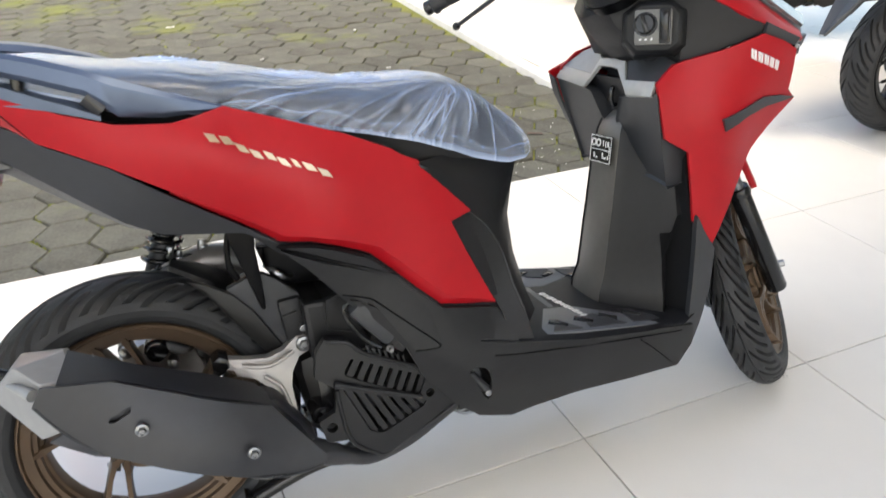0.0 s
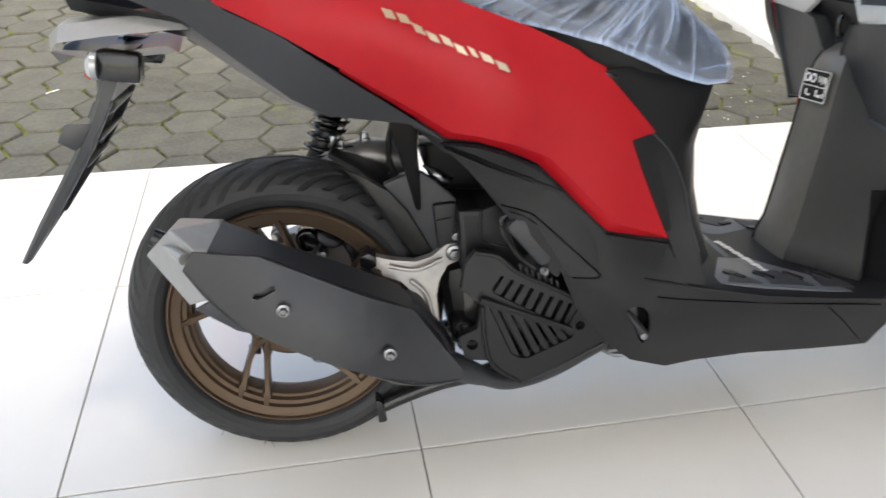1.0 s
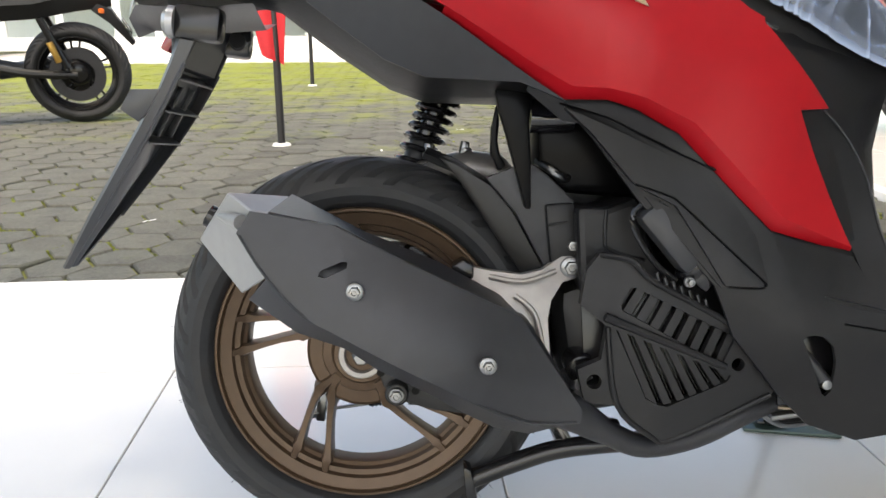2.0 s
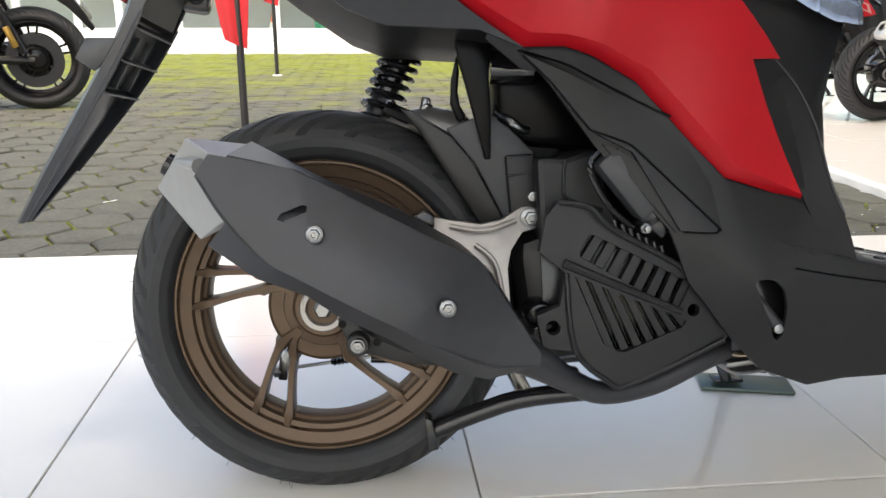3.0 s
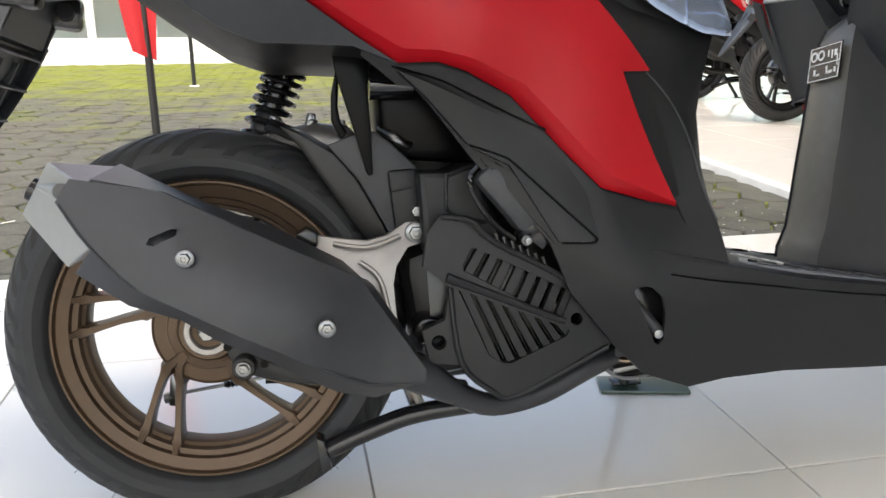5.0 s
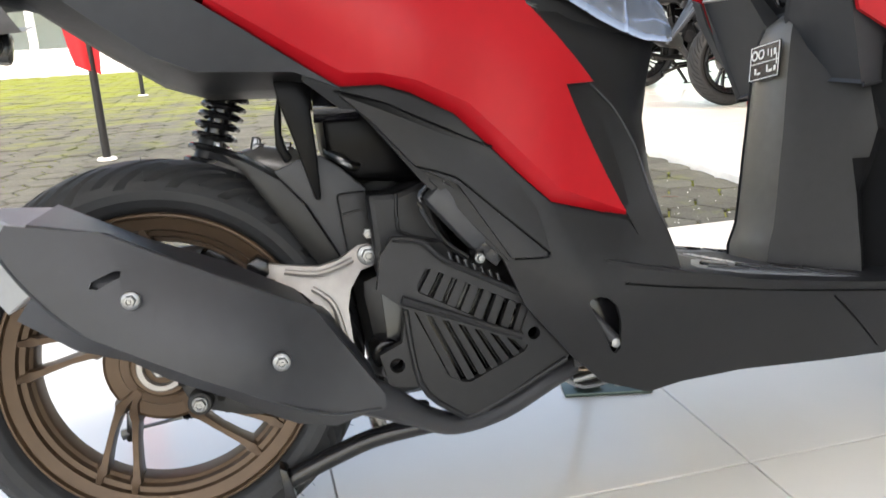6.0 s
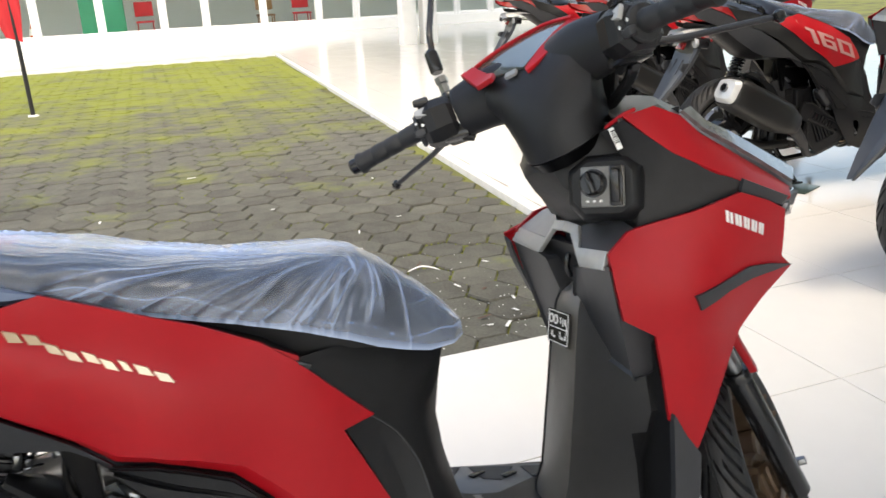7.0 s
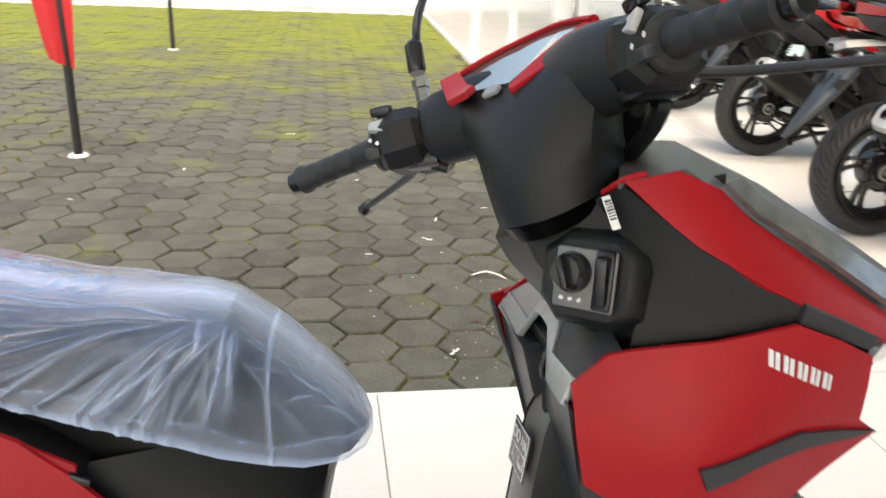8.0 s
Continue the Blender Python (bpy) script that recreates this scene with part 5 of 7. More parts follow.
def tail(top):
    mud = new("rear_mudguard")
    mud.parent = top
    tagged(mud, "long black plastic rear mudguard with plate holder")
    rows = []
    for front, back, z, w in ((-0.176, -0.204, 0.665, 0.080), (-0.204, -0.226, 0.61, 0.078), (-0.224, -0.243, 0.575, 0.075), (-0.253, -0.274, 0.529, 0.067), (-0.283, -0.303, 0.487, 0.056), (-0.333, -0.351, 0.42, 0.036), (-0.386, -0.396, 0.353, 0.012)):
        keel = 0.35 if z < 0.49 else 0.0
        rows.append([(front, -w, z), (back * 0.72 + front * 0.28, -w * 1.01, z), (back, -w * 0.88, z + 0.002), (back + 0.004 + keel * (front - back), -w * 0.30, z + 0.003), (back + 0.004 + 1.5 * keel * (front - back), 0, z + 0.003),
                     (back + 0.004 + keel * (front - back), w * 0.30, z + 0.003), (back, w * 0.88, z + 0.002), (back * 0.72 + front * 0.28, w * 1.01, z), (front, w, z)])
    part("mudguard_blade", thicken(loft(rows), 0.0035), GUARD, mud, "", 14)
    for s in (-1, 1):
        ear = [(-0.236, s * 0.074, 0.580), (-0.272, s * 0.074, 0.580), (-0.286, s * 0.074, 0.556), (-0.266, s * 0.070, 0.541), (-0.252, s * 0.070, 0.553)]
        part("plate_ear", slab(ear, 0.004, bevel=0.001), GUARD, mud)
        part("mudguard_flange", sweep([(x, s * w, z) for x, z, w in ((-0.204, 0.61, 0.077), (-0.224, 0.575, 0.074), (-0.253, 0.529, 0.066), (-0.283, 0.487, 0.055), (-0.333, 0.42, 0.035))], 0.0028, 6), GUARD, mud)
    for x, z, w, lean in ((-0.222, 0.597, 0.072, 40), (-0.243, 0.558, 0.068, 32), (-0.268, 0.520, 0.061, 32)):
        part("rib", box((0.020, 2 * w, 0.003), (x + 0.004, 0, z), (0, lean, 0), 0.0008), GUARD, mud)
    for y, x0, z0, x1, z1 in ((-0.02, -0.232, 0.59, -0.266, 0.524), (0.03, -0.232, 0.59, -0.266, 0.524)):
        part("rib", slab([(x0 - 0.006, y, z0), (x0 + 0.008, y, z0 - 0.004), (x1 + 0.008, y, z1), (x1 - 0.008, y, z1 + 0.004)], 0.003, bevel=0.0006), GUARD, mud)
    mount = [[(-0.178, s * 0.062, 0.668), (-0.196, s * 0.066, 0.630), (-0.208, s * 0.070, 0.606), (-0.222, s * 0.070, 0.606), (-0.222, s * 0.062, 0.668)] for s in (-1, 1)]
    part("plate_mount", bevelled(loft(mount, True, True), 0.003, 20), GUARD, mud, "black plate holder block", 20)
    part("tail_bracket", loft([mirrored([(x, -w, z), (x, -w * 0.7, z + 0.02), (x, 0, z + 0.024)]) for x, z, w in ((-0.285, 0.672, 0.03), (-0.262, 0.688, 0.07), (-0.2, 0.695, 0.075), (-0.12, 0.70, 0.075), (-0.06, 0.70, 0.07))]), CAP, mud, "glossy grey tail bracket")
    part("tail_bracket_under", loft([mirrored([(x, -w, z), (x, 0, z - 0.02)]) for x, z, w in ((-0.285, 0.671, 0.03), (-0.262, 0.68, 0.07), (-0.2, 0.675, 0.075), (-0.12, 0.68, 0.075))]), GUARD, mud)
    for s in (-1, 1):
        part("indicator", box((0.06, 0.028, 0.042), (-0.185, s * 0.075, 0.656), (0, 8, s * 6), 0.008), GLOSS, mud, "black indicator housing")
        part("indicator_lens", lathe([(0.019, 0), (0.02, 0.008), (0.014, 0.014)], 20, pose(-0.212, s * 0.076, 0.658, 0, -84, 0)), LENS, mud, "clear indicator lens")
        part("indicator_stalk", rod((-0.17, s * 0.05, 0.655), (-0.175, s * 0.075, 0.652), 0.011, None, 12), MATT, mud)
    part("reflector", box((0.012, 0.05, 0.03), (-0.238, 0, 0.645), (0, 30, 0), 0.003), REDLENS, mud, "red reflector")
    lens = loft([mirrored([(x, -w, z - h), (x - 0.01, -w * 0.9, z), (x - 0.015, 0, z + 0.004)]) for x, z, w, h in ((-0.31, 0.80, 0.02, 0.02), (-0.27, 0.79, 0.045, 0.03), (-0.2, 0.785, 0.06, 0.04), (-0.12, 0.775, 0.08, 0.035))])
    part("tail_lamp", lens, REDLENS, top, "dark red tail lamp")
    under = [mirrored([(x, -w, z), (x, -w * 0.5, z - d), (x, 0, z - d * 1.15)]) for x, z, w, d in ((-0.25, 0.745, 0.045, 0.02), (-0.1, 0.716, 0.078, 0.03), (-0.026, 0.66, 0.088, 0.03), (0.038, 0.612, 0.108, 0.025), (0.086, 0.59, 0.118, 0.02), (0.192, 0.582, 0.148, 0.015), (0.25, 0.56, 0.15, 0.0))]
    part("tail_underside", loft(under), MATT, top, "", 40)
    over = [mirrored([(x, -w, z), (x, -w * 0.6, z + 0.012), (x, 0, z + 0.014)]) for x, z, w in ((-0.27, 0.835, 0.035), (-0.16, 0.825, 0.07), (-0.07, 0.80, 0.115), (0.05, 0.755, 0.145), (0.2, 0.755, 0.15), (0.3, 0.715, 0.16), (0.42, 0.66, 0.165), (0.46, 0.63, 0.165))]
    part("tail_top", loft(over), MATT, top, "", 40)


def footboard_and_shield(top):
    mat = new("footboard")
    mat.parent = top
    tagged(mat, "black plastic footboard with grey rubber mats")
    rows = [mirrored([(x, -w, z - 0.004), (x, -w + 0.012, z), (x, -0.05, z + 0.004), (x, 0, z + 0.004)]) for x, z, w in ((0.53, 0.335, 0.185), (0.60, 0.318, 0.187), (0.725, 0.290, 0.184), (0.85, 0.272, 0.178), (0.935, 0.262, 0.172), (0.965, 0.275, 0.165))]
    part("deck", thicken(loft(rows), 0.006), MATT, mat)
    for s in (-1, 1):
        pad = [(0.66, s * 0.172), (0.92, s * 0.162), (0.915, s * 0.075), (0.80, s * 0.05), (0.70, s * 0.06), (0.66, s * 0.10)]
        bm = bmesh.new()
        f = bm.faces.new([bm.verts.new((x, y, 0.3065 - (x - 0.66) * 0.165)) for x, y in pad])
        ext = bmesh.ops.extrude_face_region(bm, geom=[f])
        bmesh.ops.translate(bm, vec=(0, 0, 0.005), verts=[g for g in ext["geom"] if isinstance(g, bmesh.types.BMVert)])
        part("rubber_mat", bevelled(bm, 0.002, 30), MATGREY, mat, "grey rubber foot mat")
        for k in range(4):
            x = 0.70 + 0.055 * k
            part("mat_rib", box((0.035, 0.012, 0.004), (x, s * (0.135 - 0.008 * k), 0.313 - (x - 0.66) * 0.165), (0, 9.4, s * 35), 0.001), GLOSS, mat)
    bm = bmesh.new()
    f = bm.faces.new([bm.verts.new((x, y, 0.3045 - (x - 0.66) * 0.165)) for x, y in ((0.66, -0.098), (0.70, -0.058), (0.80, -0.048), (0.826, -0.054), (0.826, 0.054), (0.80, 0.048), (0.70, 0.058), (0.66, 0.098))])
    ext = bmesh.ops.extrude_face_region(bm, geom=[f])
    bmesh.ops.translate(bm, vec=(0, 0, 0.0065), verts=[g for g in ext["geom"] if isinstance(g, bmesh.types.BMVert)])
    part("rubber_mat", bevelled(bm, 0.002, 30), MATGREY, mat, "grey rubber middle mat")
    for k in range(11):
        u = k / 10
        x, y = 0.744 + 0.026 * u, 0.012 - 0.116 * u
        part("mat_mark", box((0.009 if k % 2 else 0.013, 0.0085, 0.002), (x, y, 0.3120 - (x - 0.66) * 0.165), (0, 9.4, -12 if k % 2 else 24), 0.0), WHITE, mat, "white printed mark")
    for s in (-1, 1):
        for pts in ([(0.675, 0.165), (0.735, 0.160), (0.705, 0.115)], [(0.75, 0.158), (0.83, 0.152), (0.79, 0.10), (0.76, 0.11)], [(0.845, 0.150), (0.905, 0.145), (0.90, 0.095), (0.85, 0.085)]):
            bm = bmesh.new()
            f = bm.faces.new([bm.verts.new((x, s * y, 0.3112 - (x - 0.66) * 0.165)) for x, y in pts])
            ext = bmesh.ops.extrude_face_region(bm, geom=[f])
            bmesh.ops.translate(bm, vec=(0, 0, 0.002), verts=[g for g in ext["geom"] if isinstance(g, bmesh.types.BMVert)])
            part("mat_facet", bm, SATIN, mat)
    # leg shield
    rows = []
    for z, x0, w in ((0.26, 0.955, 0.168), (0.34, 0.96, 0.165), (0.42, 0.965, 0.168), (0.50, 0.955, 0.165), (0.56, 0.945, 0.16), (0.62, 0.93, 0.158), (0.70, 0.90, 0.15)):
        rows.append(mirrored([(x0 + 0.03, -w + 0.012, z), (x0, -w + 0.014, z), (x0 - 0.012, -w * 0.62, z), (x0 - 0.01, 0, z)]))
    part("leg_shield", thicken(loft(rows), 0.005), MATT, top, "matt black inner leg shield", 40)
    strip, flank = [], {-1: [], 1: []}
    for z, x, w, wide in ((0.25, 0.826, 0.050, 0.150), (0.300, 0.830, 0.050, 0.148), (0.316, 0.836, 0.048, 0.146), (0.332, 0.842, 0.047, 0.144), (0.375, 0.849, 0.0465, 0.140), (0.425, 0.856, 0.0455, 0.137), (0.462, 0.862, 0.045, 0.134), (0.55, 0.874, 0.042, 0.115), (0.60, 0.884, 0.037, 0.09), (0.62, 0.892, 0.032, 0.07), (0.635, 0.912, 0.022, 0.05)):
        strip.append(mirrored([(x + 0.004, -w, z), (x, -w * 0.75, z), (x - 0.002, 0, z)]))
        for s in (-1, 1):
            mid = s * (0.72 * wide + 0.28 * w)
            # below the knee the side breaks off into a hollow beside the leg shield
            deep = min(max((0.462 - z) / 0.08, 0), 1)
            tail = [(0.945, s * wide * (1 - deep) + (mid - s * 0.016) * deep, z), (0.963, s * wide * (1 - deep) + (mid - s * 0.022) * deep, z)]
            flank[s].append([(x + 0.004, s * w, z), (x + 0.022, s * (w + 0.012), z), (0.920 + 0.008 * deep, mid, z), *tail])
    # Front strip lighter than the flanks, so the colours carry light and shade.
    part("tunnel", thicken(loft(strip), 0.004), TUNNEL, top, "plastic tunnel cover, its warm grey lightened for the light on it")
    for s in (-1, 1):
        part("tunnel_flank", thicken(loft(flank[s]), -0.004 * s), MATT, top, "matt black side of the tunnel")
    label = new("warning_label")
    label.parent = top
    tagged(label, "black and silver warning label")
    lm = pose(0.8735, -0.002, 0.569, 0, -81.0, 0) @ pose(0, 0, 0, 0, 0, 3)
    plate = box((0.052, 0.072, 0.0015), (0, 0, 0.004), (0, 0, 0), 0.0)
    plate.transform(lm)
    part("plate", plate, GLOSS, label)
    for size, at in (((0.0012, 0.068), (0.0240, 0)), ((0.0012, 0.068), (-0.0240, 0)), ((0.0012, 0.068), (-0.001, 0)), ((0.049, 0.0012), (0, 0.0338)), ((0.049, 0.0012), (0, -0.0338))):
        line = box((*size, 0.001), (*at, 0.005), (0, 0, 0), 0.0)
        line.transform(lm)
        part("print_line", line, WHITE, label)
    marks = [lathe([(0.0075, 0), (0.0075, 0.001), (0.005, 0.001), (0.005, 0)], 20, Matrix.Translation((0.0115, y, 0.005)), None, True) for y in (0.024, 0.008)]
    for y, z, w, h in ((-0.008, 0.012, 0.002, 0.012), (-0.016, 0.010, 0.002, 0.015), (-0.024, 0.011, 0.005, 0.011), (-0.029, 0.0, 0.0015, 0.02), (0.02, -0.012, 0.004, 0.011), (0.012, -0.016, 0.007, 0.004), (-0.008, -0.011, 0.003, 0.013), (-0.016, -0.015, 0.008, 0.005), (-0.026, -0.013, 0.004, 0.009)):
        marks.append(box((h * 0.8, w, 0.001), (z, y, 0.005), (0, 0, 6), 0.0))
    for mark in marks:
        mark.transform(lm)
        part("pictogram", mark, WHITE, label)
    for s in (-1, 1):
        face = [(0.874, s * 0.164, 0.686), (0.880, s * 0.070, 0.677), (0.884, s * 0.048, 0.670), (0.892, s * 0.024, 0.627), (0.900, s * 0.018, 0.601), (0.913, s * 0.058, 0.535), (0.918, s * 0.143, 0.522), (0.896, s * 0.158, 0.606)]
        back = [(0.955, s * 0.160, 0.686), (0.955, s * 0.070, 0.677), (0.955, s * 0.048, 0.670), (0.95, s * 0.024, 0.627), (0.955, s * 0.018, 0.601), (0.965, s * 0.058, 0.535), (0.965, s * 0.135, 0.522), (0.955, s * 0.15, 0.606)]
        bm = loft([face, back], True)
        ring = [v for v in bm.verts if v.co.x < 0.93]
        ring.sort(key=lambda v: [abs(v.co.z - p[2]) + abs(v.co.y - p[1]) < 1e-5 for p in face].index(True))
        f = bm.faces.new(ring)
        bmesh.ops.triangulate(bm, faces=[f])
        part("glove_box", bevelled(bm, 0.005, 22), SATIN, top, "dark grey glove box bulge", 24)
        # light grey strip that dips and rises over the hook
        o = 0.161 if s > 0 else 0.148
        hi = [(0.882, s * o, 0.708), (0.885, s * 0.057, 0.701), (0.896, s * 0.040, 0.731), (0.897, 0.0, 0.733)]
        lo = [(0.870, s * (o + 0.006), 0.685), (0.876, s * 0.073, 0.676), (0.886, s * 0.030, 0.719), (0.887, 0.0, 0.721)]
        part("glove_box_trim", bevelled(thicken(loft([hi, lo]), -0.007), 0.0015, 35), TRIM, top, "light grey trim strip")
        lid = [(0.884, s * 0.161, 0.707), (0.888, s * 0.060, 0.701), (0.900, s * 0.044, 0.730), (0.925, s * 0.10, 0.745), (0.925, s * 0.155, 0.732)]
        bm = bmesh.new()
        f = bm.faces.new([bm.verts.new(p) for p in lid])
        bmesh.ops.triangulate(bm, faces=[f])
        # Left lid in a lighter material than the right, for the light it catches.
        part("box_lid", thicken(bm, 0.005), CAP if s > 0 else SATIN, top, "grey glove box lid, the left one lightened for the light on it")
        if s > 0:
            flank = [[(0.925, 0.168, 0.727), (0.863, 0.187, 0.697), (0.872, 0.186, 0.66), (0.895, 0.178, 0.60), (0.94, 0.165, 0.545)], [(0.94, 0.160, 0.733), (0.90, 0.192, 0.70), (0.90, 0.192, 0.66), (0.92, 0.183, 0.60), (0.95, 0.168, 0.545)]]
            part("red_shield_edge", thicken(loft(flank), 0.004), RED, top, "narrow red edge of the leg shield")
            inner = [[(0.869, 0.166, 0.683), (0.878, 0.164, 0.65), (0.897, 0.158, 0.60), (0.92, 0.14, 0.545)], [(0.866, 0.184, 0.692), (0.875, 0.183, 0.655), (0.898, 0.174, 0.598), (0.94, 0.16, 0.54)]]
            part("shield_edge", thicken(loft(inner), 0.004), SATIN, top)
    well = [[(0.925, -0.055, 0.715), (0.925, 0.055, 0.715)], [(0.912, -0.06, 0.60), (0.912, 0.06, 0.60)]]
    part("hook_recess", thicken(loft(well), 0.004), SATIN, top)
    part("bag_hook", sweep([(0.91, 0.0, 0.685), (0.896, 0.0, 0.68), (0.892, 0.0, 0.662), (0.897, 0.0, 0.648), (0.904, 0.0, 0.65)], [0.005, 0.0045, 0.0045, 0.004, 0.003], 10, up=(0, 1, 0)), GLOSS, top, "black luggage hook")
    # upper inner cover round the steering column
    rows = []
    for z, x, w, o in ((0.70, 0.925, 0.145, 0.152), (0.735, 0.900, 0.130, 0.148), (0.76, 0.876, 0.100, 0.142), (0.785, 0.852, 0.078, 0.13), (0.808, 0.838, 0.074, 0.12), (0.836, 0.850, 0.068, 0.125)):
        rows.append(mirrored([(1.02, -0.12, z + 0.08 * (z - 0.70) * 5), (0.965, -o + 0.012, z + 0.06 * (z - 0.70) * 5), (x + 0.052, -w, z + 0.03 * (z - 0.70) * 10), (x + 0.016, -w * 0.72, z + 0.012 * (z - 0.70) * 10), (x, 0, z)]))
    part("inner_cover", thicken(loft(rows), 0.004), MATT, top, "matt black inner cover", 40)
    key = new("ignition_switch")
    key.parent = top
    tagged(key, "black ignition switch housing with knob")
    km = pose(0.905, -0.110, 0.789, 0, 0, -42) @ pose(0, 0, 0, 82, 0, 0)
    shell = loft([[(w * x, h * y + dy, z) for x, y in ((-0.62, -1), (0.62, -1), (1, -0.66), (1, 0.62), (0.66, 1), (-0.5, 1), (-1, 0.55), (-1, -0.5))] for w, h, z, dy in ((0.066, 0.056, -0.075, 0.004), (0.052, 0.045, -0.006, 0.0), (0.046, 0.040, 0.008, 0.0), (0.041, 0.035, 0.012, 0.0))], True, True)
    shell.transform(km)
    part("housing", bevelled(shell, 0.004, 18), MATT, key)
    plate = box((0.060, 0.056, 0.006), (0.002, 0.001, 0.018), (0, 0, 0), 0.006)
    plate.transform(km)
    part("face_plate", plate, KEYGREY, key, "grey face plate")
    ring = lathe([(0.0195, 0.0205), (0.0195, 0.0220), (0.0165, 0.0220), (0.0165, 0.0205)], 28, Matrix.Translation((-0.010, 0.006, 0)), None, True)
    ring.transform(km)
    part("knob_ring", ring, GLOSS, key)
    knob = lathe([(0.017, 0), (0.017, 0.012), (0.014, 0.016)], 24)
    box((0.007, 0.03, 0.014), (0, 0, 0.018), (0, 0, 20), 0.002, knob)
    knob.transform(km @ Matrix.Translation((-0.010, 0.006, 0.02)))
    part("knob", knob, GLOSS, key, "black rotary knob")
    rocker = box((0.013, 0.046, 0.013), (0.021, 0.002, 0.024), (8, 0, 0), 0.004)
    rocker.transform(km)
    part("rocker", rocker, GLOSS, key)
    rim = box((0.019, 0.055, 0.007), (0.021, 0.002, 0.0195), (0, 0, 0), 0.003)
    rim.transform(km)
    part("rocker_frame", rim, GLOSS, key)
    for k in range(3):
        mk = box((0.004, 0.003, 0.001), (-0.018 + 0.009 * k, -0.0185, 0.0215), (0, 0, 20 * k), 0.0)
        mk.transform(km)
        part("print_bar", mk, WHITE, key)


def front_end(top):
    red = [(0.877, 0.706), (0.91, 0.732), (0.938, 0.738), (1.0, 0.75), (1.063, 0.769), (1.11, 0.752), (1.145, 0.735), (1.155, 0.70), (1.162, 0.662), (1.195, 0.640), (1.14, 0.60), (1.096, 0.56), (1.05, 0.495), (0.996, 0.408), (0.953, 0.459), (0.946, 0.528), (0.938, 0.584), (0.892, 0.613), (0.882, 0.664)]
    both("front_cowl", lambda s: skin(red, FRONT, 0.006, proud=0.002, side=s), RED, top, "satin red front side cowl")
    vent = [(0.988, 0.637), (0.998, 0.615), (1.05, 0.632), (1.10, 0.64), (1.192, 0.643), (1.14, 0.655), (1.09, 0.66)]
    both("cowl_insert", lambda s: skin(vent, FRONT, 0.006, proud=0.006, side=s), SATIN, top, "dark grey cowl insert")
    badge = new("front_badge")
    badge.parent = top
    tagged(badge, "small white slanted badge on the cowl")
    for i in range(10):
        x = 1.041 + 0.0142 * (i // 2) + 0.0060 * (i % 2)
        z = 0.7475 - 0.0030 * i
        part("letter_bar", skin([(x - 0.0005, z), (x + 0.0035, z - 0.0015), (x + 0.006, z - 0.0180), (x + 0.002, z - 0.0165)], FRONT, 0.002, step=0.05, proud=0.0035), WHITE, badge)
    edge = [(0.956, 0.47), (0.975, 0.435), (1.0, 0.40), (1.0, 0.32), (0.97, 0.20), (0.955, 0.16), (0.952, 0.262), (0.955, 0.35), (0.954, 0.462)]
    wide = Bulge([(0.95, 0.47, 0.178), (1.0, 0.4, 0.172), (0.955, 0.26, 0.166), (0.97, 0.2, 0.15), (0.955, 0.16, 0.134), (1.0, 0.32, 0.16)])
    both("lower_cowl", lambda s: skin(edge, wide, 0.012, side=s), SATIN, top, "dark grey lower cowl")
    part("radiator_block", box((0.06, 0.17, 0.30), (0.99, 0, 0.36), (0, -8, 0), 0.02), ENGINE, top)
    rows = [mirrored(r) for r in (
        [(0.912, -0.145, 0.882), (0.935, -0.08, 0.89), (0.955, 0, 0.894)],
        [(0.972, -0.146, 0.896), (1.005, -0.08, 0.907), (1.02, 0, 0.911)],
        [(1.06, -0.142, 0.838), (1.10, -0.07, 0.862), (1.12, 0, 0.866)],
        [(1.13, -0.138, 0.796), (1.185, -0.075, 0.815), (1.20, 0, 0.818)],
        [(1.192, -0.138, 0.755), (1.25, -0.07, 0.775), (1.275, 0, 0.775)])]
    part("nose_cover", thicken(loft(rows), 0.005), NOSE, top, "warm grey nose cover", 18)
    rows = [[(0.966, 0.146, 0.894), (1.005, 0.148, 0.878), (1.038, 0.145, 0.850), (1.08, 0.142, 0.826), (1.124, 0.138, 0.800), (1.187, 0.138, 0.760)], [(0.944, 0.150, 0.890), (0.985, 0.160, 0.858), (1.015, 0.165, 0.838), (1.055, 0.170, 0.812), (1.10, 0.168, 0.790), (1.165, 0.165, 0.758)], [(0.916, 0.150, 0.885), (0.952, 0.158, 0.853), (0.982, 0.162, 0.830), (1.03, 0.180, 0.803), (1.076, 0.188, 0.780), (1.15, 0.185, 0.752)]]

    def stripe(s):
        return thicken(loft([[(x, s * y, z) for x, y, z in r] for r in rows]), 0.005)
    both("nose_stripe", stripe, RED, top, "satin red nose stripe")

    def cheek(s):
        bm = bmesh.new()
        v = [bm.verts.new((x, s * (y - 0.012), z)) for x, y, z in ((0.905, 0.126, 0.866), (0.920, 0.158, 0.882), (0.984, 0.170, 0.830), (1.076, 0.196, 0.780), (1.074, 0.19, 0.768), (1.0, 0.17, 0.748), (0.938, 0.148, 0.733), (0.955, 0.14, 0.80))]
        bm.faces.new((v[0], v[1], v[7]))
        bm.faces.new((v[1], v[2], v[7]))
        bm.faces.new((v[2], v[3], v[4], v[5]))
        bm.faces.new((v[2], v[5], v[6], v[7]))
        return thicken(bm, 0.005)
    both("cheek_edge", lambda s: sweep([(0.908, s * 0.119, 0.871), (0.918, s * 0.146, 0.886), (0.935, s * 0.150, 0.892)], 0.0028, 8), RED, top)
    both("nose_cheek", cheek, MATT, top, "matt black nose side")

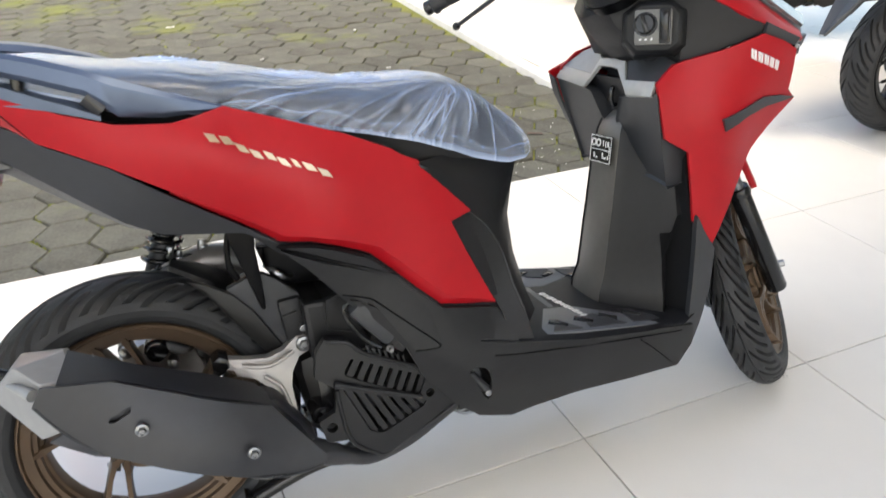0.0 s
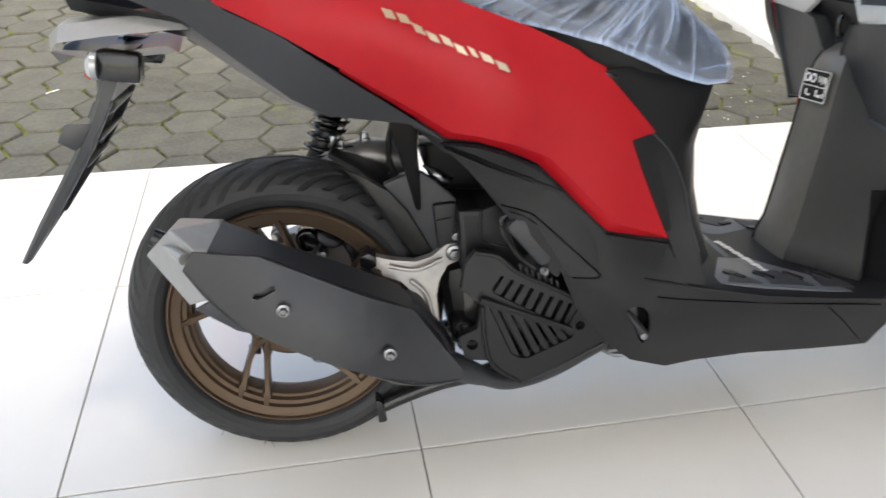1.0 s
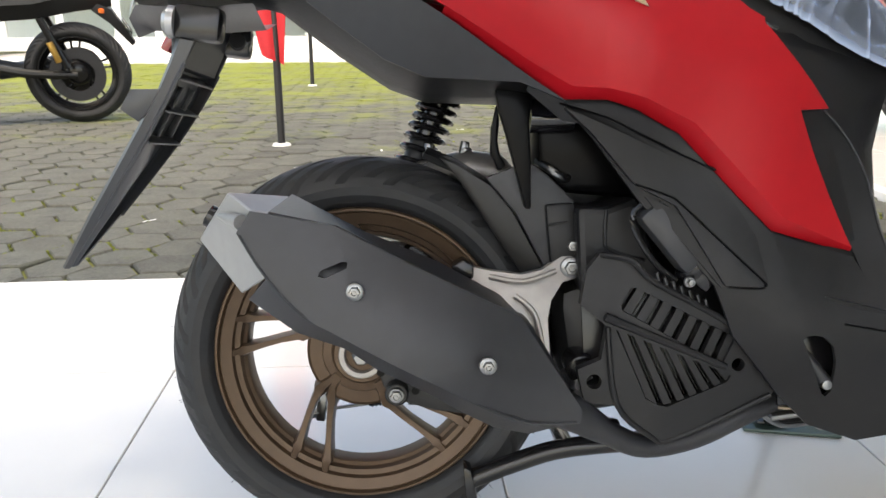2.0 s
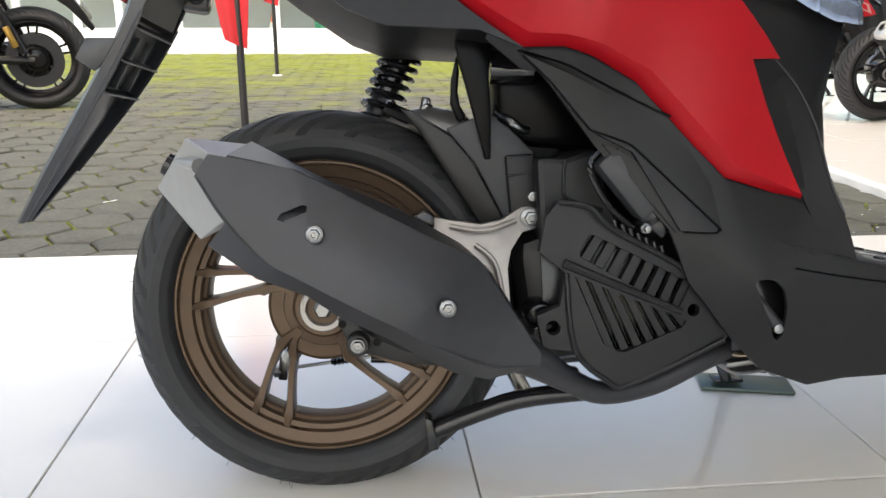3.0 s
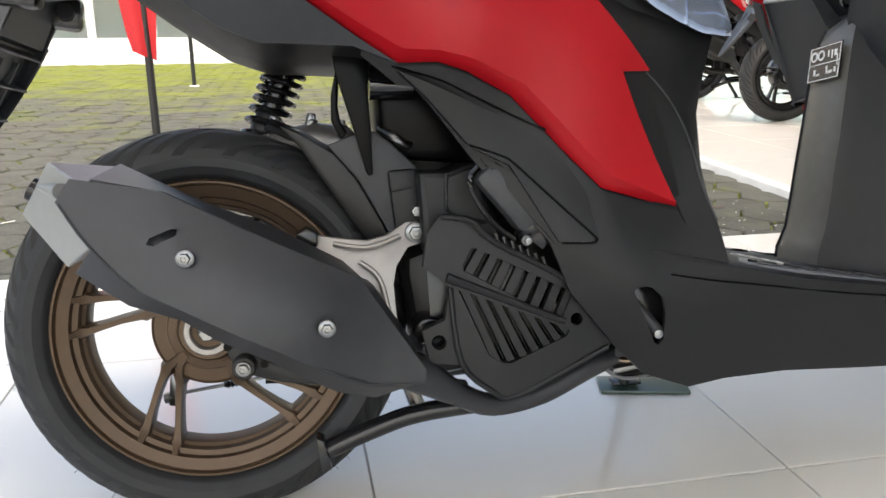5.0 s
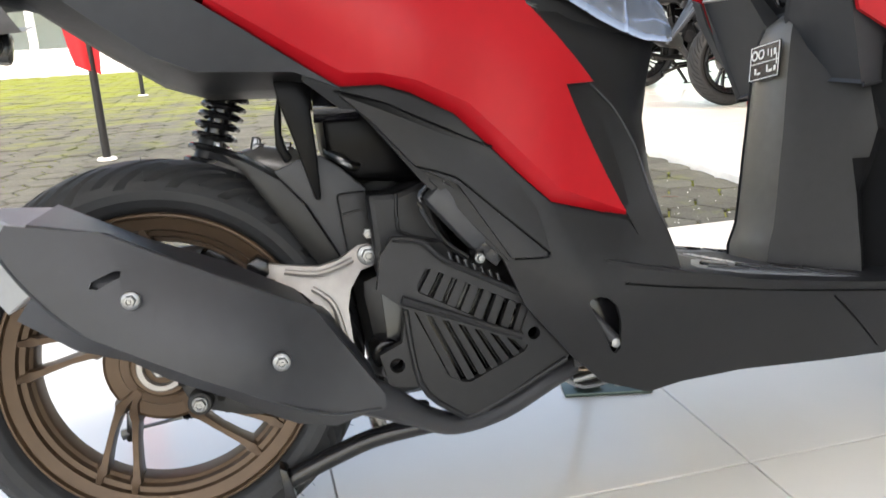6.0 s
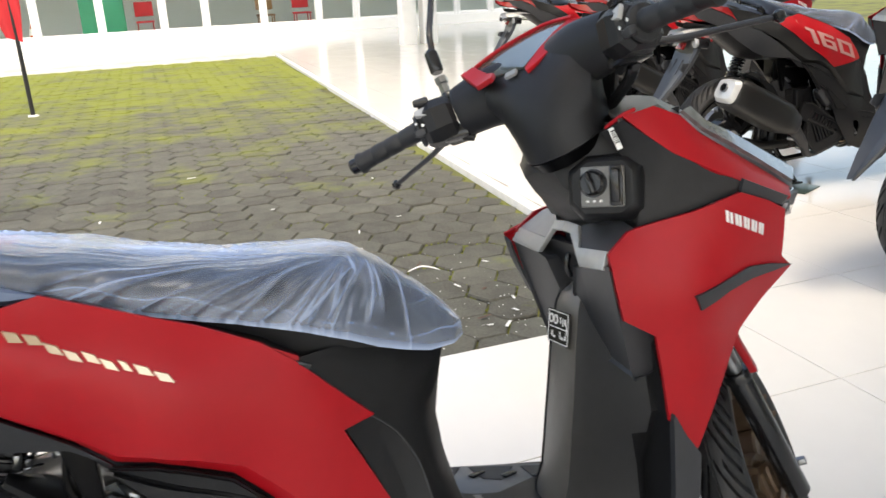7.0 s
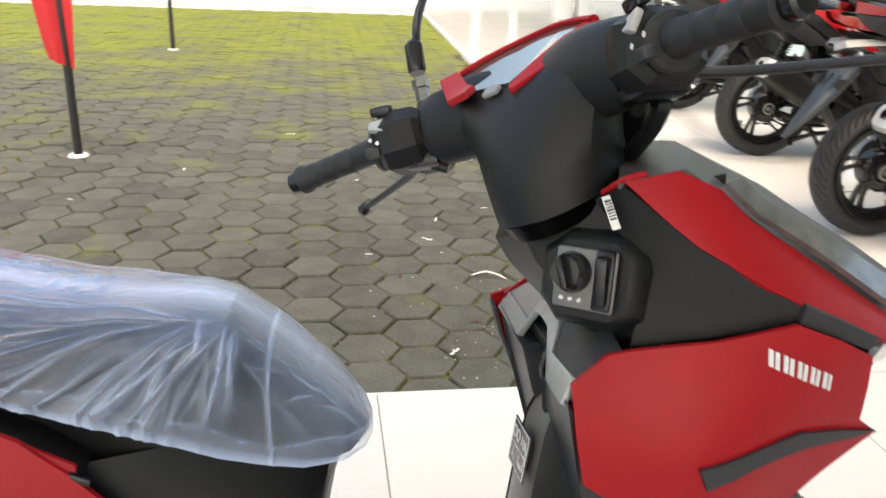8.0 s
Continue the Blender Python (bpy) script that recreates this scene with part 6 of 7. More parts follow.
    def lamp_side(s):
        bm = loft([[(x, s * y, z) for x, y, z in r] for r in ([(1.068, 0.194, 0.786), (1.145, 0.186, 0.754), (1.200, 0.142, 0.752)], [(1.066, 0.190, 0.769), (1.138, 0.180, 0.742), (1.190, 0.142, 0.732)])])
        return thicken(bm, 0.006)
    both("lamp_surround", lamp_side, SATIN, top)

    def lamp(s):
        bm = loft([[(x, s * y, z) for x, y, z in r] for r in ([(1.150, 0.180, 0.742), (1.205, 0.128, 0.750), (1.25, 0.06, 0.76), (1.262, 0, 0.76)], [(1.145, 0.172, 0.724), (1.195, 0.132, 0.718), (1.235, 0.06, 0.71), (1.245, 0, 0.705)])])
        return thicken(bm, 0.006)
    both("headlight", lamp, LENS, top, "clear headlight lens")

    def top_lens(s):
        bm = loft([[(x, s * y, z) for x, y, z in r] for r in ([(1.005, 0.146, 0.882), (1.04, 0.145, 0.853), (1.082, 0.143, 0.830), (1.126, 0.140, 0.804), (1.187, 0.140, 0.765)], [(1.022, 0.138, 0.887), (1.052, 0.130, 0.864), (1.10, 0.120, 0.843), (1.148, 0.114, 0.816), (1.212, 0.112, 0.779)])])
        return thicken(bm, -0.006)
    both("marker_lens", top_lens, LAMPGLASS, top, "clear marker lamp lens")
    rows = [mirrored(r) for r in ([(1.15, -0.16, 0.73), (1.22, -0.09, 0.71), (1.245, 0, 0.70)], [(1.155, -0.14, 0.66), (1.19, -0.08, 0.64), (1.21, 0, 0.63)], [(1.09, -0.12, 0.56), (1.12, -0.06, 0.55), (1.13, 0, 0.545)])]
    part("front_beak", thicken(loft(rows), 0.005), MATT, top)
    tag = box((0.0075, 0.001, 0.031), (0.9095, -0.1405, 0.856), (0, -22, -20), 0.0)
    part("paper_tag", tag, WHITE, top, "small white paper tag")
    for k in range(9):
        part("tag_bar", box((0.0058, 0.0008, 0.0010 + 0.0007 * (k % 3 == 0)), (0.9053 + 0.00105 * k, -0.1415, 0.8665 - 0.0026 * k), (0, -22, -20), 0.0), GLOSS, top)


def steering(top, metal):
    """Fork, front wheel and handlebar, turned to the left as one."""
    bars = new("front_fork")
    bars.parent = top
    bars.matrix_basis = FORK
    tagged(bars, "front fork turned to the left with wheel and mudguard")
    wheel(bars, "front_wheel", pose(1.277, 0, 0.238), 0.2455, 0.042, 0.186, 30, "front wheel with black tyre", metal)
    d = Vector((math.sin(radians(RAKE)), 0, -math.cos(radians(RAKE))))
    axle = Vector((1.277, 0, 0.238))
    for s in (-1, 1):
        low = axle + Vector((-0.025, s * 0.068, -0.043))
        up = low - d * 0.265
        part("fork_leg", rod(low, up, 0.021, 0.02, 24, 0.004), GLOSS, bars, "black fork leg")
        part("fork_cap", rod(up + d * 0.012, up - d * 0.006, 0.0235, 0.021, 24, 0.002), GLOSS, bars)
        part("fork_tube", rod(up, up - d * 0.16, 0.0135, None, 20), STEEL, bars, "bright fork tube")
        part("axle_bolt", rod(axle + Vector((0, s * 0.045, 0)), axle + Vector((0, s * 0.094, 0)), 0.009, 0.008, 6, 0.001), STEEL, bars, "zinc axle bolt")
    fend = []
    for k in range(8):
        a = radians(84 + k * 6.5)
        r = 0.264
        fend.append(mirrored([(axle.x + (r - 0.03) * math.cos(a), -0.062, axle.z + (r - 0.03) * math.sin(a)), (axle.x + r * math.cos(a), -0.05, axle.z + r * math.sin(a)), (axle.x + (r + 0.008) * math.cos(a), 0, axle.z + (r + 0.008) * math.sin(a))]))
    part("front_mudguard", thicken(loft(fend), 0.004), MATT, bars, "black front mudguard")
    fin = [(1.040, 0.530), (1.068, 0.530), (1.080, 0.489), (1.118, 0.437), (1.108, 0.428), (1.060, 0.486)]
    for s in (-1, 1):
        part("mudguard_fin", slab([(x, s * 0.106, z) for x, z in fin], -s * 0.012), RED, bars)
    part("brake_disc", lathe([(0.10, 0.056), (0.10, 0.06), (0.07, 0.06), (0.07, 0.056)], 48, pose(axle.x, 0, axle.z, -90, 0, 0), None, True), STEEL, bars, "steel brake disc")
    part("brake_caliper", box((0.05, 0.05, 0.09), (1.224, 0.07, 0.30), (0, 25, 0), 0.012), ENGINE, bars)
    part("steering_stem", rod(PIVOT, PIVOT + d * 0.40, 0.026, 0.03, 16), GLOSS, bars)

    bar = new("handlebar")
    bar.parent = top
    bar.matrix_basis = STEER
    tagged(bar, "black covered handlebar turned to the left")
    rows = []
    section = [(-1.0, 0.0), (-0.98, 0.30), (-0.80, 0.62), (-0.40, 0.92), (0.10, 1.0), (0.62, 0.86), (0.90, 0.50), (1.0, 0.0)]
    section = section + [(x, -y) for x, y in reversed(section[1:-1])]
    for x, z, w, dx in ((0.878, 0.850, 0.067, 0.062), (0.877, 0.856, 0.068, 0.063), (0.870, 0.884, 0.071, 0.063), (0.865, 0.915, 0.081, 0.059), (0.866, 0.942, 0.097, 0.052), (0.871, 0.966, 0.112, 0.044), (0.882, 0.992, 0.110, 0.028)):
        rows.append([(x + dx * u, -w * v - (0.006 if z < 0.93 else 0.0), z + 0.5 * dx * u * (1.0 if z < 0.93 else 0.75)) for u, v in section])
    part("handlebar_cover", bevelled(loft(rows, True, True), 0.006, 12, 2), MATT, bar, "matt black handlebar cover", 30)
    # Black filler that stands for the shade in the slit below the cover.
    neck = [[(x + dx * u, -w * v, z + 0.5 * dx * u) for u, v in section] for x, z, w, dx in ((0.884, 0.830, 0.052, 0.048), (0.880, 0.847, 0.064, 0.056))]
    part("neck_gap_shade", loft(neck, True, True), INK, bar, "black filler for the shade in the gap under the handlebar cover")
    for s in (-1, 1):
        before = set(bar.children)
        arm = sweep([(0.880, s * 0.04, 0.945), (0.866, s * 0.09, 0.953), (0.855, s * 0.130, 0.950), (0.850, s * 0.150, 0.948)], [0.047, 0.045, 0.041, 0.038], 20, (0.72, 1.05), None, 3)
        part("arm_cover", arm, MATT, bar)
        part("grip", lathe([(0.0155, 0), (0.0165, 0.004), (0.0155, 0.008), (0.0148, 0.03), (0.0136, 0.032), (0.0136, 0.034), (0.0148, 0.036), (0.0148, 0.056), (0.0136, 0.058), (0.0136, 0.06), (0.0148, 0.062), (0.0148, 0.082), (0.0136, 0.084), (0.0148, 0.087), (0.0148, 0.1), (0.0175, 0.106), (0.0175, 0.112), (0.013, 0.114)], 24,
                           frame_of((0.815, s * 0.212, 0.94), (0.776, s * 0.318, 0.922))), RUBBER, bar, "black ribbed rubber grip")
        part("bar_end", lathe([(0.012, 0), (0.013, 0.004), (0.013, 0.012), (0.01, 0.015)], 20, frame_of((0.776, s * 0.317, 0.922), (0.768, s * 0.34, 0.918))), GLOSS, bar)
        m = frame_of((0.842, s * 0.170, 0.945), (0.812, s * 0.216, 0.938))
        pod = loft([[m @ Vector((r * a * x, r * b * y, h)) for x, y in ((-1, -0.55), (-0.55, -1), (0.55, -1), (1, -0.5), (1, 0.5), (0.6, 1), (-0.5, 1), (-1, 0.6))] for r, a, b, h in ((0.028, 1.0, 1.0, -0.012), (0.034, 1.05, 0.95, -0.004), (0.036, 1.1, 0.95, 0.022), (0.033, 1.05, 0.95, 0.036), (0.025, 1.0, 1.0, 0.044))], True, True)
        part("switch_pod", bevelled(pod, 0.003, 15), MATT, bar, "black switch pod", 24)
        part("grip_flange", lathe([(0.015, 0.044), (0.0255, 0.045), (0.0265, 0.048), (0.0245, 0.052), (0.015, 0.053)], 28, m), RUBBER, bar)
        lens = slab([(-0.010, -0.012, 0), (0.012, -0.012, 0), (0.007, 0.012, 0), (-0.004, 0.012, 0)], 0.008, "z", 0.002)
        lens.transform(Matrix.Translation((0.800, s * 0.186, 0.955)) @ Matrix.Rotation(radians(s * 30), 4, "Z") @ Matrix.Rotation(radians(-62), 4, "Y"))
        part("switch_rocker", lens, TRIM, bar, "pale grey rocker switch")
        part("switch_knob", box((0.014, 0.018, 0.012), (0.796, s * 0.196, 0.930), (0, -10, s * 30), 0.003), SATIN, bar)
        part("switch_knob", box((0.016, 0.024, 0.012), (0.806, s * 0.188, 0.978), (0, -20, s * 30), 0.003), GLOSS, bar)
        for k in (-1, 1):
            part("print_mark", box((0.001, 0.004, 0.004), (0.7935, s * (0.192 + 0.006 * k), 0.942 + 0.003 * k), (45, 0, s * 30), 0.0), WHITE, bar)
        part("lever_mount", rod((0.84, s * 0.17, 0.93), (0.862, s * 0.20, 0.925), 0.012, None, 12, 0.002), GLOSS, bar)
        part("brake_lever", sweep([(0.852, s * 0.19, 0.925), (0.878, s * 0.23, 0.917), (0.886, s * 0.29, 0.905), (0.889, s * 0.343, 0.894)], [0.008, 0.0065, 0.006, 0.0055], 10, (1.0, 0.7)), SATIN, bar, "dark grey brake lever")
        part("lever_ball", lathe([(0.003, -0.008), (0.008, -0.004), (0.008, 0.004), (0.003, 0.008)], 14, pose(0.889, s * 0.346, 0.893)), GLOSS, bar)
        part("mirror_foot", rod((0.858, s * 0.168, 0.965), (0.858, s * 0.171, 0.99), 0.011, 0.0095, 16, 0.002), GLOSS, bar)
        part("mirror_base", lathe([(0.0085, 0), (0.0085, 0.016), (0.0105, 0.018), (0.0105, 0.028), (0.007, 0.030)], 6, frame_of((0.858, s * 0.171, 0.989), (0.857, s * 0.174, 1.02))), STEEL, bar, "steel mirror nut")
        part("mirror_boot", lathe([(0.009, 0), (0.011, 0.004), (0.011, 0.035), (0.007, 0.04)], 16, frame_of((0.857, s * 0.176, 1.026), (0.858, s * 0.180, 1.07))), GLOSS, bar, "black rubber boot")
        part("mirror_stem", sweep([(0.856, s * 0.176, 1.03), (0.866, s * 0.178, 1.09), (0.895, s * 0.178, 1.15), (0.935, s * 0.19, 1.22), (0.95, s * 0.215, 1.27)], 0.0055, 10), GLOSS, bar)
        head = lathe([(0.03, -0.012), (0.05, -0.006), (0.052, 0.006), (0.045, 0.012)], 24)
        head.transform(pose(0.95, s * 0.245, 1.305, 0, 90, s * 10) @ Matrix.Diagonal((0.75, 1.4, 1, 1)))
        part("mirror_head", head, MATT, bar, "black mirror housing")
        if s < 0:
            part("brake_hose", sweep([(0.858, -0.176, 0.955), (0.868, -0.170, 0.925), (0.880, -0.150, 0.900), (0.900, -0.115, 0.885), (0.925, -0.07, 0.872)], 0.0085, 10), GLOSS, bar, "thick black hose")
            part("hose_clip", lathe([(0.0088, -0.004), (0.0102, -0.003), (0.0102, 0.003), (0.0088, 0.004)], 16, frame_of((0.869, -0.169, 0.923), (0.873, -0.163, 0.913))), STEEL, bar)
        part("lever_perch", box((0.05, 0.045, 0.022), (0.852, s * 0.165, 0.918), (0, 0, s * 20), 0.006), GLOSS, bar)
        part("adjuster", rod((0.848, s * 0.155, 0.912), (0.858, s * 0.142, 0.904), 0.008, 0.006, 12), ENGINE, bar)
        part("adjuster_screw", rod((0.834, s * 0.160, 0.920), (0.826, s * 0.162, 0.920), 0.004, 0.0035, 10), STEEL, bar)
        # the bar sits a little off the middle of its cover
        for ob in set(bar.children) - before:
            ob.location = (0.012, 0.0, 0.004) if s > 0 else (0.0, 0.026, 0.0)
    low = [(0.866, 0.100, 0.996), (0.847, 0.063, 0.974), (0.834, 0.006, 0.964), (0.851, -0.012, 0.982), (0.884, -0.055, 1.012)]
    ridge = [(0.876, 0.108, 1.007), (0.896, 0.072, 1.022), (0.906, 0.03, 1.028), (0.903, -0.015, 1.026), (0.889, -0.058, 1.015)]
    part("instrument_panel", thicken(loft([low, ridge]), 0.006), GLASSY, bar, "glossy pale instrument panel")
    trims = (([(0.862, 0.129, 0.999), (0.843, 0.106, 0.978), (0.828, 0.086, 0.959), (0.823, 0.054, 0.960)], [(0.874, 0.110, 1.006), (0.864, 0.096, 0.994), (0.852, 0.076, 0.978), (0.844, 0.060, 0.972)]),
             ([(0.822, -0.002, 0.953), (0.830, -0.017, 0.960), (0.850, -0.036, 0.975), (0.872, -0.062, 0.997), (0.886, -0.075, 1.009)], [(0.828, 0.003, 0.960), (0.842, -0.004, 0.973), (0.856, -0.016, 0.987), (0.873, -0.036, 1.004), (0.888, -0.058, 1.016)]))
    for outer, inner in trims:
        part("panel_trim", bevelled(thicken(loft([outer, inner]), -0.008), 0.001, 40, 1), RED, bar, "red instrument trim")
    part("panel_trim", sweep([(0.866, 0.121, 0.999), (0.880, 0.106, 1.013), (0.899, 0.072, 1.026), (0.909, 0.03, 1.032), (0.906, -0.015, 1.030), (0.888, -0.064, 1.014)], [0.006, 0.0055, 0.005, 0.005, 0.005, 0.006], 8, (1.0, 0.7)), RED, bar)
    part("panel_button", box((0.012, 0.020, 0.006), (0.831, 0.028, 0.961), (0, -48, 0), 0.002), CAP, bar, "pale grey panel button")
    part("meter_hood", thicken(loft([mirrored([(0.90, -0.118, 0.985), (0.925, -0.09, 1.0), (0.935, 0, 1.01)]), mirrored([(0.93, -0.10, 0.95), (0.965, -0.07, 0.96), (0.975, 0, 0.965)]), mirrored([(0.93, -0.07, 0.88), (0.965, -0.05, 0.88), (0.97, 0, 0.88)])]), 0.005), MATT, bar)


BIKE = pose(-0.784, 0.097, -0.012, 0, 0, -2.65) @ pose(0, 0, 0, -9.5, 0, 0)
scooter("scooter", "red and matt black scooter, seat still in plastic wrap", BIKE)

# ---- tiles, pavers ----
tile_bm = bmesh.new()
bmesh.ops.create_cube(tile_bm, size=1, matrix=Matrix.Translation((0, 0, -0.005)) @ Matrix.Diagonal((T - 0.003, T - 0.003, 0.01, 1)))
bevelled(tile_bm, 0.0012, 30, 1)
tile_mesh = bpy.data.meshes.new("tile")
tile_bm.to_mesh(tile_mesh)
tile_bm.free()
tile_mesh.materials.append(TILE)
count = 0
for j in range(-5, 12):
    for i in range(-6, 12):
        x, y = ORIGIN + (i + 0.5) * T, ORIGIN + (j + 0.5) * T
        if j >= 2 and x - T / 2 < side_edge(y + T / 2) - 0.001:
            continue
        if count >= 290:
            break
        t = new("tile", tile_mesh)
        t.parent = floor
        t.location = (x, y, FLOOR)
        count += 1

far_tiles = bmesh.new()
for j in range(-8, 34):
    for i in range(-14, 15):
        x, y = ORIGIN + (i + 0.5) * T, ORIGIN + (j + 0.5) * T
        done = -5 <= j < 12 and -6 <= i < 12
        if done and not (j >= 2 and x - T / 2 < side_edge(y + T / 2) - 0.001):
            continue
        if j >= 2 and y + T / 2 < FAR + 0.3:
            lo = side_edge(y + T / 2)
            if x + T / 2 < lo + 0.05:
                continue
            x0 = max(x - T / 2, lo) + 0.0015
        else:
            x0 = x - T / 2 + 0.0015
        if y - T / 2 < FAR < y + T / 2 and x < side_edge(FAR):
            continue
        vs = [far_tiles.verts.new(p) for p in ((x0, y - T / 2 + 0.0015, FLOOR), (x + T / 2 - 0.0015, y - T / 2 + 0.0015, FLOOR), (x + T / 2 - 0.0015, y + T / 2 - 0.0015, FLOOR), (x0, y + T / 2 - 0.0015, FLOOR))]
        far_tiles.faces.new(vs)
ext = bmesh.ops.extrude_face_region(far_tiles, geom=far_tiles.faces[:])
bmesh.ops.translate(far_tiles, vec=(0, 0, -0.01), verts=[g for g in ext["geom"] if isinstance(g, bmesh.types.BMVert)])
ob = part("tiles", far_tiles, TILE, floor)
ob["kind"] = "stuff"

yard = structure("courtyard", prism([(-12, EDGE + 0.004), (side_edge(EDGE) - 0.07, EDGE + 0.004), (side_edge(FAR) - 0.07, FAR - 0.07), (-12, FAR - 0.07)], -0.2, COURT - 0.014), MOSS, "courtyard of mossy grey hexagonal concrete pavers")
HEX = 0.104


def hexagon(bm, x, y, z, tilt, r):
    top, low = [], []
    for k in range(6):
        a = math.pi / 3 * k
        px, py = r * math.cos(a), r * math.sin(a)
        pz = z + tilt[0] * px + tilt[1] * py
        top.append(bm.verts.new((x + px * 0.955, y + py * 0.955, pz)))
        low.append(bm.verts.new((x + px, y + py, pz - 0.006)))
    deep = [bm.verts.new((v.co.x, v.co.y, v.co.z - 0.03)) for v in low]
    bm.faces.new(top)
    for k in range(6):
        j = (k + 1) % 6
        bm.faces.new((low[k], low[j], top[j], top[k]))
        bm.faces.new((deep[k], deep[j], low[j], low[k]))


near_bm = bmesh.new()
hexagon(near_bm, 0, 0, 0, (0, 0), HEX - 0.004)
near_mesh = bpy.data.meshes.new("paver")
near_bm.to_mesh(near_mesh)
near_bm.free()
near_mesh.materials.append(PAVER)
field = bmesh.new()
rng = random.Random(4)
made = 0
for i in range(-78, 14):
    for j in range(-1, 70):
        x = i * HEX * 1.5
        y = EDGE + 0.1 + (j + (0.5 if i % 2 else 0)) * HEX * 1.732
        if y < EDGE - 0.07 or y > FAR - 0.16 or x > side_edge(y) - 0.09 or x < -11.5:
            continue
        tilt = (rng.uniform(-0.03, 0.03), rng.uniform(-0.03, 0.03))
        z = COURT + rng.uniform(-0.005, 0.003)
        if made < 298 and -1.5 < x < 1.2 and y < 4.2:
            p = new("paver", near_mesh)
            p.parent = yard
            p.matrix_basis = pose(x, y, z, math.degrees(tilt[1]), -math.degrees(tilt[0]), 60 * rng.randrange(6))
            made += 1
        else:
            hexagon(field, x, y, z, tilt, HEX - 0.004 - rng.uniform(0, 0.003))
ob = part("pavers", field, PAVER, yard)
ob["kind"] = "stuff"

MOSSG = material("yellow_green_moss", (0.07, 0.08, 0.018), 0.95, 0, 0.4, 60, 0.8, 300, second=(0.20, 0.225, 0.035), second_scale=12)
tufts = bmesh.new()
rng = random.Random(8)
for k in range(6500):
    i, j = rng.randrange(-14, 8), rng.randrange(0, 34)
    x = i * HEX * 1.5
    y = EDGE + 0.1 + (j + (0.5 if i % 2 else 0)) * HEX * 1.732
    a = math.pi / 3 * rng.randrange(6)
    b = a + math.pi / 3
    t = rng.random() ** 1.5
    x += HEX * (math.cos(a) * (1 - t) + math.cos(b) * t)
    y += HEX * (math.sin(a) * (1 - t) + math.sin(b) * t)
    if y < EDGE + 0.03 or x > side_edge(y) - 0.09 or noise.noise(Vector((x * 1.3, y * 1.3, 2))) + 0.25 * rng.random() < 0.06:
        continue
    rad = rng.uniform(0.003, 0.010) * (1.7 if rng.random() < 0.08 else 1)
    n5 = 6
    low = [tufts.verts.new((x + rad * rng.uniform(0.6, 1.5) * math.cos(2 * math.pi * q / n5), y + rad * rng.uniform(0.6, 1.5) * math.sin(2 * math.pi * q / n5), COURT - 0.012)) for q in range(n5)]
    mid = [tufts.verts.new((v.co.x * 0.75 + x * 0.25, v.co.y * 0.75 + y * 0.25, COURT + rng.uniform(-0.009, -0.003))) for v in low]
    peak = tufts.verts.new((x, y, COURT + rng.uniform(-0.005, 0.001)))
    for q in range(n5):
        w = (q + 1) % n5
        tufts.faces.new((low[q], low[w], mid[w], mid[q]))
        tufts.faces.new((mid[q], mid[w], peak))
ob = part("moss", tufts, MOSSG, yard)
ob["kind"] = "stuff"

# ---- unseen roof, walls and street, added to shape the light ----
# The ceiling's edge is set by how much sky reaches the floor.
structure("ceiling", prism([(-9, NEAR_BACK), (9, NEAR_BACK), (9, 18.0), (3.2, 18.0), (3.2, -0.55), (-9, -0.55)], 3.7, 3.85), WALLW, "unseen white ceiling added to shape the light")
structure("street", prism([(-40, -30), (40, -30), (40, NEAR_BACK - 0.205), (-40, NEAR_BACK - 0.205)], -0.2, -0.1), KERB, "assumed pale forecourt out of view")
structure("wall_south", prism([(2.0, NEAR_BACK - 0.2), (9.0, NEAR_BACK - 0.2), (9.0, NEAR_BACK - 0.002), (2.0, NEAR_BACK - 0.002)], -0.3, 3.7), WALLW, "unseen white wall added to shape the light")
structure("wall_east", prism([(9.002, NEAR_BACK - 0.2), (9.2, NEAR_BACK - 0.2), (9.2, 0.1), (9.002, 0.1)], -0.3, 3.85), WALLW, "unseen white wall added to shape the light")

# ---- far building ----
FRONT_Y = 19.2
bm = prism([(-14, FRONT_Y), (14, FRONT_Y), (14, FRONT_Y + 0.2), (-14, FRONT_Y + 0.2)], -0.01, 0.22)
prism([(-14, FRONT_Y), (14, FRONT_Y), (14, FRONT_Y + 0.25), (-14, FRONT_Y + 0.25)], 2.7, 6.0, bm)
prism([(-14, FRONT_Y + 6), (14, FRONT_Y + 6), (14, FRONT_Y + 6.2), (-14, FRONT_Y + 6.2)], -0.01, 3.2, bm)
prism([(-14, FRONT_Y + 0.25), (14, FRONT_Y + 0.25), (14, FRONT_Y + 6), (-14, FRONT_Y + 6)], 2.75, 2.85, bm)
structure("wall_north", bm, WALLW, "white shop front wall with a low sill")
structure("shop_floor", prism([(-14, FRONT_Y + 0.2), (14, FRONT_Y + 0.2), (14, FRONT_Y + 6), (-14, FRONT_Y + 6)], -0.2, -0.01), INDOOR, "grey floor inside the shop")
k = 0
x = -13.6
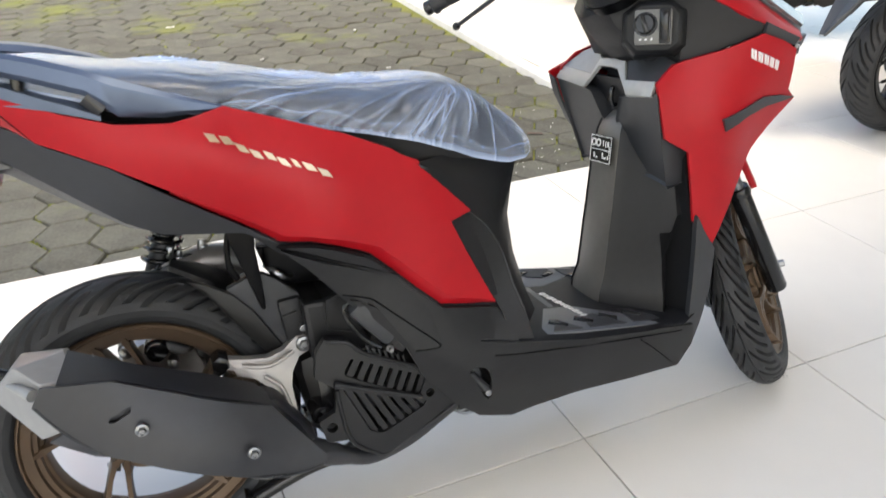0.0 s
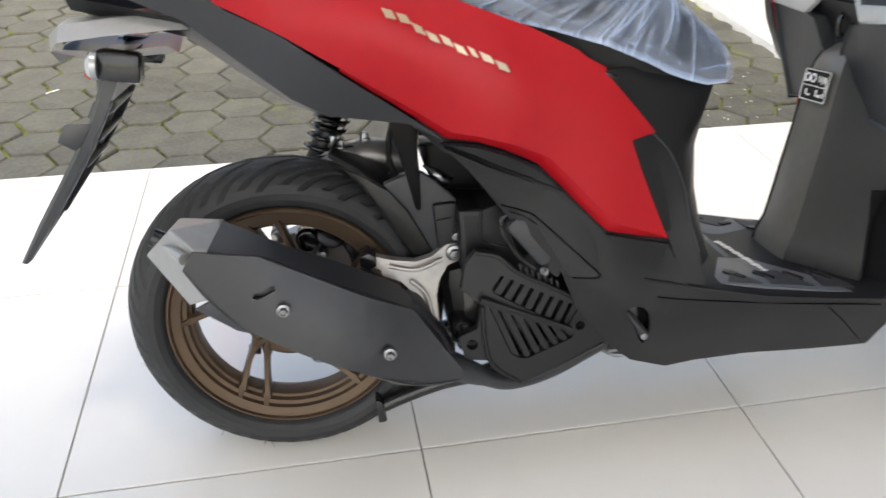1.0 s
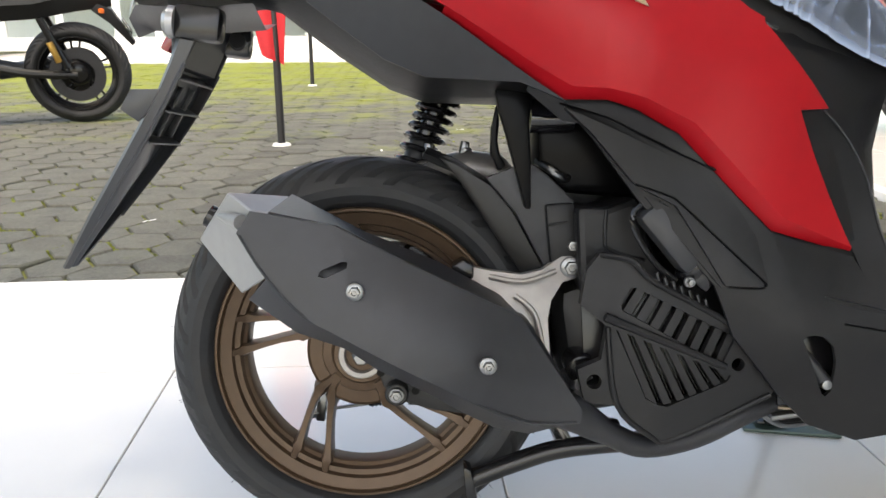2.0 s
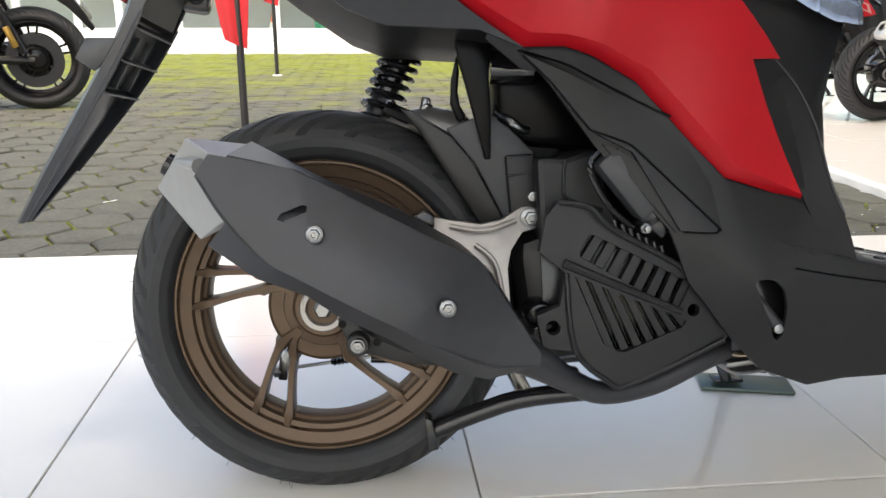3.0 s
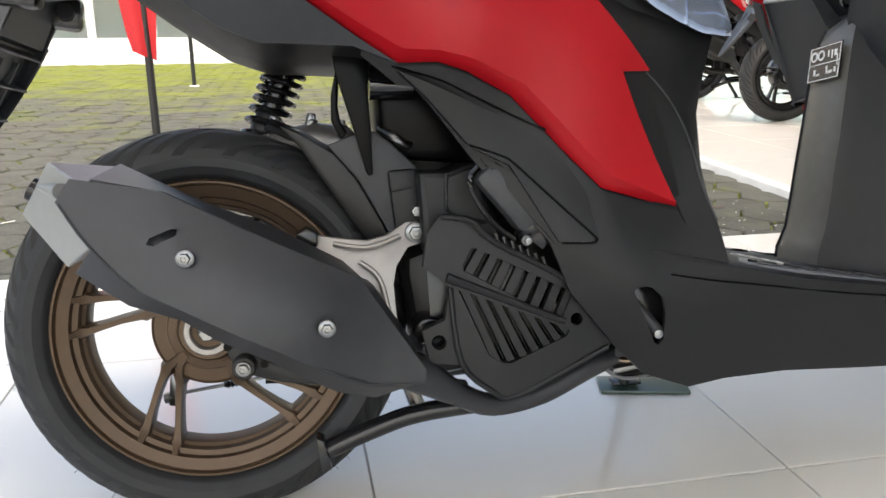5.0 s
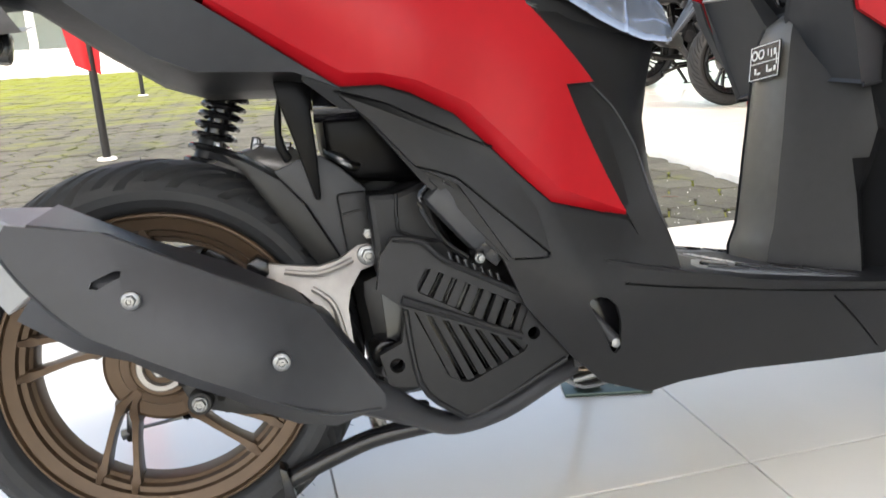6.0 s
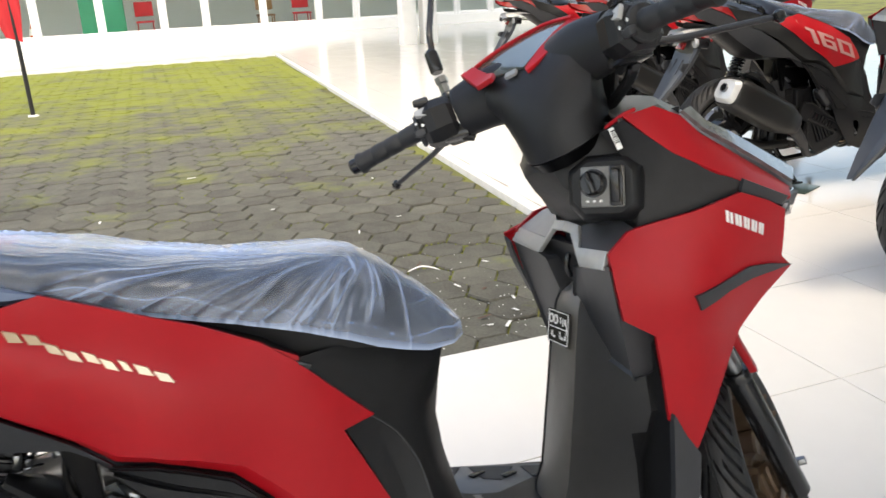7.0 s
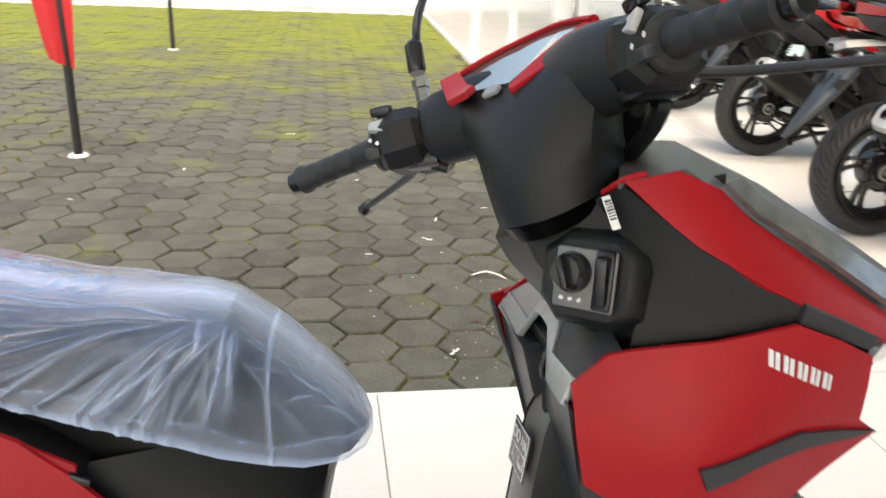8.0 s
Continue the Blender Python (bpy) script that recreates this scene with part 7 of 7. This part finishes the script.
while x < 13.5:
    wide = (1.35, 1.35, 0.95)[k % 3]
    win = tagged(new("window_%d" % (k + 1)), "white framed shop window down to a low sill", kind="structure")
    win.location = (x + wide / 2, FRONT_Y + 0.08, 0)
    fr = bmesh.new()
    for sx in (-1, 1):
        box((0.09, 0.08, 2.5), (sx * (wide / 2 - 0.045), 0, 1.46), (0, 0, 0), 0.004, fr)
    for zz in (0.26, 2.66):
        box((wide - 0.18, 0.07, 0.08), (0, 0, zz), (0, 0, 0), 0.004, fr)
    part("window_frame", fr, FRAMEW, win)
    pane = part("pane", box((wide - 0.17, 0.01, 2.34), (0, 0, 1.46), (0, 0, 0), 0.0), GLASS, win)
    pane.visible_shadow = False
    x += wide
    k += 1

for px in (3.95, 4.35):
    col = structure("column", prism([(px, 13.2), (px + 0.26, 13.2), (px + 0.26, 13.5), (px, 13.5)], FLOOR, 5.0, None, 0.01), WALLW, "white square column")


def pole(x, y, flag_low, flag_high, width, lean):
    p = thing("flag_pole", "thin black pole with a red cloth flag hanging on it", "flag pole", pose(x, y, COURT, 0, lean, 0), "flag poles")
    part("shaft", rod((0, 0, 0), (0, 0, 3.6), 0.022, 0.016, 16), POLE, p)
    part("foot", rod((0, 0, 0), (0, 0, 0.015), 0.055, 0.045, 20, 0.004), KERB, p, "pale round foot")
    rows = []
    for i in range(25):
        z = flag_low + (flag_high - flag_low) * i / 24
        w = width * min(1, 0.6 + i * 0.14)
        rows.append([(w * (t - 0.62), -0.03 + 0.022 * math.sin(t * 9 + z * 3) * (0.3 + t), z + 0.05 * (1 - t) * (i == 0)) for t in (k / 12 for k in range(13))])
    part("flag", thicken(loft(rows), 0.002), FLAG, p, "red cloth")


pole(-1.37, 3.67, 0.45, 3.3, 0.2, 0)
pole(-1.60, 8.0, 0.72, 3.3, 0.24, 0)

# ---- parked scooters on the wing ----
OLD = [pose(x, y, 0.0, 0, 0, -5) @ Matrix.Scale(1.12, 4) for x, y in ((2.19, 2.34), (2.06, 1.0), (2.45, 3.72), (2.58, 5.15))]
old = scooter("scooter", "black and red scooter parked in a row on the tiles", OLD[0], True)
tagged(old, "black and red scooter parked in a row on the tiles", "scooter", "scooters parked in a row")
for m in OLD[1:]:
    c = copy_thing(old, m @ Matrix.Scale(1 / 1.12, 4))
    tagged(c, "black and red scooter parked in a row on the tiles", "scooter", "scooters parked in a row")


def motorcycle(x, y, yaw):
    """A dark naked motorcycle, seen from its tail."""
    m = thing("motorcycle", "dark naked motorcycle with black wheels and a red tail lamp", "motorcycle", pose(x, y, COURT, 0, 0, yaw) @ pose(0, 0, 0, -6, 0, 0) @ Matrix.Diagonal((1.1, 1.1, 1.1, 1)))
    wheel(m, "rear_wheel", pose(0, 0, 0.31), 0.315, 0.07, 0.235, 20, "rear wheel with black alloy rim", GLOSS)
    wheel(m, "front_wheel", pose(1.33, 0, 0.30), 0.30, 0.055, 0.225, 50, "front wheel with black alloy rim", GLOSS)
    for s in (-1, 1):
        part("swing_arm", sweep([(0, s * 0.10, 0.31), (0.3, s * 0.10, 0.33), (0.52, s * 0.08, 0.38)], [0.022, 0.028, 0.03], 10), ENGINE, m)
        part("shock_absorber", rod((0.05, s * 0.12, 0.36), (0.17, s * 0.12, 0.66), 0.024, 0.024, 14), GLOSS, m)
        part("shock_reservoir", rod((0.09, s * 0.155, 0.40), (0.13, s * 0.155, 0.52), 0.02, 0.02, 14, 0.003), GOLD, m, "gold shock reservoir")
        part("fork_leg", rod((1.33, s * 0.09, 0.30), (1.02, s * 0.09, 0.98), 0.026, 0.022, 14), STEEL, m)
        part("grip", rod((0.90, s * 0.20, 1.02), (0.86, s * 0.36, 1.01), 0.017, None, 12), RUBBER, m)
        part("indicator", box((0.03, 0.07, 0.03), (-0.18, s * 0.10, 0.70), (0, 0, s * 15), 0.01), ORANGE, m, "orange indicator")
    part("brake_disc", lathe([(0.165, 0.085), (0.165, 0.089), (0.10, 0.089), (0.10, 0.085)], 40, pose(0, 0, 0.31, -90, 0, 0), None, True), SHIELD, m)
    part("rear_sprocket", lathe([(0.15, -0.085), (0.15, -0.089), (0.05, -0.089), (0.05, -0.085)], 40, pose(0, 0, 0.31, -90, 0, 0), None, True), ENGINE, m)
    part("engine_block", box((0.42, 0.30, 0.36), (0.70, 0, 0.42), (0, -6, 0), 0.05), ENGINE, m)
    part("fuel_tank", loft([mirrored([(x2, -w * 0.7, z - 0.17), (x2, -w, z - 0.06), (x2, -w * 0.6, z), (x2, 0, z + 0.015)]) for x2, z, w in ((0.42, 0.80, 0.08), (0.5, 0.90, 0.13), (0.68, 0.97, 0.17), (0.85, 0.95, 0.16), (0.95, 0.88, 0.08))]), GLOSS, m)
    part("saddle", loft([mirrored([(x2, -w, z - 0.06), (x2, -w * 0.95, z - 0.015), (x2, 0, z)]) for x2, z, w in ((-0.17, 0.86, 0.07), (0.0, 0.845, 0.12), (0.2, 0.80, 0.14), (0.38, 0.79, 0.13), (0.5, 0.83, 0.09))]), SEATM, m)
    part("tail_cover", loft([mirrored([(x2, -w * 0.6, z - 0.15), (x2, -w, z - 0.05), (x2, -w * 0.9, z - 0.02)]) for x2, z, w in ((-0.24, 0.87, 0.05), (-0.05, 0.845, 0.11), (0.2, 0.80, 0.135), (0.45, 0.78, 0.12))]), MATT, m)
    part("tail_lamp", box((0.05, 0.12, 0.06), (-0.25, 0, 0.80), (0, 20, 0), 0.015), REDLENS, m, "red tail lamp")
    part("plate_holder", slab([(-0.16, -0.06, 0.74), (-0.24, -0.06, 0.70), (-0.36, -0.06, 0.50), (-0.34, -0.06, 0.48), (-0.22, -0.06, 0.62), (-0.12, -0.06, 0.70)], 0.12), MATT, m)
    part("plate", box((0.006, 0.18, 0.10), (-0.32, 0, 0.60), (0, 30, 0), 0.002), GLOSS, m)
    part("headlight", lathe([(0.05, -0.08), (0.09, -0.02), (0.085, 0.03), (0.04, 0.05)], 24, pose(1.12, 0, 0.90, 0, 90, 0)), LENS, m)
    part("handlebar", sweep([(0.88, -0.30, 1.02), (0.95, -0.12, 1.03), (0.97, 0, 1.02), (0.95, 0.12, 1.03), (0.88, 0.30, 1.02)], 0.012, 10), GLOSS, m)
    part("exhaust", rod((0.05, -0.16, 0.36), (0.48, -0.14, 0.30), 0.055, 0.045, 20, 0.008), SHIELD, m)
    part("side_stand", rod((0.55, 0.12, 0.28), (0.48, 0.30, 0.035), 0.012, None, 10), GLOSS, m)
    part("front_mudguard", thicken(loft([mirrored([(1.33 + 0.30 * math.cos(a), -0.06, 0.30 + 0.30 * math.sin(a)), (1.33 + 0.325 * math.cos(a), 0, 0.30 + 0.325 * math.sin(a))]) for a in (radians(40 + 12 * k) for k in range(10))]), 0.004), GLOSS, m)


motorcycle(-2.94, 5.0, 196)

# ---- litter in the yard ----
rng = random.Random(11)
SPOTS = [(0.35, 1.62), (0.52, 1.75), (0.62, 1.45), (0.47, 2.05), (0.72, 1.95), (0.30, 2.35), (-0.1, 2.6), (0.05, 3.2), (0.6, 2.75), (-0.45, 2.2), (-0.8, 3.4), (0.25, 1.42), (0.8, 1.6), (-1.6, 1.9), (-1.2, 2.9), (0.15, 2.0), (-0.3, 4.2), (0.7, 3.6), (0.50, 1.44), (0.55, 1.355), (0.49, 1.37), (0.26, 1.91), (0.28, 2.37), (0.66, 1.55), (0.60, 1.68), (0.36, 2.6), (0.05, 2.2)]
for k, (x, y) in enumerate(SPOTS):
    long, wide = rng.uniform(0.02, 0.06), rng.uniform(0.005, 0.013)
    rows = []
    for i in range(5):
        u = i / 4 - 0.5
        rows.append([(u * long, v * wide, 0.002 + 0.004 * abs(math.sin(i * 1.7 + k)) + 0.002 * abs(v)) for v in (-0.5, 0, 0.5)])
    scrap = mesh_object("paper_scrap" if k % 3 else "dry_leaf", thicken(loft(rows), 0.0008), WHITE if k % 3 else LEAF)
    scrap.matrix_basis = pose(x, y, COURT + 0.002, 0, 0, rng.uniform(0, 180))
    tagged(scrap, "small crumpled scrap of white paper on the pavers" if k % 3 else "small dry brown leaf lying on the pavers", "litter", "litter on the pavers")

strip = sweep([(0.0, 0.0, 0.004), (0.03, 0.012, 0.010), (0.06, 0.012, 0.016), (0.10, 0.0, 0.010), (0.125, -0.02, 0.004)], [0.003, 0.006, 0.0075, 0.006, 0.002], 8, (1.0, 0.12))
curl = mesh_object("paper_strip", strip, WHITE)
curl.matrix_basis = pose(0.40, 1.985, COURT + 0.001, 0, 0, -8)
tagged(curl, "curled strip of white paper lying on the pavers", "litter", "litter on the pavers")
crumbs = bmesh.new()
rng = random.Random(3)
for k in range(110):
    x, y = rng.gauss(0.55, 0.28), 1.26 + abs(rng.gauss(0, 0.45))
    if x > side_edge(y) - 0.1:
        continue
    s = rng.uniform(0.001, 0.0035)
    box((s * rng.uniform(1, 2.5), s, 0.001), (x, y, COURT + 0.003), (rng.uniform(-15, 15), rng.uniform(-15, 15), rng.uniform(0, 180)), 0, crumbs)
ob = mesh_object("paper_crumbs", crumbs, WHITE)
tagged(ob, "tiny crumbs of white paper scattered on the pavers", "litter", kind="stuff")

# ---- inside the shop ----
cone = thing("traffic_cone", "orange traffic cone with a white band inside the shop", "traffic cone", pose(-2.85, 20.6, -0.01))
part("body", rod((0, 0, 0.03), (0, 0, 0.7), 0.17, 0.03, 24), CONE, cone)
part("band", rod((0, 0, 0.3), (0, 0, 0.45), 0.121, 0.09, 24), WHITE, cone, "white band")
part("base", box((0.42, 0.42, 0.03), (0, 0, 0.015), (0, 0, 0), 0.006), CONE, cone)
cab = thing("cabinet", "green metal cabinet standing inside the shop", "cabinet", pose(-1.3, 20.8, -0.01))
part("body", box((1.0, 0.5, 1.3), (0, 0, 0.65), (0, 0, 0), 0.01), GREENC, cab)
part("door", box((0.46, 0.02, 1.2), (-0.24, -0.262, 0.65), (0, 0, 0), 0.004), GREENC, cab)
part("door", box((0.46, 0.02, 1.2), (0.24, -0.262, 0.65), (0, 0, 0), 0.004), GREENC, cab)


def chair(x, y, mat, word):
    ch = thing("chair", "%s chair standing inside the shop" % word, "chair", pose(x, y, -0.01), "shop chairs")
    part("seat", box((0.44, 0.44, 0.04), (0, 0, 0.45), (0, 0, 0), 0.012), mat, ch)
    part("backrest", box((0.44, 0.03, 0.35), (0, 0.21, 0.75), (-8, 0, 0), 0.012), mat, ch)
    for sx in (-1, 1):
        for sy in (-1, 1):
            part("leg", rod((sx * 0.19, sy * 0.19, 0), (sx * 0.18, sy * 0.18, 0.44), 0.014, None, 10), mat, ch)


chair(-0.35, 20.9, FLAG, "red plastic")
chair(2.6, 20.7, WOOD, "brown wooden")
chair(3.6, 21.0, FLAG, "red plastic")
mat_plate = mesh_object("stand_mat", box((0.155, 0.062, 0.007), (0, 0, 0.004), (0, 0, 0), 0.003), GREENM)
mat_plate.matrix_basis = pose(-0.083, 0.298, FLOOR, 0, 0, -13)
parked_mat = mesh_object("stand_mat", box((0.19, 0.15, 0.007), (0, 0, 0.004), (0, 0, 0), 0.003), GREENM)
parked_mat.matrix_basis = pose(2.54, 2.185, FLOOR, 0, 0, 25)
tagged(parked_mat, "dark green plate under a parked scooter's stand", "stand mat")
tagged(mat_plate, "small dark green plate under the scooter's side stand", "stand mat")
